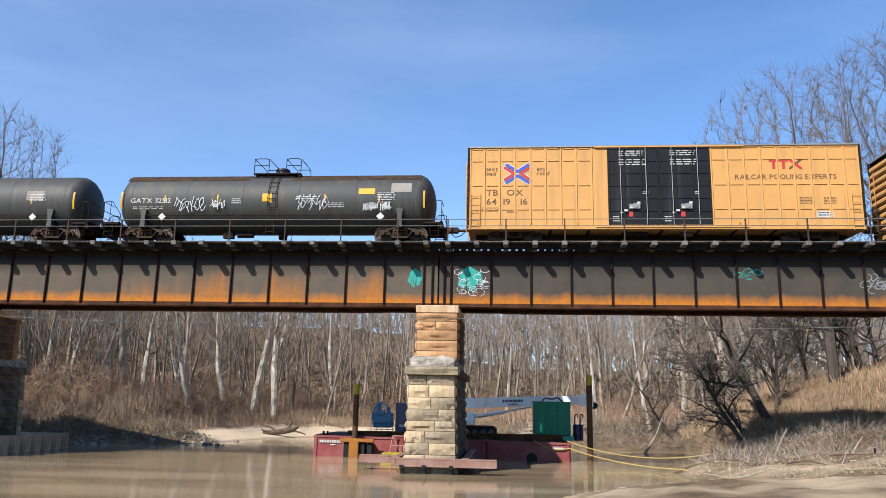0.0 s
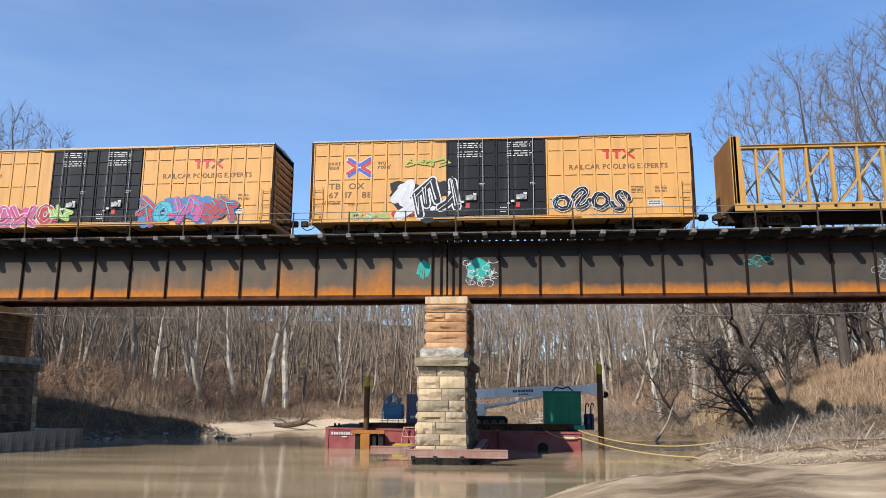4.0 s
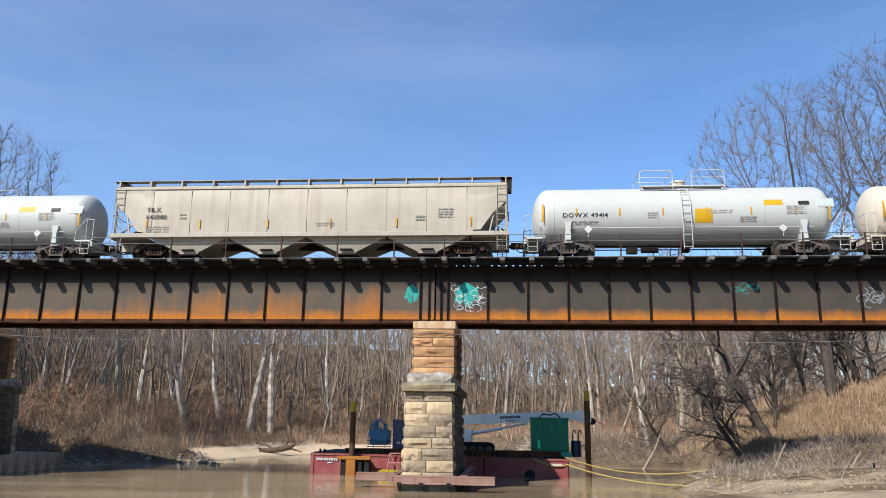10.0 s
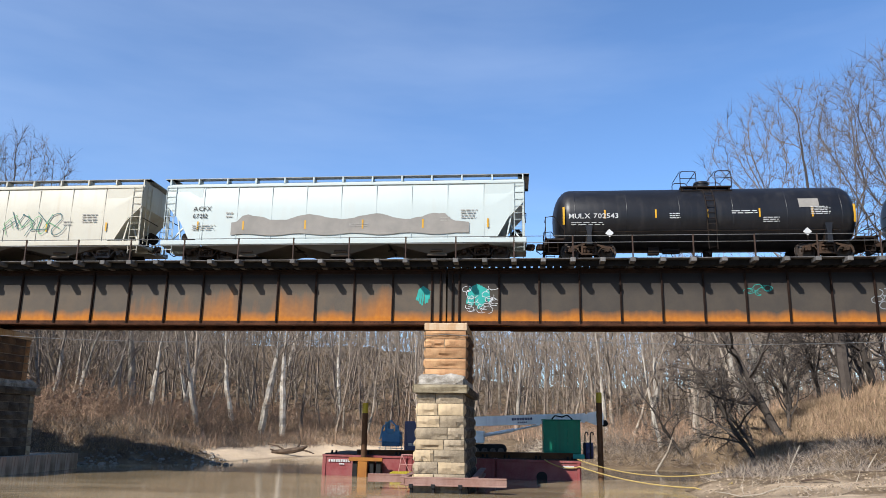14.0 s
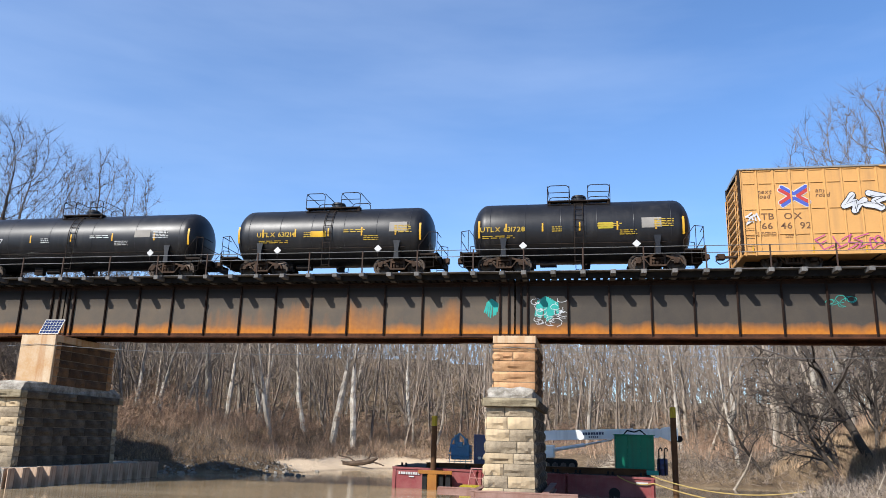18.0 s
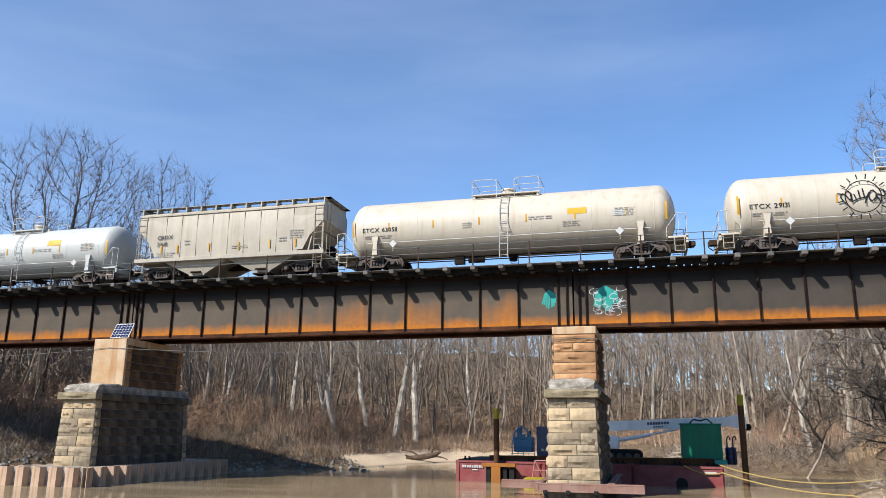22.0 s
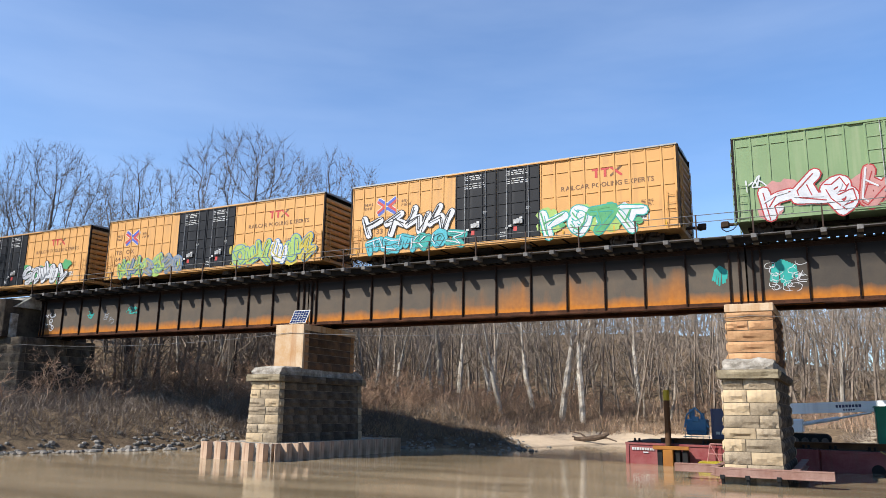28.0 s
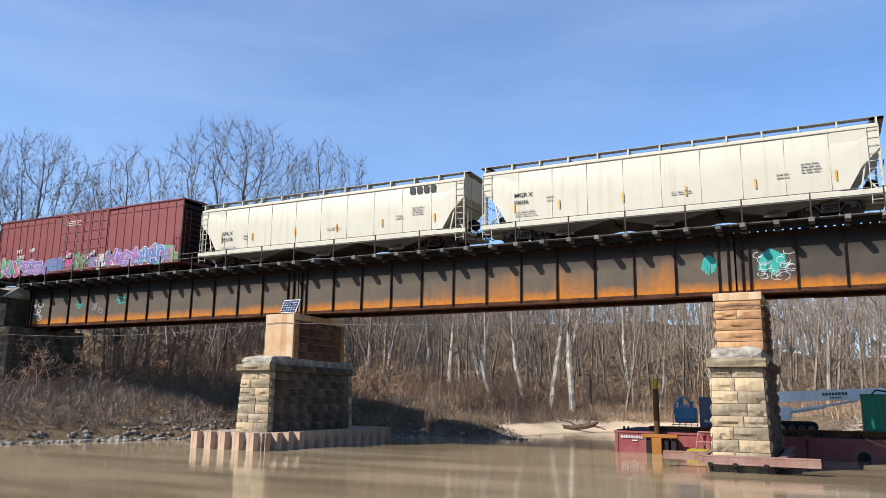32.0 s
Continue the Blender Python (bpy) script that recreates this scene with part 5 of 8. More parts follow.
def yellow_livery(car, t, number, seed):
    """Lettering of the pool's yellow cars on the near side."""
    h, top, y = t["len"] / 2, t["top"], -HALF + 0.042
    z = lambda f: top - 0.02 - f * (top - 0.62)
    x = lambda f: -h + f * 2 * h
    # crossed red and blue chevrons
    cx, cz = x(0.128), z(0.335)
    b, c, white = Build(), Build(), Build()
    for s in (-1, 1):
        for k, bb in ((0.30, b), (0.10, c)):
            pts = [(cx - 0.52, cz + s * 0.44), (cx, cz + s * 0.10), (cx + 0.52, cz + s * 0.44)] if bb is b else [(cx + s * 0.60, cz + 0.30), (cx + s * 0.14, cz), (cx + s * 0.60, cz - 0.30)]
            ribbon(bb, pts, 0.15)
            ribbon(white, pts, 0.23)
    part("logo_chevron", b, M_logo_blue, car, "blue half of a crossed chevron sign", at=pose(0, y - 0.007, 0))
    part("logo_chevron", c, M_logo_red, car, "red half of a crossed chevron sign", at=pose(0, y - 0.012, 0))
    part("logo_ground", white, M_letter_w, car, at=pose(0, y + 0.002, 0))
    for txt, fx, fz in (("next", .042, .30), ("load", .042, .355), ("any", .178, .30), ("road", .178, .355)):
        letters(car, txt, x(fx), z(fz), 0.30, M_brown_letter, y, slant=0.2, bold=0.004)
    a, n = number
    letters(car, a[:2], x(.046), z(.60), 0.42, M_brown_letter, y, 1.15, 0.006)
    letters(car, a[2:], x(.10), z(.60), 0.42, M_brown_letter, y, 1.15, 0.006)
    for i in range(3):
        letters(car, n[2 * i:2 * i + 2], x(.046 + .045 * i), z(.71), 0.42, M_brown_letter, y, 1.15, 0.006)
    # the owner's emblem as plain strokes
    b, c = Build(), Build()
    ex, ez = x(0.775), z(0.30)
    for k in (0.0, 0.45):
        b.box(ex + k, ex + k + 0.42, -0.002, 0.002, ez + 0.36, ez + 0.48)
        b.box(ex + k + 0.15, ex + k + 0.28, -0.002, 0.002, ez, ez + 0.36)
    ribbon(b, [(ex + 0.95, ez + 0.45), (ex + 1.45, ez + 0.03)], 0.12)
    ribbon(c, [(ex + 0.95, ez + 0.03), (ex + 1.45, ez + 0.45)], 0.11)
    part("emblem", b, M_logo_red, car, at=pose(0, y, 0))
    part("emblem", c, M_brown_letter, car, at=pose(0, y - 0.001, 0))
    letters(car, "RAILCAR POOLING EXPERTS", x(.688), z(.42), 0.34, M_brown_letter, y, 1.0, 0.0)
    for i, (fx, fz, w, hh, n2) in enumerate(((.035, .80, .9, .22, 4), (.845, .72, .65, .35, 5), (.905, .72, .6, .35, 5), (.10, .82, .5, .2, 3))):
        print_block(car, x(fx), z(fz), w, hh, n2, M_brown_letter, y, seed + i)
    b = Build()
    b.box(x(.885), x(.925), -0.002, 0.002, z(.87), z(.80))
    part("sticker", b, M_letter_w, car, at=pose(0, y, 0))
    print_block(car, x(.888), z(.865), .6, .22, 2, M_letter, y - 0.004, seed + 9)
    for fx in (.02, .16, .28, .69, .83, .965):
        b = Build()
        b.box(x(fx), x(fx) + 0.06, -0.002, 0.002, z(.99), z(.91))
        part("reflector", b, M_reflex, car, at=pose(0, -HALF - 0.006, 0))
    dx0, dx1, w = t["dx"]
    for k in (0, 1):
        print_block(car, dx0 + 0.55 + k * (w + 0.02), z(.14), 1.2, .30, 3, M_letter_w, -HALF + 0.006, seed + 20 + k)
        print_block(car, dx0 + 0.55 + k * (w + 0.02), z(.255), 1.25, .34, 3, M_letter_w, -HALF + 0.006, seed + 22 + k)
        print_block(car, dx0 + 1.55 + k * (w + 0.02), z(.60), .35, .15, 2, M_letter_w, -HALF + 0.006, seed + 24 + k)
        print_block(car, dx0 + .2 + k * (w + 0.02), z(.93), .35, .3, 3, M_letter_w, -HALF + 0.006, seed + 26 + k)
        b = Build()
        b.box(dx0 + .95 + k * (w + .02), dx0 + 1.15 + k * (w + .02), -.002, .002, z(.86), z(.80))
        part("warning_decal", b, M_logo_red, car, at=pose(0, -HALF + 0.002, 0))


# ---- tank cars ----
def tank_rings(L, r, zc, n=36, dent=0.0):
    head = r * 0.52
    xs = [(-L / 2 + head * (1 - math.cos(a)), r * math.sin(a)) for a in [i * math.pi / 2 / 7 for i in range(8)]]
    xs[0] = (-L / 2, 0.02)
    xs += [(-L / 2 + head + (L - 2 * head) * i / 6, r) for i in range(1, 6)]
    xs += [(-x, q) for x, q in xs[:8][::-1]]
    return [[(x, q * math.cos(2 * math.pi * k / n), zc + q * math.sin(2 * math.pi * k / n)) for k in range(n)] for x, q in xs]


def tank_car(L, r, label, paint_mat, gap, dome=0.0, lettering=None, grey=False, white=False, letter=None, stripes=(), plat=2.6, zc=None, seed=1, band=False, ladder_x=None):
    """A tank car: shell, sills, platforms, ladders, top platform with fittings, end rails, small print. dome: where the fittings stand."""
    car = thing("tank_car", label, "tank car", "train cars")
    zc = zc or 0.72 + r
    rng = random.Random(seed)
    b = Build()
    b.loft(tank_rings(L, r, zc))
    shell = part("shell", b, paint_mat, car, smooth=True)
    # weld rings of the shell
    b = Build()
    for x in [-L / 2 + 1.0 + k * (L - 2.0) / 5 for k in range(6)]:
        ring = lambda xx, q: [(xx, q * math.cos(2 * math.pi * k / 36), zc + q * math.sin(2 * math.pi * k / 36)) for k in range(36)]
        b.loft([ring(x - .02, r + .001), ring(x - .01, r + .008), ring(x + .01, r + .008), ring(x + .02, r + .001)], False)
    tagged(part("weld_seam", b, paint_mat, shell, smooth=True), kind="stuff")
    trim = paint_mat if white else M_frame
    hl = L / 2 + 0.45
    for s in (-1, 1):
        b = Build()
        x0, x1 = s * (hl - 2.9), s * hl
        b.cbox(min(x0, x1), max(x0, x1), -0.35, 0.35, 0.55, 0.95, 0.02)
        b.cbox(min(s * (hl - .9), x1), max(s * (hl - .9), x1), -HALF + .05, HALF - .05, 0.86, 0.96, 0.015)
        b.cbox(min(s * (hl - .12), x1), max(s * (hl - .12), x1), -HALF + .05, HALF - .05, 0.62, 1.0, 0.015)
        part("end_sill", b, trim, car)
        b = Build()
        cxs = s * (hl - 2.1)
        b.prism([(-1.25, 0.78), (1.25, 0.78), (1.25, zc - r * 0.55), (0.8, zc - r * 0.86), (0, zc - r * 1.0), (-0.8, zc - r * 0.86), (-1.25, zc - r * 0.55)], "x", cxs - 0.14, cxs + 0.14)
        b.box(cxs - .2, cxs + .2, -1.35, 1.35, 0.72, 0.79)
        part("saddle", b, trim, car)
        # end railings and hand holds
        for y in (-HALF + .08, HALF - .08):
            b = Build()
            b.path([(s * (hl - .05), y, 0.9), (s * (hl - .05), y, 2.0), (s * (hl - .45), y, 2.05), (s * (hl - .95), y, 1.35), (s * (hl - .95), y, .9)], 0.018)
            b.path([(s * (hl - .4), y, 0.9), (s * (hl - .4), y, 2.02)], 0.015)
            part("end_railing", b, trim if not white else M_letter_w, car)
        b = Build()
        b.path([(s * (hl - .05), -HALF + .08, 1.55), (s * (hl - .05), HALF - .08, 1.55)], 0.018)
        b.path([(s * (hl - .05), -HALF + .08, 2.0), (s * (hl - .05), -.5, 2.0)], 0.018)
        part("cross_rail", b, trim if not white else M_letter_w, car)
        b = Build()
        for y in (-HALF + .06, HALF - .06):
            for z in (0.25, 0.5, .75):
                b.tube((s * (hl - .62), y, z), (s * (hl - .18), y, z), 0.014, n=5)
            for x in (hl - .62, hl - .18):
                b.tube((s * x, y, .25), (s * x, y, .95), 0.016, n=5)
        part("step", b, trim, car)
    lx = dome if ladder_x is None else ladder_x
    # ladders up both sides to the fittings
    for s in (-1, 1):
        b = Build()
        def on(a, off, x):
            return (x, s * (r + off) * math.cos(a), zc + (r + off) * math.sin(a))
        angs = [-0.95 + i * 0.19 for i in range(11)]
        for x in (lx - .2, lx + .2):
            pts = [(x, s * (r + .05) * 1.0, 0.35), (x, s * (r + .07), zc - .5)] + [on(a, .07, x) for a in angs if a > -.2]
            b.path(pts, 0.020, 5)
        for i in range(10):
            z = 0.45 + i * .28
            if z < zc:
                b.tube((lx - .2, s * (r + .06), z), (lx + .2, s * (r + .06), z), 0.016, n=5)
        for a in angs:
            if a > 0:
                b.tube(on(a, .07, lx - .2), on(a, .07, lx + .2), .016, n=5)
        part("ladder", b, trim if not white else M_letter_w, car)
    if band:
        b = Build()
        ring = lambda xx, q: [(xx, q * math.cos(2 * math.pi * k / 36), zc + q * math.sin(2 * math.pi * k / 36)) for k in range(36)]
        for x in (lx - .3, lx + .3):
            b.loft([ring(x - .05, r + .002), ring(x - .05, r + .016), ring(x + .05, r + .016), ring(x + .05, r + .002)], False)
        part("strap_band", b, paint_mat, shell)
    # platform, dome and railings on top
    zt = zc + r
    b = Build()
    p0, p1 = dome - plat / 2, dome + plat / 2
    for y in (-.95, .6):
        b.cbox(p0, p1, y, y + .35, zt - .02 - .1, zt - .07 + .02, .01)
    b.box(p0, p1, -.95, .95, zt - .30, zt - .27)
    for x in (p0 + .1, p1 - .1):
        b.box(x - .04, x + .04, -.9, .9, zt - .3, zt - .1)
    part("top_platform", b, trim if not white else paint_mat, car)
    b = Build()
    b.tube((dome, 0, zt - .1), (dome, 0, zt + .30), .34, .34, 14)
    b.tube((dome, 0, zt + .30), (dome, 0, zt + .40), .38, .34, 14)
    b.tube((dome + .6, .1, zt - .05), (dome + .6, .1, zt + .18), .12, n=10)
    b.tube((dome - .65, -.1, zt - .05), (dome - .65, -.1, zt + .14), .10, n=10)
    part("manway", b, M_black if not white else M_cream, car, "manway and valves", True)
    b = Build()
    for x0, x1 in ((p0, dome - .45), (dome + .45, p1)):
        for y in (-.95, .95):
            b.path([(x0, y, zt - .25), (x0, y, zt + .56), (x0 + .05, y, zt + .65), (x0 + .14, y, zt + .70), (x1 - .14, y, zt + .70), (x1 - .05, y, zt + .65), (x1, y, zt + .56), (x1, y, zt - .25)], .020, 6)
            b.tube((x0, y, zt + .34), (x1, y, zt + .34), .018, n=6)
        for x in (x0, x1):
            b.tube((x, -.95, zt + .68), (x, .95, zt + .68), .018, n=6)
    tagged(part("top_railing", b, M_letter_w if white else M_frame, car), kind="stuff")
    # hand rail along the shell, outlet valve, brake gear
    b = Build()
    for s in (-1, 1):
        zr, yr = zc - r * .55, s * (r * .835 + .12)
        b.tube((-L / 2 + 1.2, yr, zr), (L / 2 - 1.2, yr, zr), .018, n=6)
        for k in range(8):
            x = -L / 2 + 1.4 + k * (L - 2.8) / 7
            b.tube((x, yr, zr), (x, s * r * .8, zr), .013, n=5)
    part("hand_rail", b, trim if not white else M_letter_w, car)
    for e in (-1, 1):
        px = e * (L / 2 - 2.6)
        b = Build()
        b.cbox(px - .14, px + .14, -.012, .012, -.14, .14, .004)
        part("placard", b.mesh("placard", M_letter_w), None, car, "white diamond hazard placard on a short stand", at=pose(px, -(r * .80 + .20), zc - r * .60, 0, 45, 0) @ Matrix.Translation((-px, 0, 0)))
        b = Build()
        b.tube((px, -(r * .80 + .18), zc - r * .60 - .19), (px, -(r * .80 + .18), zc - r * .86), .02, n=5)
        part("placard_stand", b, trim, car)
        # pad and jacking bracket over the bolster
        bx = e * (hl - 2.1)
        b = Build()
        b.prism([(bx - .17, zc - r * .34), (bx + .17, zc - r * .34), (bx + .10, zc - r * .62), (bx + .13, zc - r * .95), (bx - .13, zc - r * .95), (bx - .10, zc - r * .62)], "y", -(r * .94 + .06), -(r * .70))
        part("bolster_pad", b, paint_mat, car)
    b = Build()
    b.tube((.3, 0, zc - r - .25), (.3, 0, zc - r + .1), .2, .25, 12)
    b.tube((.3, -.5, zc - r - .12), (.3, .5, zc - r - .12), .07, n=8)
    b.tube((-1.9, -.4, .55), (-1.1, -.4, .55), .16, n=10)
    b.box(-2.6, -2.1, -.6, -.3, .35, .75)
    b.tube((-hl + 1, -.3, .75), (hl - 1, -.3, .75), .025, n=5)
    b.tube((-hl + 1, .25, .70), (hl - 1, .25, .70), .03, n=5)
    part("brake_gear", b, M_frame, car)
    running_gear(car, hl + gap, hl - 2.1, grey)
    # lettering lies on the shell, tilted with it
    ang = lambda z: math.asin(max(-.95, min(.95, (z - zc) / r)))
    def at_shell(z, off=.006):
        return -(r + off) * math.cos(ang(z))
    lm = letter or (M_letter if white else M_letter_w)
    if lettering:
        txt, x, z, size = lettering
        zm = z + size * .33
        part("lettering", text_mesh(txt, size * .88, lm, "LEFT", .004, 1.12), None, car, at=pose(x, at_shell(zm, .011), zm, -math.degrees(ang(zm))) @ Matrix.Translation((0, 0, -size * .33)))
        for i, (fx, fz, w, h, n) in enumerate(((x + .1, z - .36, 1.6, .18, 2), (L * .08, z + .1, 1.2, .2, 2), (L * .33, z + .05, .9, .42, 5), (L * .18, z - .3, .8, .28, 3), (-L * .12, z - .1, .5, .3, 3))):
            zz = fz + h / 2
            o = print_block(car, fx, -h / 2, w, h, n, M_print if lm is M_letter else lm, 0, seed * 7 + i)
            o.matrix_basis = pose(0, at_shell(zz, .016), zz, -math.degrees(ang(zz)))
    for x, z, w, h, m in stripes:
        b = Build()
        k = 6
        a0, a1 = ang(z), ang(z + h)
        b.sheet([[(xx, -(r + .008) * math.cos(a0 + (a1 - a0) * i / k), zc + (r + .008) * math.sin(a0 + (a1 - a0) * i / k)) for i in range(k + 1)] for xx in (x, x + w)])
        part("decal", b, m, car)
    return car


def reflectors(L, zc, n=5, h=.42, m=None):
    out = [(-L / 2 + .42, zc - .50, .10, .85, m or M_reflex), (L / 2 - .52, zc - .50, .10, .85, m or M_reflex)]
    out += [(-L / 2 + L * (i + 1) / (n + 1), zc - .24, .075, h, m or M_reflex) for i in range(n)]
    return out


# ---- covered hoppers ----
def hopper_car(L, top, label, paint_mat, gap, bays=4, number=None, seed=1, cut=1.7, floor=1.22):
    car = thing("hopper_car", label, "hopper car", "train cars")
    h = L / 2
    z0, zs = floor, floor - .20
    # body: round-shouldered section with sloped ends
    def section(x, zb):
        w = HALF - .02
        return [(x, -w, zb), (x, -w - .03, (zb + top) / 2), (x, -w, top - .35), (x, -w + .12, top - .10), (x, -w + .45, top + .05), (x, 0, top + .12),
                (x, w - .45, top + .05), (x, w - .12, top - .10), (x, w, top - .35), (x, w + .03, (zb + top) / 2), (x, w, zb)]
    b = Build()
    zm = z0 + (top - z0) * .52
    b.loft([section(-h, zm + .25), section(-h + .25, zm), section(-h + cut, z0), section(h - cut, z0), section(h - .25, zm), section(h, zm + .25)])
    part("body", b, paint_mat, car, smooth=True)
    # the side sheets run on past the slope with a rounded corner
    for s in (-1, 1):
        for e in (-1, 1):
            b = Build()
            poly = [(e * h, top - .3), (e * h, zm + .55), (e * (h - .25), zm + .42), (e * (h - .55), zm + .1), (e * (h - .62), zm - .3), (e * (h - cut * .75), z0 + .12), (e * (h - cut * 1.1), z0 + .1), (e * (h - cut * 1.1), top - .3)]
            b.prism(poly, "y", s * (HALF - .02) - .012, s * (HALF - .02) + .012)
            part("corner_sheet", b, paint_mat, car)
    for s in (-1, 1):
        b = Build()
        b.cbox(-h - .1, h + .1, s * HALF - .07, s * HALF + .05, zs, z0 + .03, .015)
        b.cbox(-h, h, s * (HALF - .02) - .05, s * (HALF - .02) + .03, top - .30, top - .18, .015)
        part("side_sill", b, paint_mat, car)
    # end frames: posts, sloping braces, platform
    for e in (-1, 1):
        b = Build()
        for s in (-1, 1):
            b.tube((e * (h - .06), s * (HALF - .12), zs), (e * (h - .06), s * (HALF - .12), top - .3), .055, n=4)
            b.tube((e * (h - .06), s * (HALF - .3), zs), (e * (h - 1.2), s * .5, zm + .2), .05, n=4)
            b.tube((e * (h - .9), s * (HALF - .12), zs), (e * (h - .5), s * (HALF - .12), zm + .2), .045, n=4)
        b.cbox(min(e * (h + .1), e * (h - cut)), max(e * (h + .1), e * (h - cut)), -HALF + .1, HALF - .1, zs - .02, zs + .08, .01)
        b.cbox(min(e * (h + .1), e * (h - cut - .6)), max(e * (h + .1), e * (h - cut - .6)), -.3, .3, .6, .98, .02)
        part("end_frame", b, paint_mat, car)
    for e in (-1, 1):
        for s in (-1, 1):
            part("ladder", ladder(e * h - .02, e * (h - .48), s * (HALF + .03), .35, top - .25, 10), paint_mat, car)
        part("end_ladder", ladder(-.22, .22, 0, .95, top - .1, 9), paint_mat, car, at=pose(e * (h + .02), -.9, 0, 0, 0, 90))
        b = Build()
        b.path([(e * (h - .15), -HALF + .1, 2.2), (e * (h + .08), -HALF + .1, 2.2), (e * (h + .08), .2, 2.2)], .02)
        b.tube((e * (h - .35), .3, 1.6), (e * (h - .35), .75, 1.6), .28, n=12)
        b.tube((e * (h - .6), -.5, 1.25), (e * (h - .6), .5, 1.25), .16, n=10)
        part("brake_fitting", b, M_frame, car)
    # hopper pockets with gates
    span = L - 2 * cut - .3
    w = span / bays
    for i in range(bays):
        cx = -span / 2 + w * (i + .5)
        b = Build()
        ring = lambda hx, hy, z: [(cx - hx, -hy, z), (cx + hx, -hy, z), (cx + hx, hy, z), (cx - hx, hy, z)]
        b.loft([ring(w / 2 - .02, HALF - .1, zs + .2), ring(w / 2 - .06, HALF - .16, zs), ring(.46, 1.2, .34), ring(.46, 1.2, .26)])
        # pockets are darker than the body paint, except on the pale grey cars
        pk = part("hopper_pocket", b, M_pocket if paint_mat is not M_hopper else paint_mat, car, "tapered hopper pocket")
        b = Build()
        b.cbox(cx - .5, cx + .5, -1.25, 1.25, .19, .27, .01)
        b.tube((cx - .3, -1.3, .45), (cx + .3, -1.3, .45), .05, n=8)
        part("gate", b, M_frame, pk)
    b = Build()
    b.box(-h + 1, h - 1, -.18, .18, .72, .98)
    part("centre_sill", b, M_frame, car)
    # roof walk on brackets, with a long trough of hatches
    b = Build()
    b.cbox(-h + .3, h - .3, -.45, .45, top + .12, top + .22, .02)
    n = int(L / 1.9)
    for i in range(n):
        x = -h + .9 + i * (L - 1.8) / (n - 1)
        b.box(x - .05, x + .05, -.5, .5, top + .10, top + .25)
    part("hatch_trough", b, M_galv, car)
    b = Build()
    for s in (-1, 1):
        b.cbox(-h - .25, h + .25, s * 1.22 - .2, s * 1.22 + .2, top + .20, top + .235, .008)
    for e in (-1, 1):
        b.cbox(min(e * (h - .3), e * (h + .25)), max(e * (h - .3), e * (h + .25)), -1.4, 1.4, top + .20, top + .235, .008)
    part("running_board", b, M_galv, car)
    b = Build()
    b.box(-.035, .035, -1.46, -.95, top - .10, top + .19)
    mb = b.mesh("board_bracket", paint_mat)
    for i in range(13):
        x = -h + .06 + i * (L - .12) / 12
        for s in (0, 180):
            part("board_bracket", mb, None, car, at=pose(x, 0, 0, 0, 0, s))
    b = Build()
    b.cbox(-.022, .022, -.004, .02, z0 + .03, top - .32, .003)
    seam = b.mesh("side_seam", paint_mat)
    for i in range(9):
        x = -h + cut * 1.15 + i * (L - 2.3 * cut) / 8
        for q in (-1, 1):
            part("side_seam", seam, None, car, at=pose(x, q * (HALF + .012), 0, 0, 0, 0 if q < 0 else 180))
    y = -HALF - .045
    if number:
        a, nn, x, z = number
        letters(car, a, x, z, .31, M_letter, y, 1.1)
        letters(car, nn, x, z - .37, .31, M_letter, y, 1.05)
        for i, (fx, fz, ww, hh, k) in enumerate(((x, z - 1.05, 1.2, .32, 3), (x + 1.7, z - .45, .35, .35, 2), (h * .55, 1.75, .5, .3, 2), (h * .66, 1.9, .8, .5, 4), (h * .05, 1.55, 1.0, .2, 2))):
            print_block(car, fx, fz, ww, hh, k, M_print, y, seed * 11 + i)
        b = Build()
        b.box(0, .08, -.002, .002, 1.5, 1.95)
        tape = b.mesh("reflector", M_reflex)
        for x in (-h + cut * 1.0, -h * .55, -h * .2, h * .12, h * .45, h - cut * 1.05):
            part("reflector", tape, None, car, at=pose(x, y, 0))
    running_gear(car, h + gap, h - 2.05 * min(1, L / 17), seed % 2 == 0)
    return car


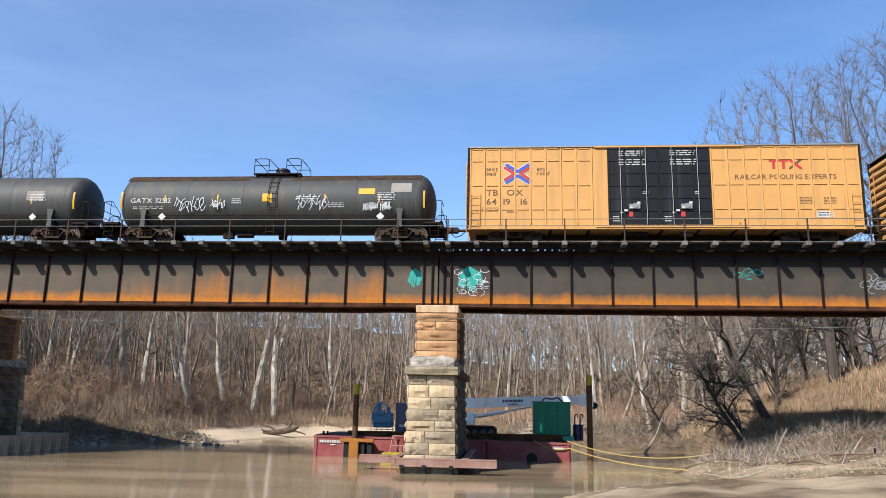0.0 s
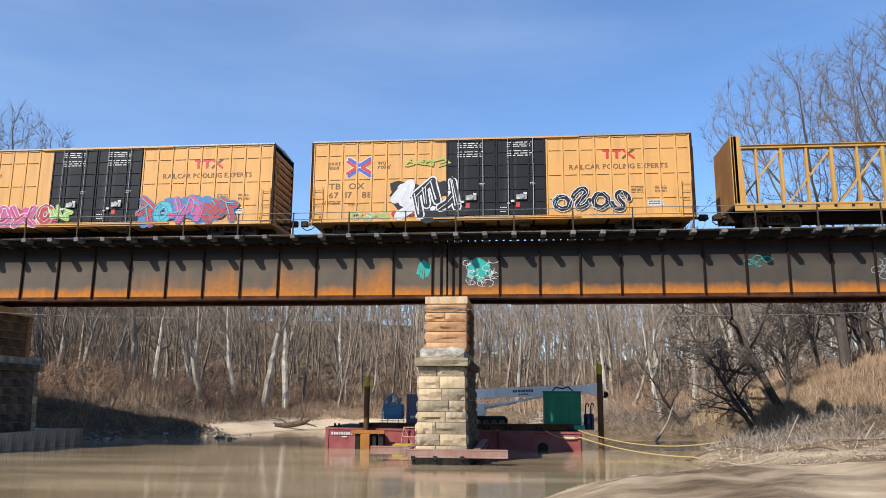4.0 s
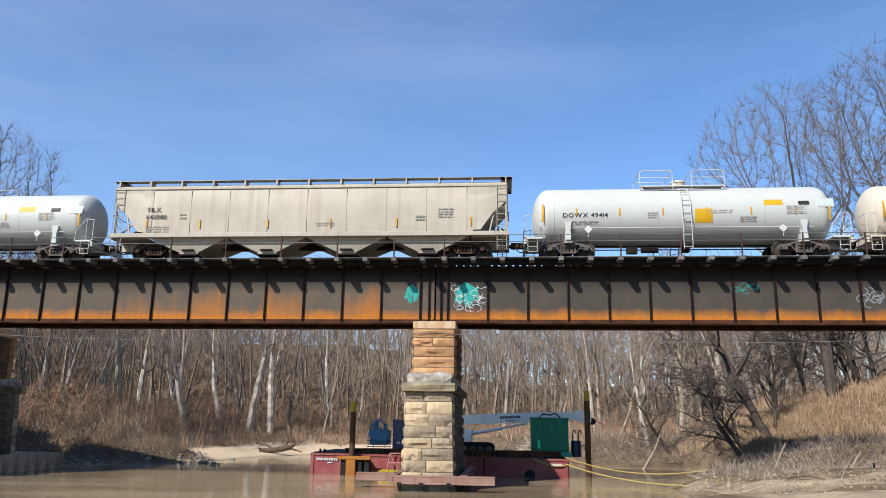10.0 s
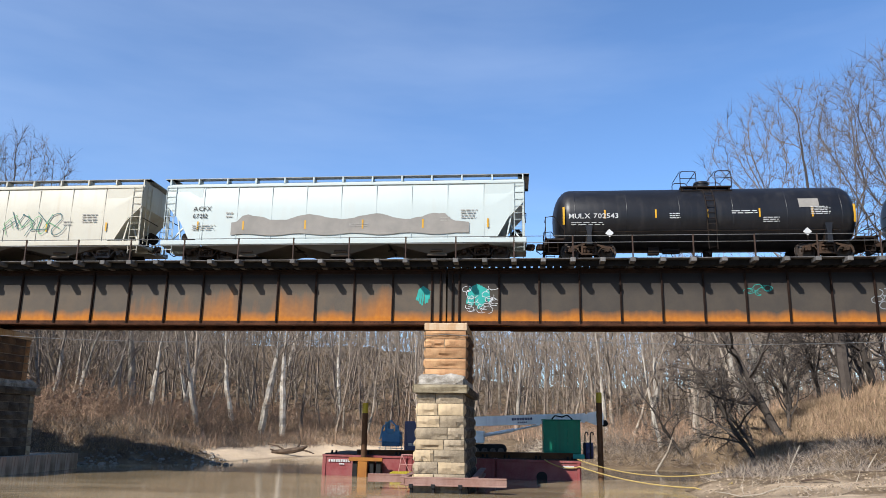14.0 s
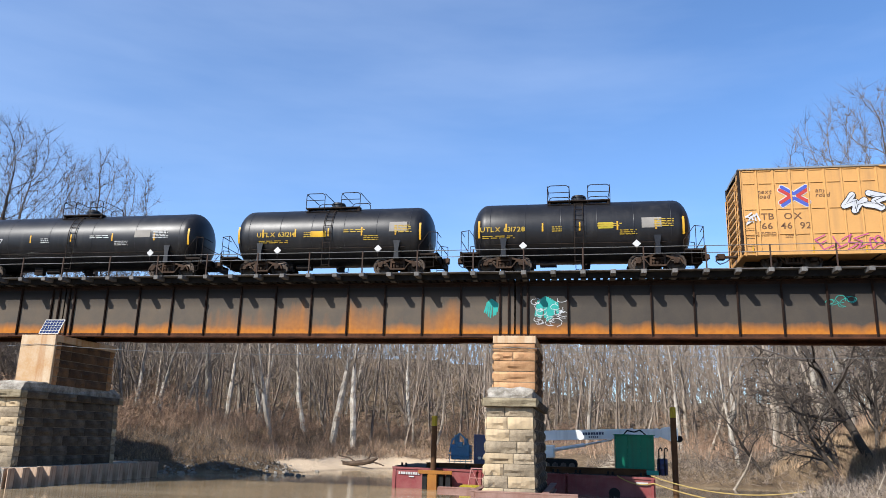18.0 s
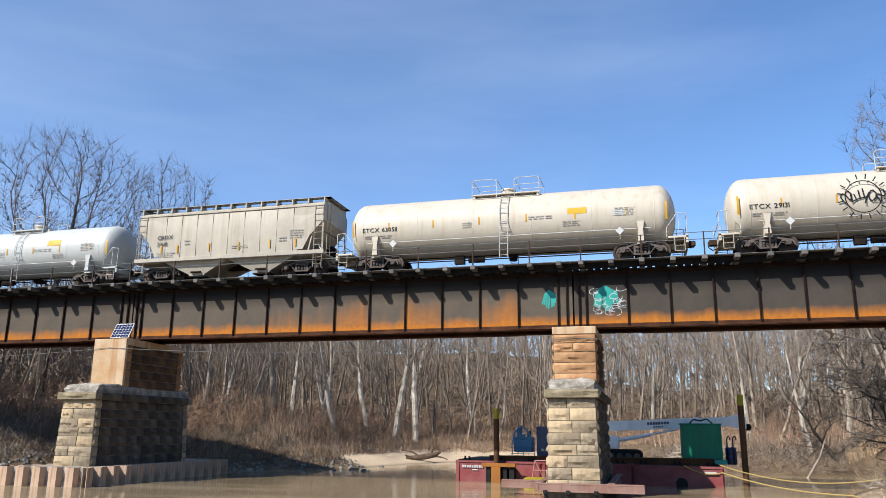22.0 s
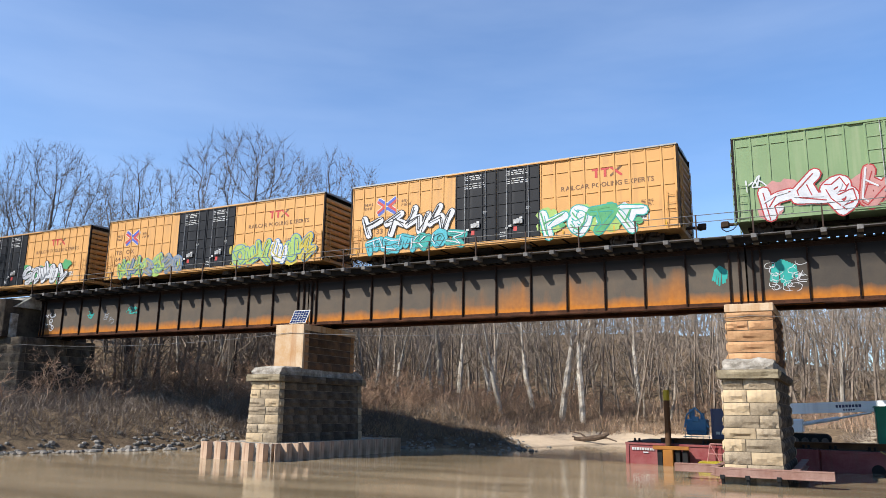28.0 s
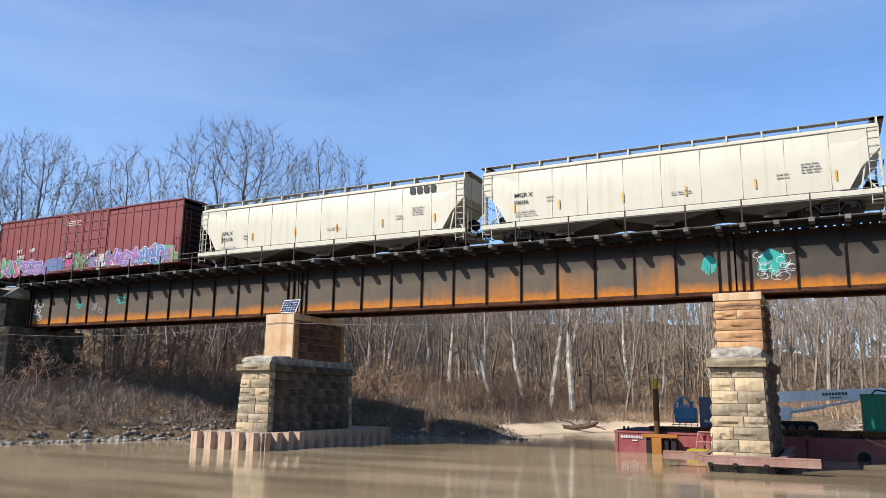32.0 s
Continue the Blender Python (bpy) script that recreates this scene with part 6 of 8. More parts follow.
# ---- centre-beam flat car ----
def centerbeam_car(L, top, label, gap):
    car = thing("flat_car", label, "flat car", "train cars")
    h = L / 2
    b = Build()
    b.cbox(-h, h, -HALF + .05, HALF - .05, .95, 1.12, .02)
    b.cbox(-h, h, -.35, .35, .5, .95, .02)
    part("deck", b, M_frame, car)
    b = Build()
    for s in (-1, 1):
        b.cbox(-h, h, s * HALF - .06, s * HALF + .02, .78, 1.14, .015)
    part("side_sill", b, M_yellow2, car)
    for e in (-1, 1):
        b = Build()
        x0, x1 = sorted((e * h, e * (h - .12)))
        b.cbox(x0, x1, -HALF, HALF, 1.1, top, .02)
        bk = part("bulkhead", b, M_bulkhead, car, "rust-brown outer sheet")
        for y in (-HALF, -.8, 0, .8, HALF - .14):
            b = Build()
            b.cbox(min(e * (h - .12), e * (h - .26)), max(e * (h - .12), e * (h - .26)), y, y + .14, 1.12, top, .01)
            part("bulkhead_post", b, M_yellow2, bk)
        # side wings of the bulkhead with strapping holes
        for s in (-1, 1):
            b = Build()
            b.prism([(e * (h + .01), 1.12), (e * (h - .55), 1.12), (e * (h - .42), top), (e * (h + .01), top)], "y", s * HALF - .04 * (s > 0), s * HALF + .04 * (s < 0))
            part("bulkhead_wing", b, M_yellow2, bk)
    b = Build()
    b.cbox(-h + .1, h - .1, -.16, .16, top - .16, top, .02)
    b.cbox(-h + .1, h - .1, -.22, .22, top - .02, top + .02, .01)
    part("top_chord", b, M_yellow2, car)
    n = 18
    for i in range(1, n):
        x = -h + .4 + i * (L - .8) / n
        b = Build()
        wide = .075 if i % 2 == 0 else .05
        b.cbox(x - wide, x + wide, -.13, .13, 1.12, top - .14, .01)
        part("upright", b, M_yellow2, car)
        if i % 2 == 0:
            nx = x + (L - .8) / n * 2 * (1 if i >= n / 2 else -1)
            b = Build()
            b.tube((x, 0, top - .2), (nx, 0, 1.25), .06, n=4)
            part("brace", b, M_yellow2, car)
            if i in (n // 2 - 1, n // 2):
                # the middle bays are crossed
                b = Build()
                b.tube((x, 0.02, top - .2), (2 * x - nx, 0.02, 1.25), .06, n=4)
                part("brace", b, M_yellow2, car)
    b = Build()
    for k in range(28):
        x = -h + .6 + k * (L - 1.2) / 27
        for s in (-1, 1):
            b.cbox(x - .07, x + .07, s * (HALF + .02) - .05, s * (HALF + .02) + .05, .90, 1.05, .01)
    part("strap_winch", b, M_frame, car)
    running_gear(car, h + gap, h - 1.9)
    return car

# ---- the consist, in the order in which it passes; a car's two numbers are its ends, in metres along the train ----
BOX = boxcar_template(18.2, 4.72, M_yellow, M_doorblack, 8)
BOX_GREEN = boxcar_template(15.5, 4.55, M_green_car, M_green_car, 6, False)
BOX_RED = boxcar_template(18.3, 4.80, M_red_car, M_red_car, 8, False)
TRAIN = []


def put(car, a, b):
    TRAIN.append((car, (a + b) / 2))
    return car


YB = -HALF - 0.006      # plane of what is sprayed on box cars, just proud of the posts
SIGNS = lambda x, z, m=M_orange_sign: [(x, z, 1.0, .3, m)]


def t_black(L, R, label, txt, dome=0.0, r=1.52, old=False, seed=1, lm=None, extra=(), grey=False, lx=-.35, size=.42, band=False, plat=2.4):
    ln = R - L
    zc = 3.76 - 1.048 * r
    st = reflectors(ln, zc) + list(extra)
    m = M_black_old if old else M_black
    c = tank_car(ln, r, label, m, .35, dome, (txt, ln * lx, zc - .22, size * .9), grey, False, lm, st, plat, zc, seed, band)
    return put(c, L, R)


def t_white(L, R, label, txt, dome=0.0, r=1.46, seed=1, m=None, extra=(), top=3.76, lx=-.40, size=.38, plat=4.0):
    ln = R - L
    zc = top - 1.048 * r
    st = reflectors(ln, zc, 6, .38) + list(extra)
    c = tank_car(ln, r, label, m or M_white, .35, dome, (txt, ln * lx, zc - .30, size * .9), True, True, None, st, plat, zc, seed)
    return put(c, L, R)


W_ = M_letter_w
t_black(-37.7, -21.34, "weathered black tank car with white print and yellow reflectors", "GATX 32517", old=True, seed=3, extra=[(5.2, 2.1, .9, .5, M_patch)])
c = t_black(-19.76, -3.57, "weathered black tank car with white tags along its foot", "GATX 32512", .1, old=True, seed=4, extra=[(4.4, 2.35, .8, .3, M_orange_sign), (-.4, 2.0, .45, .4, M_orange_sign), (6.0, 2.45, 1.0, .5, M_patch)], lx=-.44)
part("top_stain", (lambda b: (b.sheet([[(xx, -1.528 * math.cos(a), 3.76 - 1.048 * 1.52 + 1.528 * math.sin(a)) for a in (.72, .85, 1.0, 1.2)] for xx in (-7.6, -1.2)]), b.sheet([[(xx, -1.528 * math.cos(a), 3.76 - 1.048 * 1.52 + 1.528 * math.sin(a)) for a in (.72, .85, 1.0, 1.2)] for xx in (.9, 7.4)]), b)[-1])(Build()), M_truck, c, "band of brown rust along the top")
for i, (x0, x1, z0, z1) in enumerate(((-4.8, -3.3, 1.45, 2.25), (-3.0, -2.3, 1.6, 2.1), (1.3, 2.9, 1.55, 2.35), (4.6, 5.4, 1.5, 1.95), (5.5, 6.0, 1.5, 2.0))):
    scrawl(c, x0, x1, z0, z1, "white", -1.56, 60 + i, 6, .028)


def yellow_box(L, number, label, seed):
    c = boxcar(BOX, label, .95)
    yellow_livery(c, BOX, number, seed)
    return put(c, L, L + 18.2)


yellow_box(-1.86, ("TBOX", "641916"), "clean yellow box car with black double plug doors", 100)
c = yellow_box(18.2, ("TBOX", "638117"), "yellow box car with white, purple and blue graffiti", 200)
sprayed(c, -6.0, -1.8, .66, 2.35, "black", "white", 4, YB, 11, .40, "white", backing="white")
sprayed(c, 2.4, 6.9, .65, 1.5, ["white", "cyan", "pink"], "purple", 6, YB, 12, .4, backing="white")
sprayed(c, 2.4, 6.4, 1.35, 2.5, "purple", "purple", 5, YB, 13, .42, "pink", backing="purple")
sprayed(c, .2, 2.2, .8, 1.6, "cyan", "blue", 2, YB - .03, 14)
c = yellow_box(38.38, ("TBOX", "643948"), "yellow box car with pink and blue graffiti", 300)
sprayed(c, -6.9, -2.2, .62, 1.75, ["pink", "salmon"], "white", 6, YB, 21, .42, "red", backing="pink")
sprayed(c, 2.35, 7.3, .62, 2.0, ["red", "pink"], "blue", 6, YB, 22, .38, "cyan", backing="blue")
sprayed(c, -2.4, -1.2, .9, 1.6, "lime", "lime", 2, YB - .03, 23)
c = yellow_box(58.6, ("TBOX", "671788"), "yellow box car with a red, black and white graffiti figure", 400)
sprayed(c, -5.0, -1.9, .6, 2.6, ["red", "black"], "white", 3, YB, 31, .30, "white", backing="black")
sprayed(c, 2.6, 6.2, .9, 2.0, "black", "white", 4, YB, 32, .22, "cyan")
sprayed(c, -7.2, -5.2, .62, 1.1, "lime", "salmon", 3, YB, 33)
scrawl(c, -4.6, -2.4, 3.3, 3.7, "lime", YB, 34, 3, .06)
put(centerbeam_car(22.0, 4.42, "empty yellow centre-beam flat car with an open truss", .6), 78.65, 100.65)
DOW = lambda ln: [(ln * .26, 2.45, .85, .28, M_orange_sign), (ln * .37, 2.45, .5, .2, M_letter), (ln * .43, 2.35, .75, .42, M_hopper_b)]
t_white(102.5, 117.6, "clean white tank car with orange placard and roof railings", "DOWX 49446", -.2, seed=5, extra=DOW(15.1))
t_white(118.9, 133.6, "dusty cream tank car", "SHPX 215278", -.3, 1.45, 6, M_cream, [(1.0, 1.9, .8, .3, M_orange_sign)], 3.81)
t_white(135.2, 150.5, "white tank car with a yellow placard by the ladder", "DOWX 49447", .1, seed=7, extra=DOW(15.3) + [(.5, 1.65, .8, .65, M_orange_sign)])
hop = put(hopper_car(19.6, 3.80, "grimy pale grey four-bay covered hopper car", M_hopper, .55, 4, ("TILX", "642080", -8.1, 2.35), 3), 151.9, 171.6)
t_white(172.8, 187.0, "white tank car with a yellow placard by the ladder", "DOWX 49414", .1, seed=8, extra=DOW(14.2) + [(.5, 1.65, .8, .65, M_orange_sign)])
t_white(188.5, 201.9, "white tank car with brown grime on top of its shell", "UTLX 647071", .2, 1.42, 9, M_cream, [(1.1, 2.1, .8, .25, M_orange_sign), (5.0, 2.2, .6, .55, W_)], lx=-.38, plat=2.6)
c = put(hopper_car(18.0, 4.05, "cream covered hopper car with green outline graffiti", M_hopper_w, .5, 3, ("ROIX", "57671", -7.8, 2.15), 4, floor=.96), 203.1, 221.1)
for i, (x0, x1, z0, z1, n, col, w) in enumerate(((-6.1, -2.2, 1.25, 2.35, 6, "darkteal", .030), (-6.05, -2.3, 1.3, 2.2, 5, "green", .026), (-2.0, -.9, 1.45, 2.1, 3, "green", .028), (1.6, 5.0, 1.2, 2.55, 4, "darkteal", .040), (1.8, 4.8, 1.3, 2.4, 4, "green", .026), (.6, 1.5, 1.4, 2.0, 2, "darkteal", .026))):
    scrawl(c, x0, x1, z0, z1, col, -HALF - .05, 80 + i, n, w)
c = put(hopper_car(17.9, 4.02, "pale blue-grey covered hopper car with a band of grey overpaint", M_hopper_b, .5, 3, ("ACFX", "67212", -7.5, 2.5), 5, floor=.96), 222.4, 240.3)
b = Build()
rng = random.Random(9)
edge = [(-5.5 + .28 * i, 2.12 + .14 * math.sin(i * .55) + rng.uniform(-.035, .035) - (.25 if i < 2 or i > 38 else 0)) for i in range(41)]
b.sheet([[(x, 0, 1.24 + .05 * math.sin(x * 2.3)), (x, 0, z)] for x, z in edge])
b.sheet([[(x, 0, 1.26), (x, 0, 1.86 - .12 * (x - 5.7))] for x in (5.7, 6.0, 6.3)])
part("overpaint", b, M_patch, c, "grey paint rolled over old graffiti", at=pose(0, -HALF - .034, 0))
t_black(241.7, 255.9, "glossy black tank car", "MULX 702543", .2, 1.55, seed=11, lx=-.45, extra=[(4.2, 2.35, .9, .45, M_patch)])
t_black(257.5, 272.1, "black tank car with a white bag on its fittings", "PGTX 400093", .1, 1.52, seed=12, lx=-.42, extra=[(3.3, 1.9, .7, .3, M_safety), (5.5, 2.0, 1.0, .45, M_patch)], grey=False)
t_black(273.75, 288.5, "dull black tank car on rusty trucks", "GATX 69597", .1, 1.52, seed=13, lx=-.43, extra=[(3.8, 2.1, .9, .4, M_patch)])
t_black(290.4, 300.9, "short black tank car with yellow lettering", "UTLX 631214", 0, 1.52, seed=14, lm=M_letter_y, lx=-.36, extra=[(-.9, 1.9, .8, .3, M_orange_sign), (3.2, 2.1, .9, .5, M_patch)], plat=2.9)
t_black(302.9, 313.4, "short black tank car with straps round its middle and yellow lettering", "UTLX 631728", 0, 1.52, seed=15, lm=M_letter_y, lx=-.45, extra=[(.9, 2.0, .7, .3, M_safety), (2.9, 2.0, .9, .5, M_patch)], plat=3.0, band=True)
c = yellow_box(315.5, ("TBOX", "664692"), "yellow box car with white, pink and green tags", 500)
sprayed(c, -4.7, -3.0, 2.5, 3.4, "white", "black", 2, YB, 51, .3)
scrawl(c, -6.0, -2.8, .75, 1.5, "pink", YB, 52, 6, .05)
sprayed(c, 3.0, 5.6, 1.75, 2.9, "grey", "darkteal", 2, YB, 53, .12, "green")
scrawl(c, -8.9, -8.4, 2.0, 2.6, "white", YB, 54, 2, .07)
t_white(335.5, 348.3, "white tank car on a dusty frame", "GATX 216247", -.1, 1.46, 16, extra=[(1.9, 2.4, .9, .35, M_orange_sign), (4.0, 2.3, .6, .4, W_)], lx=-.42, plat=2.2)
put(hopper_car(11.1, 3.92, "short pale grey two-bay covered hopper car", M_hopper, .6, 2, ("CRDX", "21661", -4.3, 2.3), 6, 1.5), 350.0, 361.1)
t_white(362.3, 378.7, "long cream tank car", "ETCX 630511", .1, 1.55, 17, M_cream, [(3.2, 2.3, .9, .3, M_orange_sign), (5.3, 2.1, .6, .3, W_)], 3.92, lx=-.44, plat=3.4)
c = t_white(380.9, 396.7, "long cream tank car with a black sunburst tag", "ETCX 29131", .1, 1.53, 18, M_cream, [(4.6, 2.4, .9, .35, M_orange_sign), (6.2, 2.6, .9, .4, M_hopper_b)], 3.9, lx=-.44, plat=3.2)
scrawl(c, -3.15, -1.45, 1.95, 2.6, "black", -1.56, 91, 5, .055)
b = Build()
ribbon(b, [(-2.3 + .72 * math.cos(k * math.pi / 12), 2.25 + .72 * math.sin(k * math.pi / 12)) for k in range(25)], .045)
for k in range(16):
    q = k * math.pi / 8 + .2
    ribbon(b, [(-2.3 + .82 * math.cos(q), 2.25 + .82 * math.sin(q)), (-2.3 + 1.02 * math.cos(q), 2.25 + 1.02 * math.sin(q))], .05)
tagged(part("graffiti_tag", b, SPRAY["black"], c, "black sprayed sunburst ring", at=pose(0, -1.555, 0)), kind="stuff")
t_black(398.1, 414.2, "long glossy black tank car with straps round its middle", "TILX 250664", .1, 1.52, seed=19, lx=-.46, extra=[(5.9, 2.2, 1.0, .5, M_patch)], band=True)
c = yellow_box(416.0, ("TBOX", "667111"), "yellow box car with blue and white graffiti at its foot", 600)
sprayed(c, -6.7, -1.9, .65, 2.1, ["cyan", "blue"], "white", 6, YB, 61, .38, "cyan", backing="lime")
sprayed(c, 2.4, 7.0, .7, 2.2, "white", "black", 5, YB, 62, .36, "grey", backing="green")
c = yellow_box(436.2, ("TBOX", "642270"), "yellow box car with pale green and blue graffiti", 700)
sprayed(c, -7.9, -1.9, .62, 1.8, ["lime", "grey"], "blue", 7, YB, 71, .36, "yellow", backing="lime")
sprayed(c, 2.4, 8.6, .62, 2.2, ["lime", "white"], "blue", 6, YB, 72, .36, "yellow", backing="yellow")
c = yellow_box(456.4, ("TBOX", "643302"), "yellow box car with black, white and teal graffiti", 800)
sprayed(c, -8.3, -2.6, 1.6, 3.1, "white", "black", 4, YB, 81, .26, "black")
sprayed(c, -7.9, -1.9, .62, 1.6, ["teal", "cyan"], "darkteal", 6, YB, 82, .36, backing="teal")
sprayed(c, 2.5, 7.4, .7, 2.3, "white", "teal", 4, YB, 83, .34, "green", backing="lime")
c = put(boxcar(BOX_GREEN, "faded green box car with pink graffiti and a pale emblem", .9), 477.1, 492.6)
sprayed(c, -6.6, -.5, .66, 2.3, ["salmon", "white"], "red", 5, YB, 91, .36, "white", backing="salmon")
sprayed(c, 2.0, 7.0, .66, 2.1, ["purple", "pink"], "grey", 5, YB, 92, .36, "pink", backing="purple")
scrawl(c, -7.3, -6.5, 1.9, 2.6, "white", YB, 93, 3, .06)
b = Build()
ribbon(b, [(3.6 + 1.15 * math.cos(i * math.pi / 14), 2.85 + 1.15 * math.sin(i * math.pi / 14)) for i in range(29)], .18)
ribbon(b, [(3.6, 2.0), (3.6, 3.7)], .16)
for z in (2.3, 2.7, 3.1):
    ribbon(b, [(3.05, z + .35), (3.6, z), (4.15, z + .35)], .13)
part("emblem", b, M_emblem, c, "pale round tree emblem", at=pose(0, YB + .004, 0))
c = put(boxcar(BOX_RED, "oxide red box car with purple and green graffiti along its foot", .95), 494.6, 512.9)
letters(c, "MT", -7.0, 2.25, .42, M_letter_w, YB, 1.1, .006)
letters(c, "NR", -5.6, 2.25, .42, M_letter_w, YB, 1.1, .006)
letters(c, "25145", -7.0, 1.85, .36, M_letter_w, YB, 1.1, .006)
for i, (a, fi, li) in enumerate(((-8.9, "green", "white"), (-6.5, "purple", "white"), (-4.1, "blue", "grey"), (-1.7, "green", "black"), (.7, "white", "green"), (3.1, "purple", "white"), (5.5, "blue", "white"), (7.2, "green", "salmon"))):
    sprayed(c, a, min(a + 2.4, 8.9), .64, 1.75 + .25 * (i % 3 == 0), [fi, "purple"], li, 3, YB, 110 + i, .36, "pink", backing=fi)
print_block(c, -2.0, 3.8, 1.6, .4, 3, M_letter_w, YB, 5)
c = put(hopper_car(18.3, 3.88, "cream covered hopper car with a bold owner's mark at its end", M_hopper_w, .5, 3, ("GPLX", "75578", -7.4, 1.95), 7, floor=.96), 514.6, 532.9)
part("emblem", bars([(5.9 + k * .42, 6.2 + k * .42, 3.15, 3.55) for k in range(4)], M_letter), M_letter, c, "owner's mark in dark bars", at=pose(0, -HALF - .05, 0))
c = put(hopper_car(18.1, 3.95, "cream covered hopper car with a grimy foot", M_hopper_w, .5, 3, ("MGRX", "10606", -7.3, 2.3), 8, floor=.96), 534.0, 552.1)



girder_tags()
# ---- work barge moored behind the pier ----
BY = 44.0                      # its near side, before the whole group is drawn in
DRAWN = Matrix.Translation((0, 0, 2.6)) @ Matrix.Diagonal((0.953, 0.953, 0.953, 1)) @ Matrix.Translation((0, 0, -2.6))   # sets barge and gear close behind the pier


def drawn(ob):
    ob.matrix_basis = DRAWN @ ob.matrix_basis
    return ob


def barge():
    bg = thing("work_barge", "red sectional steel work barge, paint scuffed and waterline stained", "barge", at=pose(0, BY, 0, 0, 0.55))
    for i, (x0, x1) in enumerate(((-10.98, -6.1), (-6.08, -1.2), (-1.18, 3.5))):
        b = Build()
        b.cbox(x0, x1, 0, 6.0, -0.5, 0.92, 0.05)
        s = part("pontoon", b, M_bargered, bg)
        b = Build()
        for x in (x0 + .15, x1 - .15):
            b.cbox(x - .07, x + .07, -.05, 0.0, -.3, .9, .01)
        b.cbox(x0, x1, -.06, 0.0, .80, .92, .01)
        part("fender", b, M_bargered, s)
        b = Build()
        b.cbox(x0 + .1, x1 - .1, .1, 5.9, .921, .96, .01)
        part("deck_plate", b, M_bargedeck, s)
        b = Build()
        for x in (x0 + .6, (x0 + x1) / 2, x1 - .6):
            b.tube((x - .12, .3, .94), (x - .12, .3, 1.14), .06, n=8)
            b.tube((x + .12, .3, .94), (x + .12, .3, 1.14), .06, n=8)
            b.box(x - .28, x + .28, .22, .38, .94, .98)
        part("bollard", b, M_dark, s)
    part("draft_print", bars([(-10.6 + k * .14, -10.5 + k * .14, .52, .66) for k in range(9)] + [(-10.0, -9.7, .38, .44)], M_letter_w), M_letter_w, bg, at=pose(0, -.066, 0))
    part("draft_print", bars([(-4.6, -4.35, .62, .8), (-4.25, -4.1, .62, .8), (-3.95, -3.6, .62, .8), (-3.0, -2.7, .62, .8), (-2.6, -2.3, .62, .8)], M_letter_w), M_letter_w, bg, at=pose(0, -.066, 0))
    part("draft_print", bars([(2.5, 3.1, .5, .66)], M_letter_w), M_letter_w, bg, at=pose(0, -.066, 0))
    b = Build()
    b.tube((1.35, -.008, .02), (1.35, .02, .02), .30, n=20)
    part("hull_port", b, M_dark, bg)
    return bg


drawn(barge())


def spud(x, y, top, name_label):
    p = thing("spud_pile", name_label, "mooring pile", "mooring piles", at=pose(x, y, 0))
    b = Build()
    b.tube((0, 0, -1.5), (0, 0, top - .55), .16, n=14)
    part("pipe", b, M_pile, p, smooth=True)
    b = Build()
    b.tube((0, 0, top - .55), (0, 0, top), .165, n=14)
    b.tube((0, 0, top), (0, 0, top + .02), .13, n=14)
    part("painted_top", b, M_safety, p, "yellow painted top", smooth=True)
    return p


drawn(spud(-8.52, 43.55, 3.86, "rusted pipe pile with a yellow top beside the barge"))
drawn(spud(4.62, 44.6, 4.62, "taller rusted pipe pile with a yellow top beside the barge"))


def spud_guide():
    g = thing("spud_guide", "orange steel pile guide frame on the barge edge", "pile guide", at=pose(-8.5, 43.5, 0))
    b = Build()
    b.cbox(-.8, 1.1, -.30, -.12, .70, .90, .02)
    part("cross_beam", b, M_orange, g)
    b = Build()
    b.cbox(-.27, .27, -.34, -.14, -.3, .69, .03)
    part("guide_sleeve", b, M_orange, g)
    # black boxes paint in the shade of the recesses beside the sleeve
    for x in (-.6, .32, .72):
        b = Build()
        b.cbox(x, x + .28, -.14, .42, -.2, .69, .02)
        part("recess_plate", b, M_dark, g)
    return g


drawn(spud_guide())


def container():
    c = thing("generator_container", "dark green steel equipment box on the barge deck", "container", at=pose(0, 45.2, .97))
    b = Build()
    b.cbox(1.5, 3.6, 0, 1.9, .28, 2.1, .02)
    part("body", b, M_genset, c)
    for x in (1.54, 2.2, 2.9, 3.5):
        b = Build()
        b.cbox(x - .035, x + .035, -.03, 0, .3, 2.08, .008)
        part("rib", b, M_genset, c)
    b = Build()
    b.cbox(1.5, 3.6, .2, .5, 0, .28, .02)
    b.cbox(1.5, 3.6, 1.4, 1.7, 0, .28, .02)
    part("skid", b, M_dark, c)
    b = Build()
    b.cbox(1.44, 3.66, -.05, 1.95, 2.1, 2.16, .015)
    part("roof", b, M_genset, c)
    b = Build()
    b.path([(2.0, .5, 2.16), (2.2, .5, 2.38), (2.6, .5, 2.30), (2.9, .5, 2.42), (3.2, .5, 2.16)], .04)
    part("hose", b, M_dark, c)
    b = Build()
    b.cbox(2.75, 3.75, -.5, -.06, .02, .26, .02)
    part("toolbox", b, SPRAY["teal"], c, "bright teal box at its foot")
    return c


drawn(container())


def tank_drum():
    d = thing("fuel_drum", "round blue plastic drum behind the green box", "drum", at=pose(4.05, 45.6, .97))
    b = Build()
    n = 16
    ring = lambda r, z: [(r * math.cos(2 * math.pi * i / n), r * math.sin(2 * math.pi * i / n), z) for i in range(n)]
    b.loft([ring(.26, 0), ring(.29, .05), ring(.29, .3), ring(.305, .33), ring(.29, .36), ring(.29, .6), ring(.305, .63), ring(.29, .66), ring(.29, .85), ring(.25, .9)])
    part("shell", b, M_blue, d, smooth=True)
    b = Build()
    b.tube((.1, .1, .9), (.1, .1, .94), .05, n=8)
    part("bung", b, M_dark, d)
    return d


drawn(tank_drum())


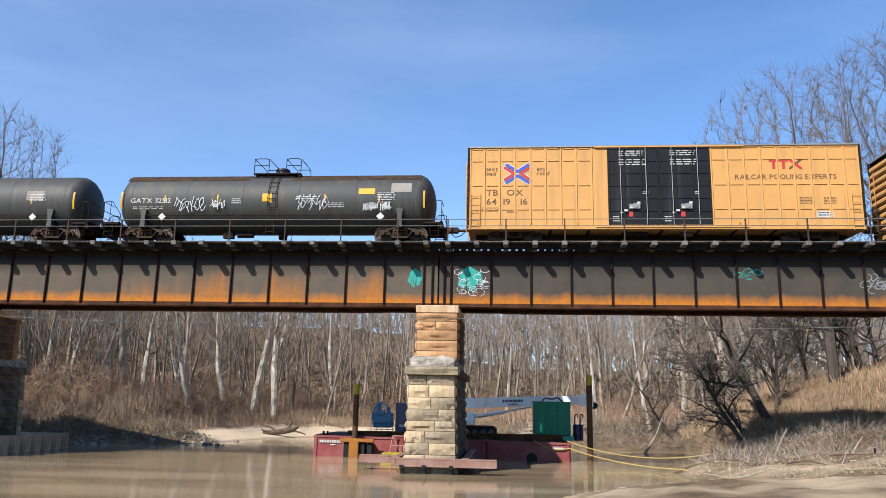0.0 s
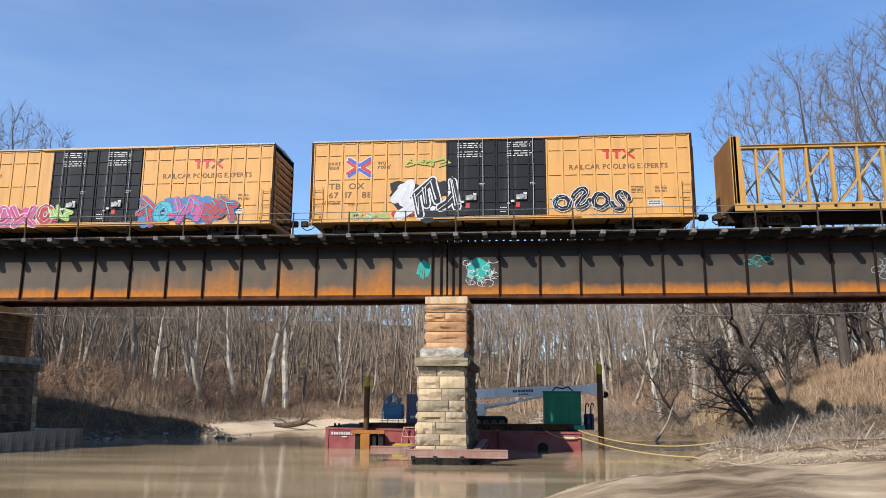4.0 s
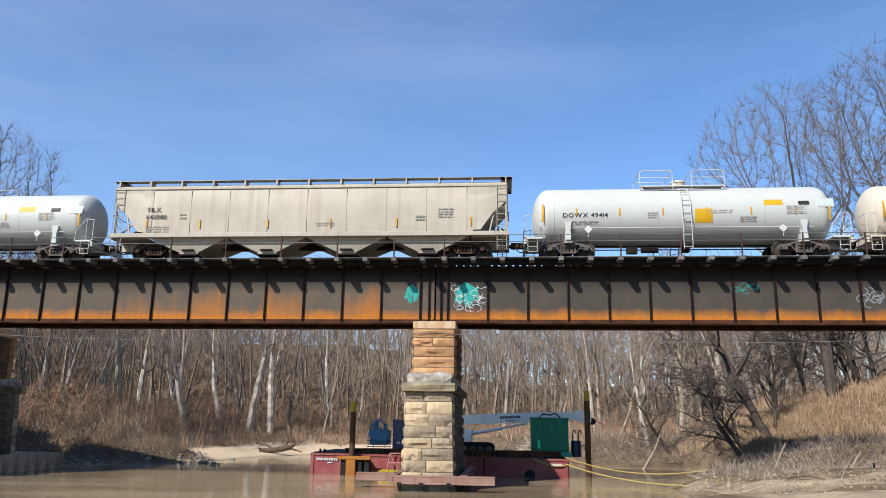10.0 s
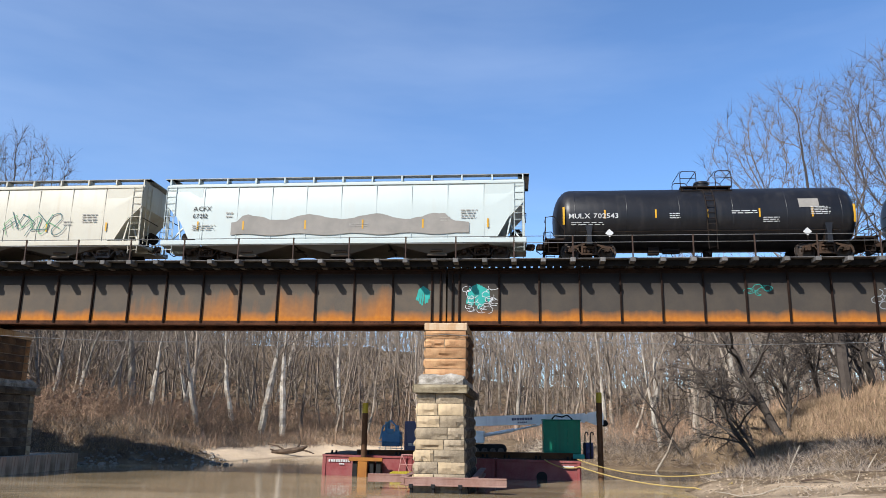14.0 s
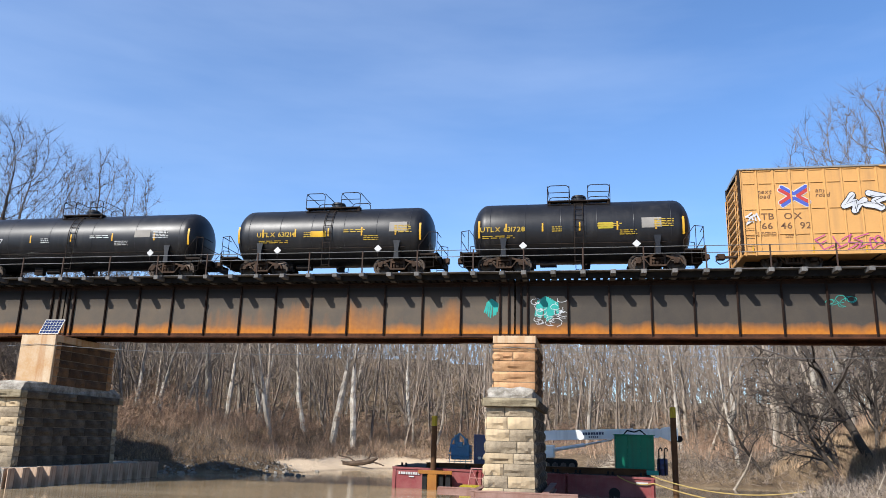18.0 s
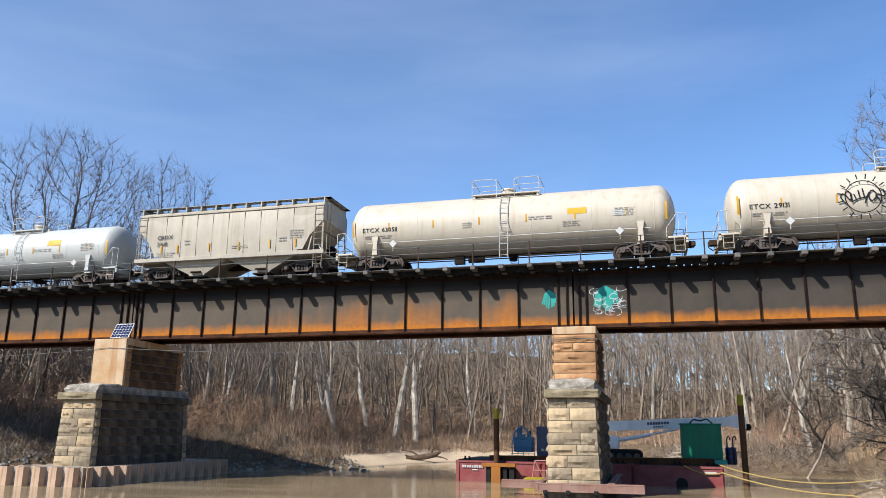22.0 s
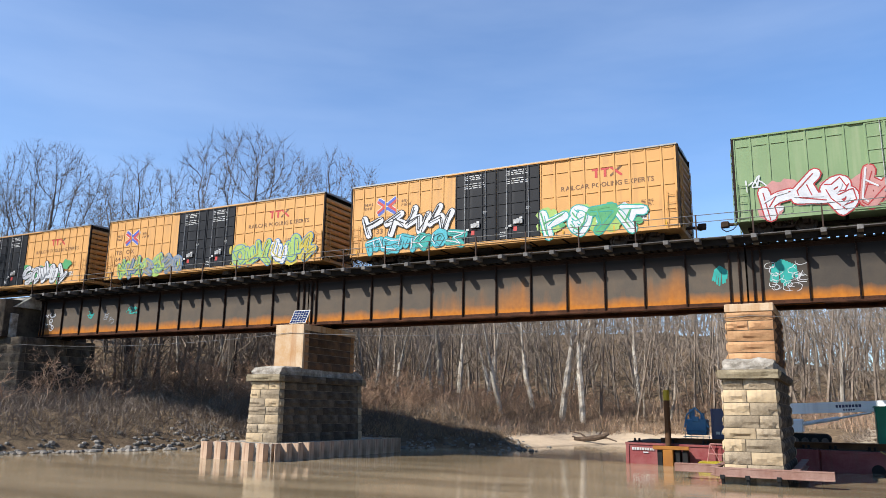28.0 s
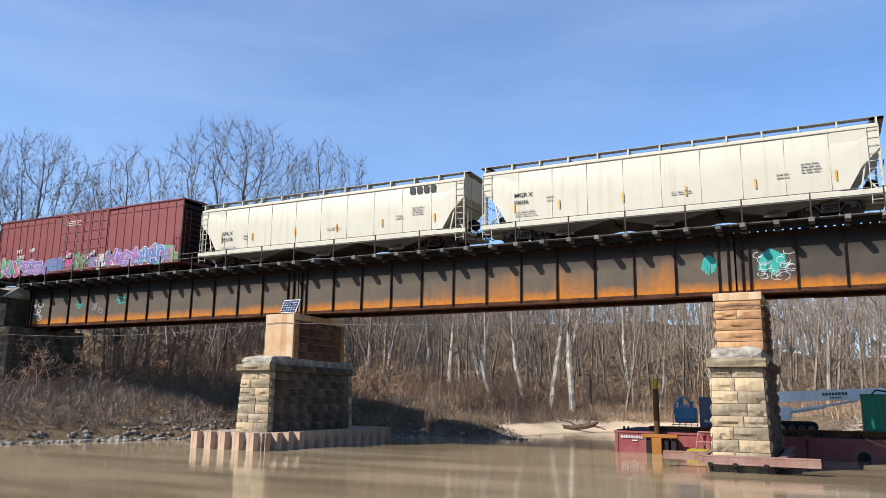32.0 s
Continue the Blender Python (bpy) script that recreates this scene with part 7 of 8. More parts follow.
def crane():
    c = thing("crawler_crane", "white telescopic crawler crane with its boom laid low over the barge", "crane", at=pose(0, 48.3, .97))
    for y in (-.9, 1.1):
        b = Build()
        pts = [(-3.4 + .32 * math.cos(a), .34 + .32 * math.sin(a)) for a in [math.pi / 2 + k * math.pi / 6 for k in range(7)]]
        pts += [(-.95 + .32 * math.cos(a), .34 + .32 * math.sin(a)) for a in [-math.pi / 2 + k * math.pi / 6 for k in range(7)]]
        b.prism(pts, "y", y - .25, y + .25)
        tr = part("track", b, M_dark, c)
        for k in range(6):
            b = Build()
            b.tube((-3.4 + k * .49, y - .29, .30), (-3.4 + k * .49, y + .29, .30), .18, n=12)
            part("road_wheel", b, M_truck_grey, tr)
    b = Build()
    b.cbox(-4.6, -2.0, -.9, 1.1, .72, 1.45, .05)
    part("upper_works", b, M_cranewhite, c)
    # boom in three telescoped boxes that rise slowly to the head
    a = (-4.0, 1.94)
    e = (5.15, 2.36)
    ux, uz = e[0] - a[0], e[1] - a[1]
    for i, (s0, s1, w) in enumerate(((0.0, .72, .29), (.70, .88, .26), (.86, 1.0, .23))):
        b = Build()
        x0, z0, x1, z1 = a[0] + ux * s0, a[1] + uz * s0, a[0] + ux * s1, a[1] + uz * s1
        b.prism([(x0, z0 - w), (x1, z1 - w), (x1, z1 + w), (x0, z0 + w)], "y", -w * .8, w * .8)
        bm = part("boom_section", b, M_cranewhite, c)
        b = Build()
        for s in (s0, s1):
            x, z = a[0] + ux * s, a[1] + uz * s
            b.prism([(x - .06, z - w - .03), (x + .06, z - w - .03), (x + .06, z + w + .03), (x - .06, z + w + .03)], "y", -w * .8 - .02, w * .8 + .02)
        part("collar", b, M_cranewhite, bm)
    part("boom_print", bars([(-.3 + k * .16, -.18 + k * .16, .05, .2) for k in range(8)] + [(.05 + k * .12, .13 + k * .12, -.12, -.03) for k in range(5)], M_blue), M_blue, c, at=pose(0, -.24, 2.05, 0, -2.6))
    b = Build()
    b.prism([(4.3, 2.05), (4.9, 1.85), (5.2, 1.9), (5.25, 2.5), (4.9, 2.72), (4.3, 2.62)], "y", -.22, .22)
    part("boom_head", b, M_cranewhite, c)
    b = Build()
    b.tube((5.3, -.15, 2.0), (5.3, .15, 2.0), .2, n=12)
    b.tube((5.3, 0, 2.0), (5.3, 0, 1.3), .012, n=5)
    part("sheave", b, M_dark, c)
    b = Build()
    b.tube((-2.6, -.2, 1.08), (-.2, -.2, 1.52), .11, n=10)
    b.tube((-.2, -.2, 1.52), (1.4, -.2, 1.86), .06, n=8)
    part("lift_cylinder", b, M_cranewhite, c)
    b = Build()
    b.cbox(-4.6, -3.5, -.8, .2, .7, 1.9, .06)
    part("cab", b, M_dark, c)
    return c


drawn(crane())


def deck_beams():
    w = thing("steel_beam", "long dark rusted H beams laid along the barge deck", "steel beam", at=pose(-9.1, 44.35, .97))
    for k, (x0, x1, y) in enumerate(((0.0, 7.0, 0), (7.1, 12.2, .02), (1.0, 11.6, .4))):
        b = Build()
        z = .0
        b.cbox(x0, x1, y, y + .3, z, z + .05, .008)
        b.cbox(x0, x1, y, y + .3, z + .27, z + .32, .008)
        b.box(x0, x1, y + .13, y + .17, z + .05, z + .27)
        part("beam", b, M_pile, w)
    return w


drawn(deck_beams())


def hook_rack():
    r = thing("hook_rack", "two black lifting hooks standing beside the green box", "lifting hooks", at=pose(3.85, 45.3, .97))
    for x in (0, .3):
        b = Build()
        b.path([(x, 0, 0), (x, 0, 1.35), (x + .06, 0, 1.48), (x + .16, 0, 1.44), (x + .17, 0, 1.3)], .035, 6)
        part("hook", b, M_dark, r)
    return r


drawn(hook_rack())


def power_unit():
    p = thing("hydraulic_power_unit", "light blue hydraulic power pack with pipes and a rail frame", "machine", at=pose(0, 45.4, .97))
    b = Build()
    b.cbox(-8.1, -6.6, 0, 1.4, .02, .14, .02)
    b.cbox(-7.9, -6.8, .2, 1.2, .5, 1.35, .05)
    part("body", b, M_mach_blue, p)
    b = Build()
    for k in range(5):
        b.tube((-7.95 + k * .32, .05, .14), (-7.95 + k * .32, .05, .75), .02, n=6)
    for z in (.4, .75):
        b.tube((-8.05, .05, z), (-6.6, .05, z), .022, n=6)
    part("rail_frame", b, M_mach_blue, p)
    b = Build()
    b.tube((-7.6, .5, 1.3), (-7.6, .5, 1.9), .16, n=12)
    b.tube((-7.05, .6, 1.3), (-7.05, .6, 1.7), .12, n=12)
    b.path([(-8.0, .3, .9), (-7.85, .3, 1.6), (-7.4, .3, 1.98), (-7.0, .3, 1.6), (-6.7, .3, .9)], .055)
    b.cbox(-7.55, -7.2, .1, .4, 1.2, 1.5, .03)
    part("pipework", b, M_mach_blue, p)
    return p


drawn(power_unit())


def blue_box():
    c = thing("blue_crate", "deep blue steel crate beside the power pack", "crate", at=pose(-5.95, 45.6, .97))
    b = Build()
    b.cbox(-.6, .7, 0, 1.0, 0, 1.95, .03)
    part("body", b, M_blue, c)
    b = Build()
    for x in (-.5, .08, .65):
        b.cbox(x - .04, x + .04, -.03, 0, .05, 1.9, .008)
    part("rib", b, M_blue, c)
    part("stencil", bars([(-.35, -.15, .55, .7), (-.1, .0, .55, .7)], M_letter_w), M_letter_w, c, at=pose(0, -.034, 0))
    return c


drawn(blue_box())


def yellow_float():
    f = thing("float_platform", "small yellow float with a red rail frame by the barge", "float", at=pose(-5.9, 42.7, 0))
    b = Build()
    b.cbox(-.9, .9, -.6, .6, -.12, .22, .05)
    part("deck", b, M_safety, f)
    b = Build()
    b.path([(-.5, 0, .22), (-.35, 0, 1.1), (.35, 0, 1.1), (.5, 0, .22)], .03)
    b.path([(-.42, 0, .6), (.42, 0, .6)], .025)
    b.path([(-.35, 0, 1.1), (.1, 0, .22)], .02)
    part("rail_frame", b, SPRAY["salmon"], f)
    return f


drawn(yellow_float())


def waler():
    """Rusted steel beams round the foot of the pier, just over the water."""
    w = thing("steel_waler", "rusty red steel beam frame round the pier foot", "steel frame", at=pose(-3.17, 0, 0))
    for nm, (x0, x1, y0, y1) in (("beam", (-1.35, 2.75, 31.85, 32.2)), ("beam", (-3.2, -1.35, 33.6, 33.95)), ("beam", (1.3, 1.6, 32.25, 40.5)), ("beam", (-1.6, -1.3, 32.25, 40.5))):
        b = Build()
        b.cbox(x0, x1, y0, y1, .56, .62, .01)
        b.cbox(x0, x1, y0, y1, .28, .34, .01)
        if x1 - x0 > 1:
            b.box(x0, x1, y0 + .01, y0 + .05, .3, .6)
        else:
            b.box(x0 + .12, x0 + .18, y0, y1, .34, .56)
        part(nm, b, M_waler, w)
    for x in (-1.1, -.2, .9):
        b = Build()
        b.box(x - .06, x + .06, 32.0, 32.12, -.6, .28)
        part("leg", b, M_dark, w)
        b = Build()
        b.cbox(x - .08, x + .08, 31.8, 31.858, .2, .36, .01)
        part("bolt_plate", b, M_dark, w)
    return w


waler()


def cofferdam(cx):
    """Sheet piles driven in a ring round the pier."""
    c = thing("sheet_pile_cofferdam", "ring of rust-brown corrugated steel sheet piles round the pier foot", "cofferdam", at=pose(cx, 0, 0))
    x0, x1, y0, y1 = -2.45, 2.15, 30.6, 43.2
    w, d, t = .92, .36, .03
    prof = [(0, 0), (.42, 0), (.50, d), (.84, d), (.92, 0)]
    b = Build()
    b.prism(prof + [(x, y + t) for x, y in prof[::-1]], "z", -1.5, .86)
    me = b.mesh("steel_sheet", M_sheet)
    for i in range(int((x1 - x0) / w) + 1):
        part("steel_sheet", me, None, c, at=pose(x0 + i * w, y0, 0))
        part("steel_sheet", me, None, c, at=pose(x0 + i * w + w, y1, 0, 0, 0, 180))
    for i in range(int((y1 - y0) / w)):
        part("steel_sheet", me, None, c, at=pose(x1 + .15, y0 + i * w + .1, 0, 0, 0, 90))
        part("steel_sheet", me, None, c, at=pose(x0, y0 + i * w + w + .1, 0, 0, 0, -90))
    b = Build()
    b.box(x0 + .3, x1 - .2, y0 + .3, y1 - .3, -1.2, .83)
    part("fill", b, M_concrete, c, "concrete and gravel filling")
    return c


cofferdam(-27.2)


def solar_panel():
    s = thing("solar_panel", "small tilted solar panel on the pier head", "solar panel", at=pose(-26.9, 34.7, 7.21, 0, 0, 0))
    b = Build()
    for i in range(6):
        for j in range(5):
            b.box(-.52 + i * .175, -.365 + i * .175, -.41 + j * .165, -.265 + j * .165, .02, .026)
    m = mat("solar cell", (0.012, 0.02, 0.075), (0.02, 0.03, 0.10), rough=.12, bump=0)
    fr = Build()
    fr.cbox(-.56, .56, -.45, .45, -.01, .02, .006)
    f = part("frame", fr, M_galv, s, at=pose(0, 0, .45, 62))
    part("cell", b, m, f)
    b = Build()
    for x in (-.4, .4):
        b.path([(x, .3, 0), (x, .2, .85)], .02)
        b.path([(x, -.2, 0), (x, -.15, .1)], .02)
    part("stand", b, M_galv, s)
    return s


solar_panel()


def line(name, label, pts, sag, r, material, cat):
    b = Build()
    path = []
    for p, q in zip(pts, pts[1:]):
        p, q = Vector(p), Vector(q)
        n = 16
        for i in range(n):
            t = i / n
            v = p.lerp(q, t)
            v.z -= sag * 4 * t * (1 - t)
            path.append(v)
    path.append(Vector(pts[-1]))
    b.limb(path, [r] * len(path), 6)
    return solid(name, b, material, label, cat, smooth=True)


line("cable", "thin grey cable strung along the bridge from pier to pier", [(-51.3, 33.9, 6.7), (-27.2, 34.18, 6.72), (-3.17, 34.32, 6.68), (20.9, 34.3, 6.72)], .42, .013, M_wire, "cable")
drawn(line("mooring_rope", "yellow mooring rope sagging from the barge to the bank", [(3.3, 43.95, .98), (10.6, 42.4, .55)], .5, .032, M_rope, "rope"))
drawn(line("mooring_rope", "yellow mooring rope sagging from the barge to the sand bar", [(1.5, 43.9, .95), (3.4, 43.9, .60), (8.0, 36.9, .10), (9.5, 36.4, .4)], .22, .035, M_rope, "rope"))
# ---- bare winter trees ----
def grow(seed, height, r0, spread=0.55, first=0.3, nb=14, levels=3, lean=(0, 0), crooked=0.06, twigs=5, up=0.35, reach=1.0, second=6, droop=0.0):
    """Trunk and crown of a bare tree about its foot: limbs taper, bend and divide down to twigs."""
    rng = random.Random(seed)
    trunk, crown = Build(), Build()

    def limb(p, d, length, r, level, target):
        n = 7 if level == 0 else 4 if level < 2 else 3
        segs = 9 if level == 0 else 5 if level == 1 else 3 if level == 2 else 2 if level < levels else 1
        pts, rad, dirs = [p.copy()], [r], [d.copy()]
        for i in range(segs):
            d = d + Vector((rng.gauss(0, 1), rng.gauss(0, 1), rng.gauss(0, .6))) * (crooked * (1 + 1.2 * level))
            d.z += up * (.10 if level else 0) - droop * .1 * level
            d.normalize()
            p = p + d * (length / segs)
            pts.append(p.copy())
            dirs.append(d.copy())
            end = .16 if level == 0 else .22
            rad.append(max(r * (1 - (1 - end) * (i + 1) / segs), .011))
        if level == levels:
            # the last twigs are slivers
            w = pts[0].orthogonal() if (pts[-1] - pts[0]).length < 1e-6 else (pts[-1] - pts[0]).orthogonal().normalized()
            w.rotate(Matrix.Rotation(rng.uniform(0, 6.28), 3, (pts[-1] - pts[0]).normalized()))
            w = w * max(r, .014)
            target.add([tuple(pts[0] - w), tuple(pts[0] + w), tuple(pts[-1])], [(0, 1, 2)])
        else:
            target.limb(pts, rad, n)
        return pts, rad, dirs

    def sprout(pts, rad, dirs, length, level):
        if level > levels:
            return
        count = nb if level == 1 else (second if level == 2 else twigs if level == 3 else 6)
        lo = first if level == 1 else .25
        for k in range(count):
            f = lo + (1 - lo) * (k + rng.random()) / count
            s = f * (len(pts) - 1)
            i = min(int(s), len(pts) - 2)
            p = pts[i].lerp(pts[i + 1], s - i)
            r = rad[i] + (rad[i + 1] - rad[i]) * (s - i)
            d = dirs[i]
            side = d.orthogonal().normalized()
            side.rotate(Matrix.Rotation(rng.uniform(0, 2 * math.pi), 3, d))
            a = spread * rng.uniform(.6, 1.35) if level == 1 else rng.uniform(.45, .95)
            nd = (d * math.cos(a) + side * math.sin(a)).normalized()
            ln = length * (reach * rng.uniform(.28, .52) * (1.25 - .75 * f) if level == 1 else rng.uniform(.35, .62) * (1.15 - .5 * f))
            q = limb(p, nd, ln, min(r * .62, .5 * r + .02), level, crown)
            sprout(*q, ln, level + 1)

    base = limb(Vector((0, 0, -.4)), Vector((lean[0], lean[1], 1)).normalized(), height, r0, 0, trunk)
    sprout(*base, height, 1)
    return trunk, crown


def tree_kind(label, cat, bark, twig, name="bare_tree", **k):
    t, c = grow(**k)
    ob = thing(name, label, cat, "bare trees")
    part("trunk", t, bark, ob, smooth=True)
    part("crown", c, twig, ob)
    return ob


def plant(template, x, y, turn, scale=1.0, sink=0.1, tilt=(0, 0)):
    o = copy_thing(template, pose(x, y, ground_z(x, y) - sink, *tilt, turn) @ Matrix.Diagonal((scale, scale, scale, 1)))
    return o


def uncover(template):
    for o in (*template.children_recursive, template):
        bpy.data.objects.remove(o)


def spread_tree(seed, height, wide, low, trunk_r, spots, lean=(0, 0), flat=1.0, twigs=3, twig_len=.8, reach=.5, tip=.012):
    """A bare tree about its foot whose limbs divide towards free room in an egg-shaped crown. low: where the crown begins. Returns trunk and crown."""
    g = np.random.RandomState(seed)
    v = g.normal(0, 1, (spots, 3))
    v = v / np.linalg.norm(v, axis=1)[:, None] * (g.uniform(0.06, 1, spots) ** .38)[:, None]
    mid = low + (height - low) * .52
    A = v * np.array([wide, wide * .9, 1.0]) * np.where(v[:, 2:] > 0, [1, 1, height - mid], [1, 1, mid - low]) * np.array([1, 1, flat]) + np.array([0, 0, mid])
    A[:, :2] *= (.62 + .55 * np.clip((A[:, 2:] - low) / (height - low), 0, 1) * (1.7 - 1.2 * np.clip((A[:, 2:] - low) / (height - low), 0, 1)))
    rise = (A[:, 2] - low) / (height - low)
    A = A[np.hypot(A[:, 0], A[:, 1]) < wide * (.22 + 1.35 * rise)]
    A[:, :2] += A[:, 2:] * np.array(lean)
    A[:, 0] += .25 * np.sin(A[:, 2] * 1.3 + seed)
    step = reach
    pts, up = [np.array([0, 0, -.4])], [-1]
    while pts[-1][2] < low * .72:
        d = np.array([lean[0] + g.normal(0, .07), lean[1] + g.normal(0, .07), 1])
        pts.append(pts[-1] + d / np.linalg.norm(d) * step)
        up.append(len(pts) - 2)
    near, dist = np.zeros(len(A), int), np.full(len(A), 1e9)
    def meet(i):
        d = np.linalg.norm(A - pts[i], axis=1)
        c = d < dist
        near[c], dist[c] = i, d[c]
    for i in range(len(pts)):
        meet(i)
    born = {}
    for _ in range(90):
        alive = (dist > step * 1.25) & ((dist < step * 8) | (_ < 12))
        if not alive.any():
            break
        sums = {}
        for k in np.nonzero(alive)[0].tolist():
            i = int(near[k])
            d = A[k] - pts[i]
            sums.setdefault(i, []).append((k, d / np.linalg.norm(d)))
        first = len(pts)
        for i, ds in sums.items():
            d = np.mean([q for k, q in ds], axis=0) + g.normal(0, .09, 3) + np.array([0, 0, .12])
            born[i] = born.get(i, 0) + 1
            # limbs never turn down, and no joint bears more than three
            if d[2] < -.05 or born[i] > 3:
                dist[[k for k, q in ds]] = 0
                continue
            if up[i] >= 0:
                b = pts[i] - pts[up[i]]
                d = d / (np.linalg.norm(d) + 1e-6) + .75 * b / np.linalg.norm(b)
            pts.append(pts[i] + d / np.linalg.norm(d) * step)
            up.append(i)
        for i in range(first, len(pts)):
            meet(i)
    n = len(pts)
    kids = [[] for _ in range(n)]
    for i in range(1, n):
        kids[up[i]].append(i)
    load = [0.0] * n
    for i in range(n - 1, -1, -1):
        load[i] = max(sum(load[k] for k in kids[i]), 1.0)
    k = math.log(trunk_r / tip) / math.log(load[0])
    rad = [tip * q ** k for q in load]
    P = [Vector(p) for p in pts]
    trunk, crown = Build(), Build()
    todo, main = [(-1, 0)], True
    while todo:
        a, i = todo.pop()
        chain = [a, i] if a >= 0 else [i]
        while kids[chain[-1]]:
            ks = sorted(kids[chain[-1]], key=lambda q: -load[q])
            todo += [(chain[-1], q) for q in ks[1:]]
            chain.append(ks[0])
        if len(chain) > 1:
            rr = [rad[q] for q in chain]
            rr[0] = min(rr[0], rr[1] * 1.15)
            (trunk if main else crown).limb([P[q] for q in chain], rr, 7 if main else 4 if rr[1] > .04 else 3)
        main = False
    for i in range(n):
        if load[i] > 9 or pts[i][2] < low * .8:
            continue
        d0 = (P[i] - P[up[i]]).normalized() if i else Vector((0, 0, 1))
        for _ in range(twigs):
            d = (d0 + Vector(g.normal(0, .55, 3)) + Vector((0, 0, .12))).normalized()
            e = P[i] + d * (twig_len * g.uniform(.5, 1.3))
            w = d.orthogonal().normalized()
            w.rotate(Matrix.Rotation(g.uniform(0, 6.28), 3, d))
            w = w * tip * .95
            crown.add([tuple(P[i] - w), tuple(P[i] + w), tuple(e)], [(0, 1, 2)])
    return trunk, crown


def wide_tree(label, bark, twig, **k):
    t, c = spread_tree(**k)
    ob = thing("bare_tree", label, "tree", "bare trees")
    part("trunk", t, bark, ob, smooth=True)
    part("crown", c, twig, ob)
    return ob


FOREST = [wide_tree("pale-barked bare sycamore in the winter wood" if i % 3 == 0 else "slender bare grey tree in the winter wood", M_bark if i % 3 else M_bark_pale, M_twig, seed=40 + i, height=h, wide=w, low=lo, trunk_r=r, spots=n, lean=l, twigs=4, twig_len=.9)
          for i, (h, w, lo, r, n, l) in enumerate(((16, 3.4, 3.6, .27, 520, (.03, 0)), (17, 3.0, 2.4, .17, 460, (.12, 0)), (14, 2.6, 1.8, .12, 400, (-.22, .05)), (18, 3.8, 4.4, .34, 560, (-.10, .05)),
                                                     (13, 2.8, 1.4, .11, 380, (.32, 0)), (17, 3.4, 2.6, .20, 500, (-.08, 0)), (15, 3.0, 3.0, .22, 440, (.18, 0)), (12, 2.4, 1.0, .10, 360, (-.34, 0))))]
HIGH = {t.name: max(v.co.z for o in t.children for v in o.data.vertices) for t in FOREST}
rng = random.Random(77)


def scatter(seed, n, x0, x1, y0, y1, ok, gap):
    """Random spots on land that keep a gap from each other."""
    g = np.random.RandomState(seed)
    x, y = g.uniform(x0, x1, n * 12), g.uniform(y0, y1, n * 12)
    d = shore_distance(x, y)
    keep = ok(x, y, d) & (np.abs(x + 8) < 0.80 * y + 14)
    out = []
    for px, py in zip(x[keep].tolist(), y[keep].tolist()):
        if all((px - a) ** 2 + (py - c) ** 2 > gap * gap for a, c in out):
            out.append((px, py))
            if len(out) >= n:
                break
    return out


wood = lambda x, y, d: (d > np.where(x < 6, 8.0, 3.5)) & ~((x < -20) & (y < 60) & (x > -40)) & ~((x > 10.5) & (y < 59))
for x, y in scatter(5, 130, -80, 45, 46, 80, wood, 2.0) + scatter(6, 60, -100, 70, 80, 104, wood, 3.0):
    kind = rng.choice(FOREST)
    # the wood's roof rises slowly away from the river
    room = 2.6 + .265 * y - ground_z(x, y)
    plant(kind, x, y, rng.uniform(0, 360), min(rng.uniform(.75, 1.1), rng.uniform(.85, 1.0) * room / HIGH[kind.name]), tilt=(rng.gauss(0, 4), rng.gauss(0, 6)))


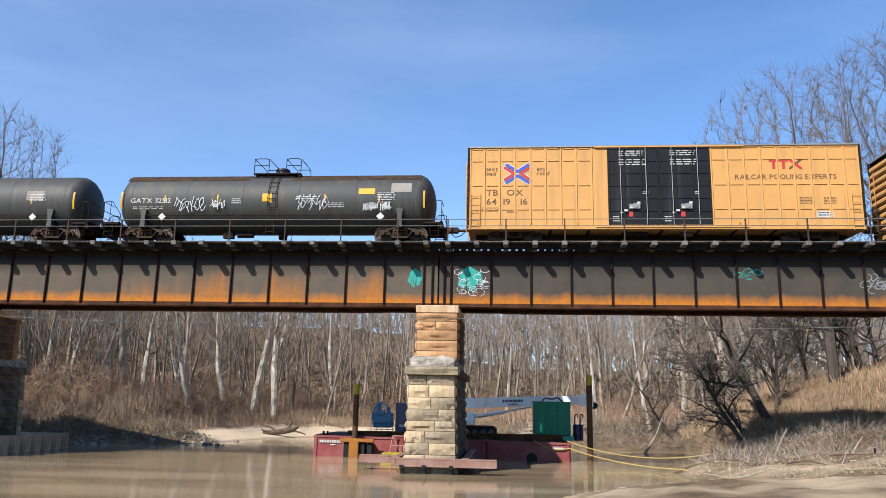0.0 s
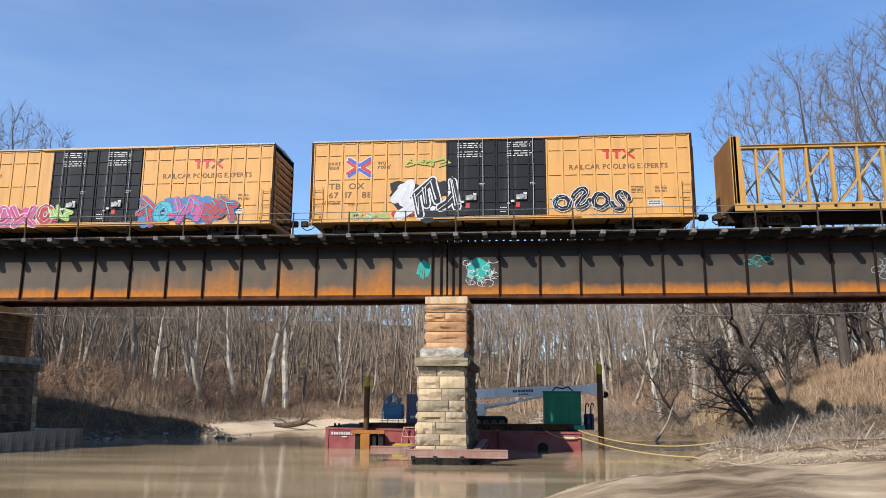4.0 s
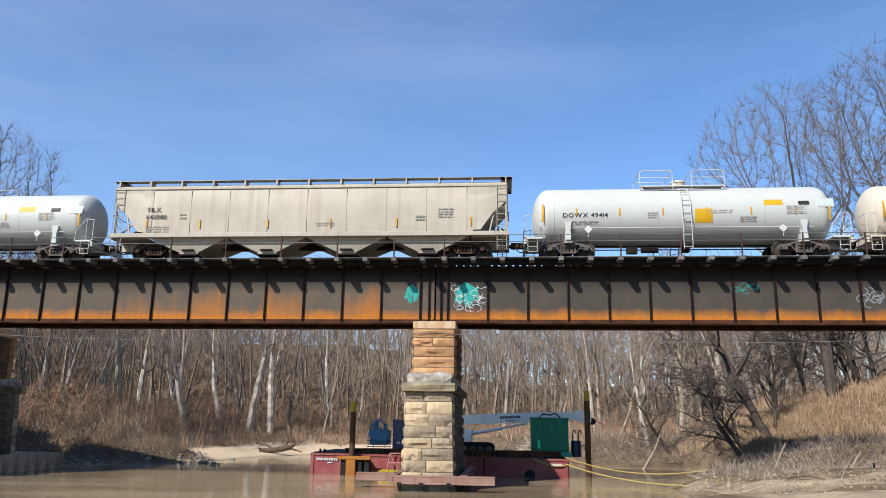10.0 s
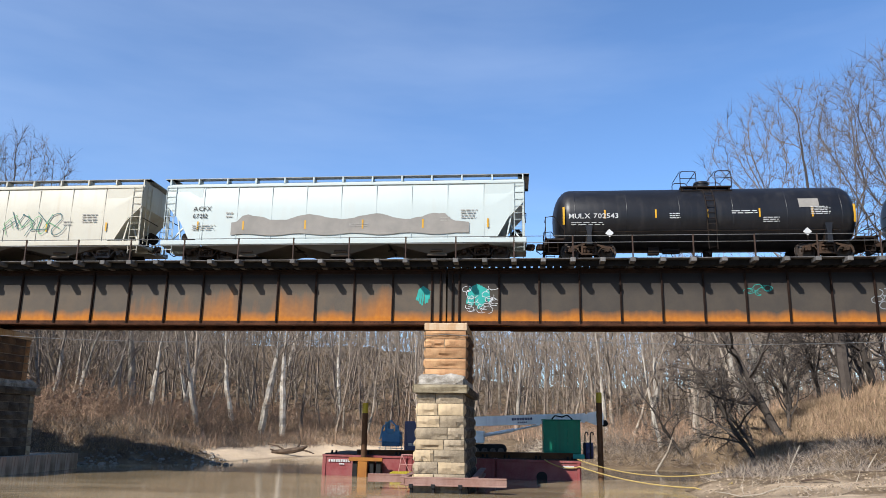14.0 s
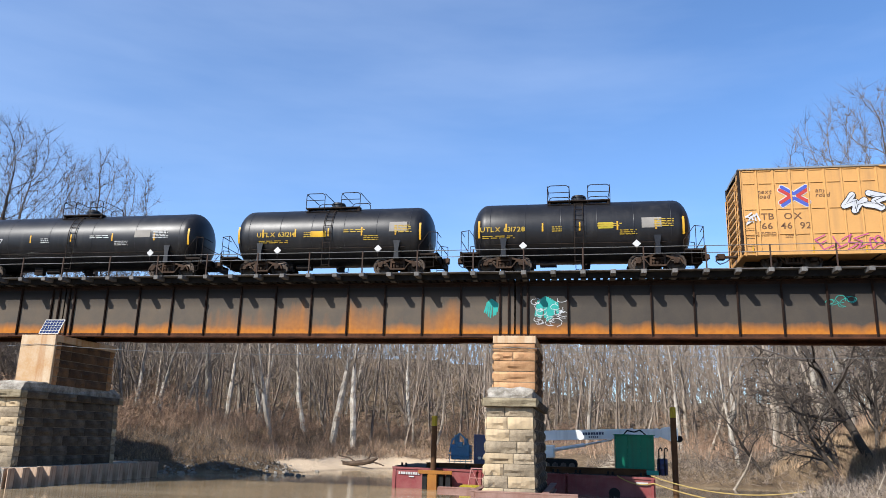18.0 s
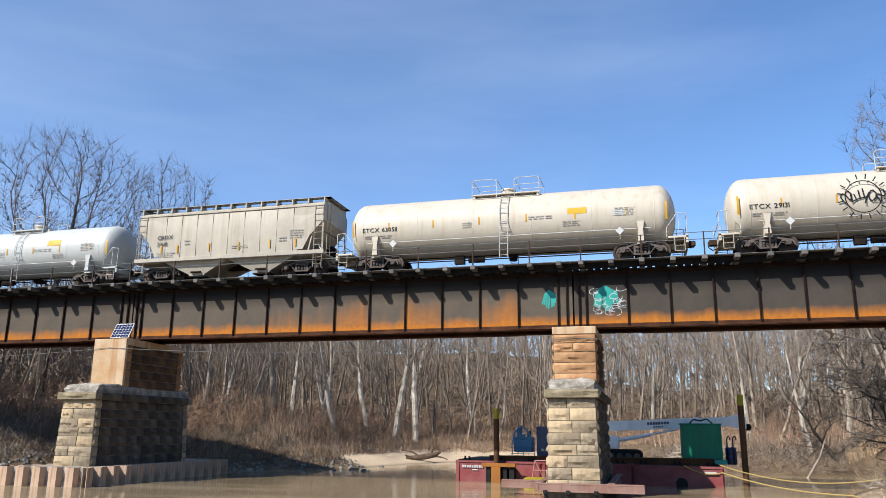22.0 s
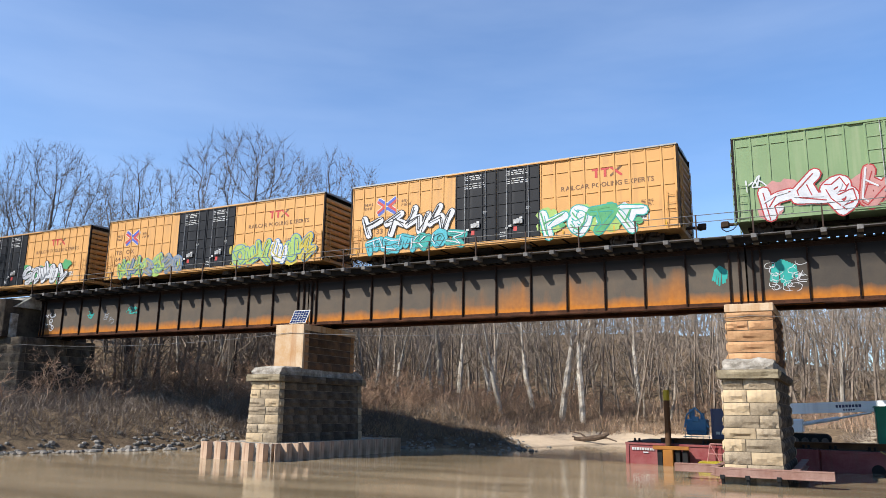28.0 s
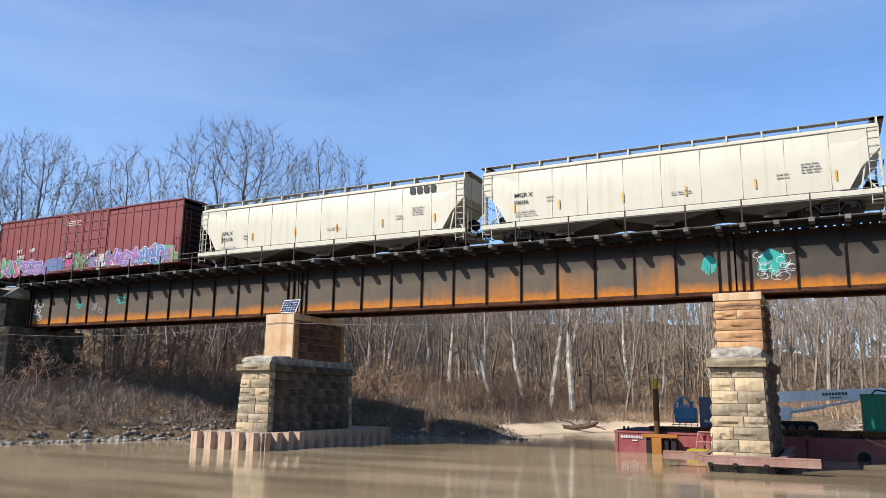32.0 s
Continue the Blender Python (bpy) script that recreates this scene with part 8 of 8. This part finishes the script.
def far_woods():
    """The rest of the wood, too deep to count: trunks, limbs and twigs in one mesh."""
    g = random.Random(3)
    b = Build()

    def stick(p, q, r0, r1):
        d = (q - p).normalized()
        a = d.orthogonal().normalized()
        c = d.cross(a)
        ring = lambda o, r: [tuple(o + a * (r * math.cos(t)) + c * (r * math.sin(t))) for t in (0, 2.1, 4.2)]
        b.add(ring(p, r0) + ring(q, r1), [(0, 1, 4, 3), (1, 2, 5, 4), (2, 0, 3, 5)])

    for x, y in scatter(9, 1300, -150, 110, 76, 145, wood, 1.2) + scatter(10, 160, -100, -46, 44, 84, lambda x, y, d: d > 6, 1.5):
        p = Vector((x, y, ground_z(x, y) - .2))
        h, r = min(g.uniform(9, 17), g.uniform(.8, 1.0) * (2.6 + .20 * y - p.z)), g.uniform(.07, .2)
        top = p + Vector((g.gauss(0, 1.5), g.gauss(0, 1.2), h))
        stick(p, top, r, .03)
        for k in range(13):
            f = g.uniform(.12, .98)
            o = p.lerp(top, f)
            ln = h * g.uniform(.12, .34) * (1.2 - f * .7)
            a = g.uniform(0, 6.283)
            e = o + Vector((math.cos(a) * ln * .7, math.sin(a) * ln * .7, ln * g.uniform(.35, 1.0)))
            stick(o, e, .045, .015)
            for j in range(7):
                o2 = o.lerp(e, g.uniform(.2, 1))
                a2 = g.uniform(0, 6.283)
                l2 = ln * g.uniform(.2, .5)
                e2 = o2 + Vector((math.cos(a2) * l2 * .7, math.sin(a2) * l2 * .7, l2 * g.uniform(.0, .9)))
                w = Vector((.02, 0, .012))
                b.add([tuple(o2 - w), tuple(o2 + w), tuple(e2)], [(0, 1, 2)])
    # fine twigs between the crowns
    q = np.random.RandomState(12)
    Y = q.uniform(88, 142, 30000)
    X = q.uniform(-1.05, .72, 30000) * Y
    for x, y, z in zip(X.tolist(), Y.tolist(), height(X, Y).tolist()):
        p = Vector((x, y, z + g.uniform(.3, 1.0) * min(11, max(2.0, 2.6 + .19 * y - z))))
        e = p + Vector((g.gauss(0, 1.0), g.gauss(0, 1.0), g.uniform(.4, 2.6)))
        w = Vector((.035, 0, .015))
        b.add([tuple(p - w), tuple(p + w), tuple(e)], [(0, 1, 2)])
    solid("far_woods", b, M_twig, "deep bare winter woods of grey-brown trunks and twigs", "woods", "stuff")


far_woods()

# tall trees whose crowns stand over the train
TALL = [wide_tree("tall bare tree with a wide rounded crown of fine grey twigs", M_bark_dark, M_twig_dark, seed=q, height=h, wide=w, low=lo, trunk_r=.25, spots=n, lean=l, twigs=8, twig_len=.85, reach=.42, tip=.007)
        for q, h, w, lo, n, l in ((5, 15, 4.7, 4.5, 2600, (0, 0)), (6, 15, 3.7, 5.0, 2000, (.05, 0)), (8, 15, 5.0, 4.0, 2600, (-.10, 0)))]


def tall(k, x, y, top, turn):
    """A tall tree whose twigs end at a given height."""
    high = max(v.co.z for o in TALL[k].children for v in o.data.vertices)
    plant(TALL[k], x, y, turn, (top - ground_z(x, y)) / high)


for k, x, y, top, tu in ((0, -45.4, 50, 28.3, 20), (1, -35.6, 50, 24.6, 140), (1, -57.9, 50, 27.2, 200), (0, -72, 50, 31, 80), (1, -65, 53, 24, 300), (2, -88, 56, 31, 10), (1, -51.5, 55, 22, 50), (1, -40.5, 56, 21, 10),
                         (2, 22.0, 54, 28.5, 0), (0, 27.5, 54, 31.5, 250), (1, 33, 58, 30, 120)):
    tall(k, x, y, top, tu)
# unseen trees, added out of view to throw shade on the left bank
for k, x, y, top, tu in ((0, -63, 24, 25, 40), (2, -68, 29, 26, 190), (1, -61, 19, 24, 100), (2, -73, 22, 26, 300), (0, -66, 14, 25, 220), (1, -70, 33, 25, 10)):
    tall(k, x, y, top, tu)
# more unseen trees, added behind the camera to block low skylight
for i in range(16):
    x, y = rng.uniform(-5, 60), rng.uniform(-40, -12)
    plant(rng.choice(FOREST), x, y, rng.uniform(0, 360), rng.uniform(.8, 1.15))

# dark leaning trees on the cut bank
LEAN = [tree_kind("dark leaning bank tree with low sprawling branches", "tree", M_bark_dark, M_bark_dark, seed=s, height=h, r0=r, spread=.95, first=.12, nb=16, levels=4, twigs=4, lean=l, crooked=.09, up=.1)
        for s, h, r, l in ((9, 12.5, .26, (-.50, .0)), (10, 8, .16, (-.42, -.05)), (12, 7.5, .14, (.25, 0)))]
for k, x, y, tu, sc in ((0, 16.5, 50.0, 0, 1.1), (1, 14.4, 49.2, 10, 1.0), (2, 16.9, 51, 0, 1.0), (1, 14.8, 49.8, 330, .9), (2, 21, 56.5, 40, 1.15), (0, 25, 57, 60, 1.05), (1, 12.2, 58.8, 0, .8), (2, 19, 56, 160, .9), (1, 23.4, 56, 20, 1.0), (2, 29, 57, 300, 1.1), (2, 26, 61, 80, 1.3), (1, 29, 63, 250, 1.3)):
    plant(LEAN[k], x, y, tu, sc)
# thicket of shrubs under the wood and along the banks
SHRUB = [tree_kind("tangled bare shrub of red-brown stems", "shrub", M_shrub, M_shrub, "bare_shrub", seed=s, height=h, r0=.04, spread=1.0, first=.03, nb=13, levels=3, lean=(0, 0), crooked=.13, second=6, twigs=4) for s, h in ((21, 3.0), (22, 2.4), (23, 3.8))]
bush = lambda x, y, d: (d > np.where(x < 5, 6.5, 2.5)) & (d < 24) & ~((np.abs(y - 37) < 6) & (x > -46)) & ~((x > 0) & (y < 45)) & ~((x > -23) & (x < -2) & (d < 9)) & ~((x > 12) & (y < 80))
shade = lambda x, y, d: (d > 3.0) & (d < 22) & ((y > 42) | (x < -46))
for x, y in scatter(11, 150, -75, 42, 40, 92, bush, 1.6) + scatter(12, 130, -72, -30, 24, 60, shade, 1.0):
    plant(rng.choice(SHRUB), x, y, rng.uniform(0, 360), rng.uniform(.7, 1.25))
for t in FOREST + TALL + LEAN + SHRUB:
    uncover(t)


# ---- dead grass and weeds ----
def grass(name, label, seed, count, where, tall, wide, material):
    rng = np.random.RandomState(seed)
    b = Build()
    x, y = where(rng, count)
    d = shore_distance(x, y)
    z = height(x, y)
    for i in range(len(x)):
        if d[i] < .6:
            continue
        clump = .5 + .5 * math.sin(x[i] * 1.3 + 2.0 * math.sin(y[i] * .9)) * math.sin(y[i] * 1.7 + 1.5 * math.sin(x[i] * .7))
        if rng.uniform() > .35 + clump:
            continue
        h = tall * rng.uniform(.35, 1.2) * (.45 + .75 * clump)
        a, l = rng.uniform(0, 6.28), rng.uniform(.1, .7) * h
        w = wide * rng.uniform(.6, 1.3)
        px, py, pz = x[i], y[i], z[i] - .03
        ca, sa = math.cos(a) * w, math.sin(a) * w
        t = rng.uniform(0, 6.28)
        tx, ty = px + l * math.cos(t), py + l * math.sin(t)
        mx, my = px + .35 * (tx - px), py + .35 * (ty - py)
        b.add([(px - ca, py - sa, pz), (px + ca, py + sa, pz), (mx + ca * .8, my + sa * .8, pz + h * .55), (mx - ca * .8, my - sa * .8, pz + h * .55), (tx, ty, pz + h)],
              [(0, 1, 2, 3), (3, 2, 4)])
    return solid(name, b, material, label, "grass", "stuff")


def band(x0, x1, y0, y1, dmin, dmax):
    def f(rng, n):
        x, y = rng.uniform(x0, x1, n * 4), rng.uniform(y0, y1, n * 4)
        d = shore_distance(x, y)
        ok = (d > dmin) & (d < dmax)
        return x[ok][:n], y[ok][:n]
    return f


grass("dead_grass", "tan dead grass and weeds along the far bank", 1, 60000, band(-34, -1, 44, 82, 5.5, 17), .42, .012, M_grass)

grass("dead_grass", "tan dead grass over the rubble slope", 6, 15000, band(-36, -22, 43, 54, 1.0, 8), .42, .014, M_grass)
grass("dead_grass", "tan dead grass over the cut bank", 2, 52000, band(12.5, 32, 48.6, 59, 1.2, 22), .7, .016, M_grass)
grass("dead_weeds", "dull brown weeds on the shaded bank", 3, 16000, band(-85, -26, 22, 60, 1.2, 20), .8, .02, M_twig)
grass("dead_weeds", "brown stalks at the edge of the wood", 4, 22000, band(-60, 34, 50, 92, 4.5, 30), 1.5, .018, M_shrub)


def tangle(name, label, seed, count, where, size, r, material):
    """Dead stems, roots and brush lying every way over a slope."""
    g = np.random.RandomState(seed)
    x, y = where(g, count)
    z = height(x, y)
    b = Build()
    for i in range(len(x)):
        n = 2
        p = Vector((x[i], y[i], z[i] - .05))
        d = Vector((g.normal(0, .7), g.normal(0, .7), g.uniform(.25, 1.1))).normalized()
        ln = size * g.uniform(.4, 1.4)
        pts = [p]
        for k in range(n):
            d = (d + Vector((g.normal(0, .3), g.normal(0, .3), g.normal(-.12, .25)))).normalized()
            p = p + d * ln / n
            pts.append(p)
        rr = r * g.uniform(.6, 1.4)
        b.limb(pts, [rr, rr * .7, rr * .35], 3)
    return solid(name, b, material, label, "brush", "stuff")


tangle("bank_brush", "tangle of dead brown brush and roots on the cut bank", 31, 3800, band(8.5, 26, 36.6, 43, .3, 12), .8, .013, M_twig)
tangle("bank_brush", "dark tangle of stems on the cut bank", 32, 1400, band(9.5, 24, 37.5, 42.5, .3, 11), .8, .015, M_bark_dark)
tangle("bank_brush", "tangle of dead stems on the shaded slope", 33, 9000, band(-66, -34, 22, 58, .8, 13), 1.2, .015, M_twig)
tangle("bank_brush", "tan brush along the far bank", 38, 7000, band(-36, 2, 44, 84, 5.2, 17), 1.0, .010, M_grass)
tangle("bank_brush", "red-brown brush along the far bank", 39, 4500, band(-36, 4, 48, 86, 6, 18), 1.6, .012, M_shrub)
tangle("bank_brush", "dead brush between the beach and the wood", 34, 5200, band(-30, 14, 52, 90, 5, 18), 1.3, .018, M_twig)
tangle("bank_brush", "dark brush and roots over the rubble slope", 36, 7000, band(-40, -22, 40, 54, .2, 6.5), .75, .014, M_twig)
tangle("bank_brush", "tan stems over the rubble slope", 37, 2600, band(-40, -22, 40, 54, .8, 7.5), .6, .012, M_shrub)
tangle("bank_brush", "grey brush and roots along the water under the far trees", 40, 3200, band(0, 15, 50, 67, .2, 7), .8, .013, M_twig)
tangle("bank_brush", "dark roots along the water under the far trees", 41, 1500, band(0, 15, 50, 67, .1, 5), .7, .014, M_bark_dark)
tangle("bank_brush", "orange-brown brush on the shoulder of the cut bank", 42, 4200, band(13, 30, 45.5, 52, .5, 20), 1.1, .012, M_shrub)
tangle("wood_brush", "grey undergrowth through the wood", 35, 9000, band(-120, 80, 62, 146, 10, 90), 2.6, .03, M_twig)


def sand_litter():
    """Clods, pebbles and bits of twig strewn over the near bar."""
    g = np.random.RandomState(44)
    x, y = band(0.5, 21, 23.5, 37.5, .05, 9)(g, 2600)
    z = height(x, y)
    b = Build()
    for i in range(len(x)):
        r = g.uniform(.012, .05) * (1.6 if g.uniform() < .1 else 1)
        a0 = g.uniform(0, 6.28)
        b.loft([[(x[i] + r * q * math.cos(a0 + 1.257 * j) * g.uniform(.7, 1.3), y[i] + r * q * math.sin(a0 + 1.257 * j) * g.uniform(.7, 1.3), z[i] + r * hh) for j in range(5)] for q, hh in ((1.1, -.5), (1.0, .2), (.45, .65))])
    solid("sand_clods", b, M_clod, "clods and pebbles strewn over the sand", "pebbles", "stuff")


sand_litter()
tangle("sand_twigs", "bits of dead twig strewn over the sand", 45, 650, band(2, 21, 25, 38, .3, 9), .32, .009, M_twig)
tangle("sand_twigs", "bleached bits of stick on the sand", 46, 90, band(5, 21, 27, 38, .3, 9), .7, .014, M_pale_wood)


# ---- rocks at the shaded water's edge ----
def rocks():
    g = random.Random(5)
    b = Build()
    for i in range(520):
        k = g.random()
        if k < .93:
            t = g.random()
            p0, p1 = (Vector((-40.6, 22, 0)), Vector((-36.5, 36, 0))) if g.random() < .6 else (Vector((-36.5, 36, 0)), Vector((-25, 49.7, 0)))
            p = p0.lerp(p1, t)
            x, y = p.x - abs(g.gauss(0, 1.0)) + .4, p.y + g.gauss(0, .6)
        else:
            x, y = g.uniform(-26, -18), g.uniform(49, 57)
        r = g.uniform(.07, .24)
        z = ground_z(x, y) if i % 4 == 0 else max(.0, ground_z(x, y))
        n = 6
        b.loft([[(x + r * q * math.cos(2 * math.pi * j / n + i) * g.uniform(.8, 1.2), y + r * q * math.sin(2 * math.pi * j / n + i) * g.uniform(.8, 1.2), z + r * hh) for j in range(n)]
                for q, hh in ((.8, -.4), (1.0, .15), (.6, .6))])
    # small debris up the rubble slope
    for i in range(800):
        t = g.random()
        x, y = -36.5 + 17 * t - g.uniform(0, 3), 36 + 16 * t + g.uniform(0, 3)
        z, r = ground_z(x, y), g.uniform(.04, .15)
        if z > .02:
            b.loft([[(x + r * q * math.cos(1.257 * j + i), y + r * q * math.sin(1.257 * j + i), z + r * hh) for j in range(5)] for q, hh in ((1.0, -.3), (.9, .3), (.4, .7))])
    solid("bank_rocks", b, M_rock, "scattered pale rocks along the shaded water's edge", "rocks", "stuff")


rocks()


# ---- driftwood and sticks ----
def driftwood():
    t = thing("driftwood", "weathered fallen trunk with broken limbs on the beach", "driftwood")
    x, y = -18.9, 64.4
    z = ground_z(x, y)
    b = Build()
    P = lambda *a: [Vector((x + p[0], y + p[1], z + p[2])) for p in a]
    b.limb(P((-1.5, 0, .25), (-.6, .1, .3), (.2, 0, .4), (1.0, -.1, .55), (1.5, 0, .8)), [.18, .2, .24, .2, .1], 8)
    part("trunk", b, M_wood, t, smooth=True)
    for pts, r in ((P((.6, 0, .5), (.9, .1, 1.1), (.7, .2, 1.6)), .11), (P((-.2, 0, .3), (-1.0, .2, .75), (-1.9, .1, .9)), .10), (P((1.0, 0, .5), (1.7, -.2, .35), (2.2, -.3, .2)), .09), (P((-.8, 0, .3), (-1.6, -.2, .5)), .07)):
        b = Build()
        b.limb(pts, [r * (1 - .25 * k) for k in range(len(pts))], 6)
        part("limb", b, M_wood, t, smooth=True)


driftwood()


def stick(pts, r, material, label):
    b = Build()
    v = [Vector((x, y, ground_z(x, y) + z)) for x, y, z in pts]
    b.limb(v, [r * (1 - .18 * k) for k in range(len(v))], 6)
    return solid("stick", b, material, label, "stick", group="sticks on the sand", smooth=True)


stick([(7.4, 29.5, .05), (8.2, 30.2, .12), (8.8, 30.0, .06), (9.8, 30.6, .1), (10.6, 30.4, .04)], .035, M_pale_wood, "long bleached branch lying on the sand")
stick([(8.2, 30.2, .1), (7.9, 31.0, .22), (7.6, 31.6, .3)], .025, M_pale_wood, "forked bleached twig on the sand")
stick([(12.2, 37.5, .0), (12.6, 37.7, .7), (13.0, 37.8, 1.4)], .03, M_pale_wood, "thin bleached stick leaning out of the sand")
stick([(14.8, 35.5, .0), (15.1, 35.6, .5), (15.4, 35.6, .9)], .03, M_pale_wood, "thin bleached stick standing in the sand")
stick([(15.8, 37.2, .0), (16.5, 37.5, .3), (17.1, 37.9, .5)], .035, M_pale_wood, "bleached stick leaning on the bank")
stick([(15.4, 34.6, .0), (15.42, 34.6, .25)], .05, M_dark, "short dark stump in the sand")
stick([(10.8, 31.8, .04), (11.5, 31.5, .12), (12.1, 31.2, .05)], .04, M_wood, "grey drift branch on the sand")
stick([(13.0, 33.0, .03), (14.2, 33.2, .08), (15.2, 33.0, .03)], .02, M_wood, "thin grey twig on the sand")
stick([(8.6, 52.6, .0), (9.2, 52.9, .7), (9.9, 53.2, 1.7), (10.3, 53.5, 2.6)], .10, M_bark, "fallen trunk leaning up the far bank")


def drift_pile():
    g = random.Random(8)
    b = Build()
    for i in range(120):
        x, y = g.gauss(3.2, 1.5), g.gauss(62.5, .7)
        z = max(.0, ground_z(x, y)) + g.uniform(0, 1.3) * math.exp(-((x - 3.2) / 2.0) ** 2)
        a, l = g.uniform(-.5, 3.6), g.uniform(.7, 2.4)
        d = Vector((math.cos(a), .35 * math.sin(a), g.uniform(-.15, .75)))
        p = Vector((x, y, z))
        r = g.uniform(.02, .07) if i > 6 else .16
        b.limb([p - d * l * .5, p + Vector((0, 0, .06)), p + d * l * .5], [r, r * .85, r * .5], 5)
    solid("drift_pile", b, M_pale_wood, "jam of bleached drift branches on the far bank", "driftwood", "stuff")


drift_pile()

# ---- what moves: the train rolls by at an even pace ----
ROLLED = [(0, 0.0), (4, 68.53), (8, 137.13), (12, 205.64), (16, 274.11), (20, 342.71), (24, 411.56), (28, 480.58), (32, 549.36)]


def motions():
    for car, u in TRAIN:
        walk(car, [(t, pose(u - s, TRACK_Y, RAIL)) for t, s in ROLLED])
    # all wheelsets turn alike: one set of keys, shared
    first = WHEELSETS[0]
    speed = ROLLED[-1][1] / 32.0
    walk(first, [(f / FPS, pose(0, 0, 0, 0, -math.degrees(speed * f / FPS / WHEEL), 0)) for f in range(32 * FPS + 1)])
    keys = first.animation_data
    for w in WHEELSETS[1:]:
        w.rotation_mode = "QUATERNION"
        w.animation_data_create()
        w.animation_data.action = keys.action
        w.animation_data.action_slot = keys.action_slot


motions()
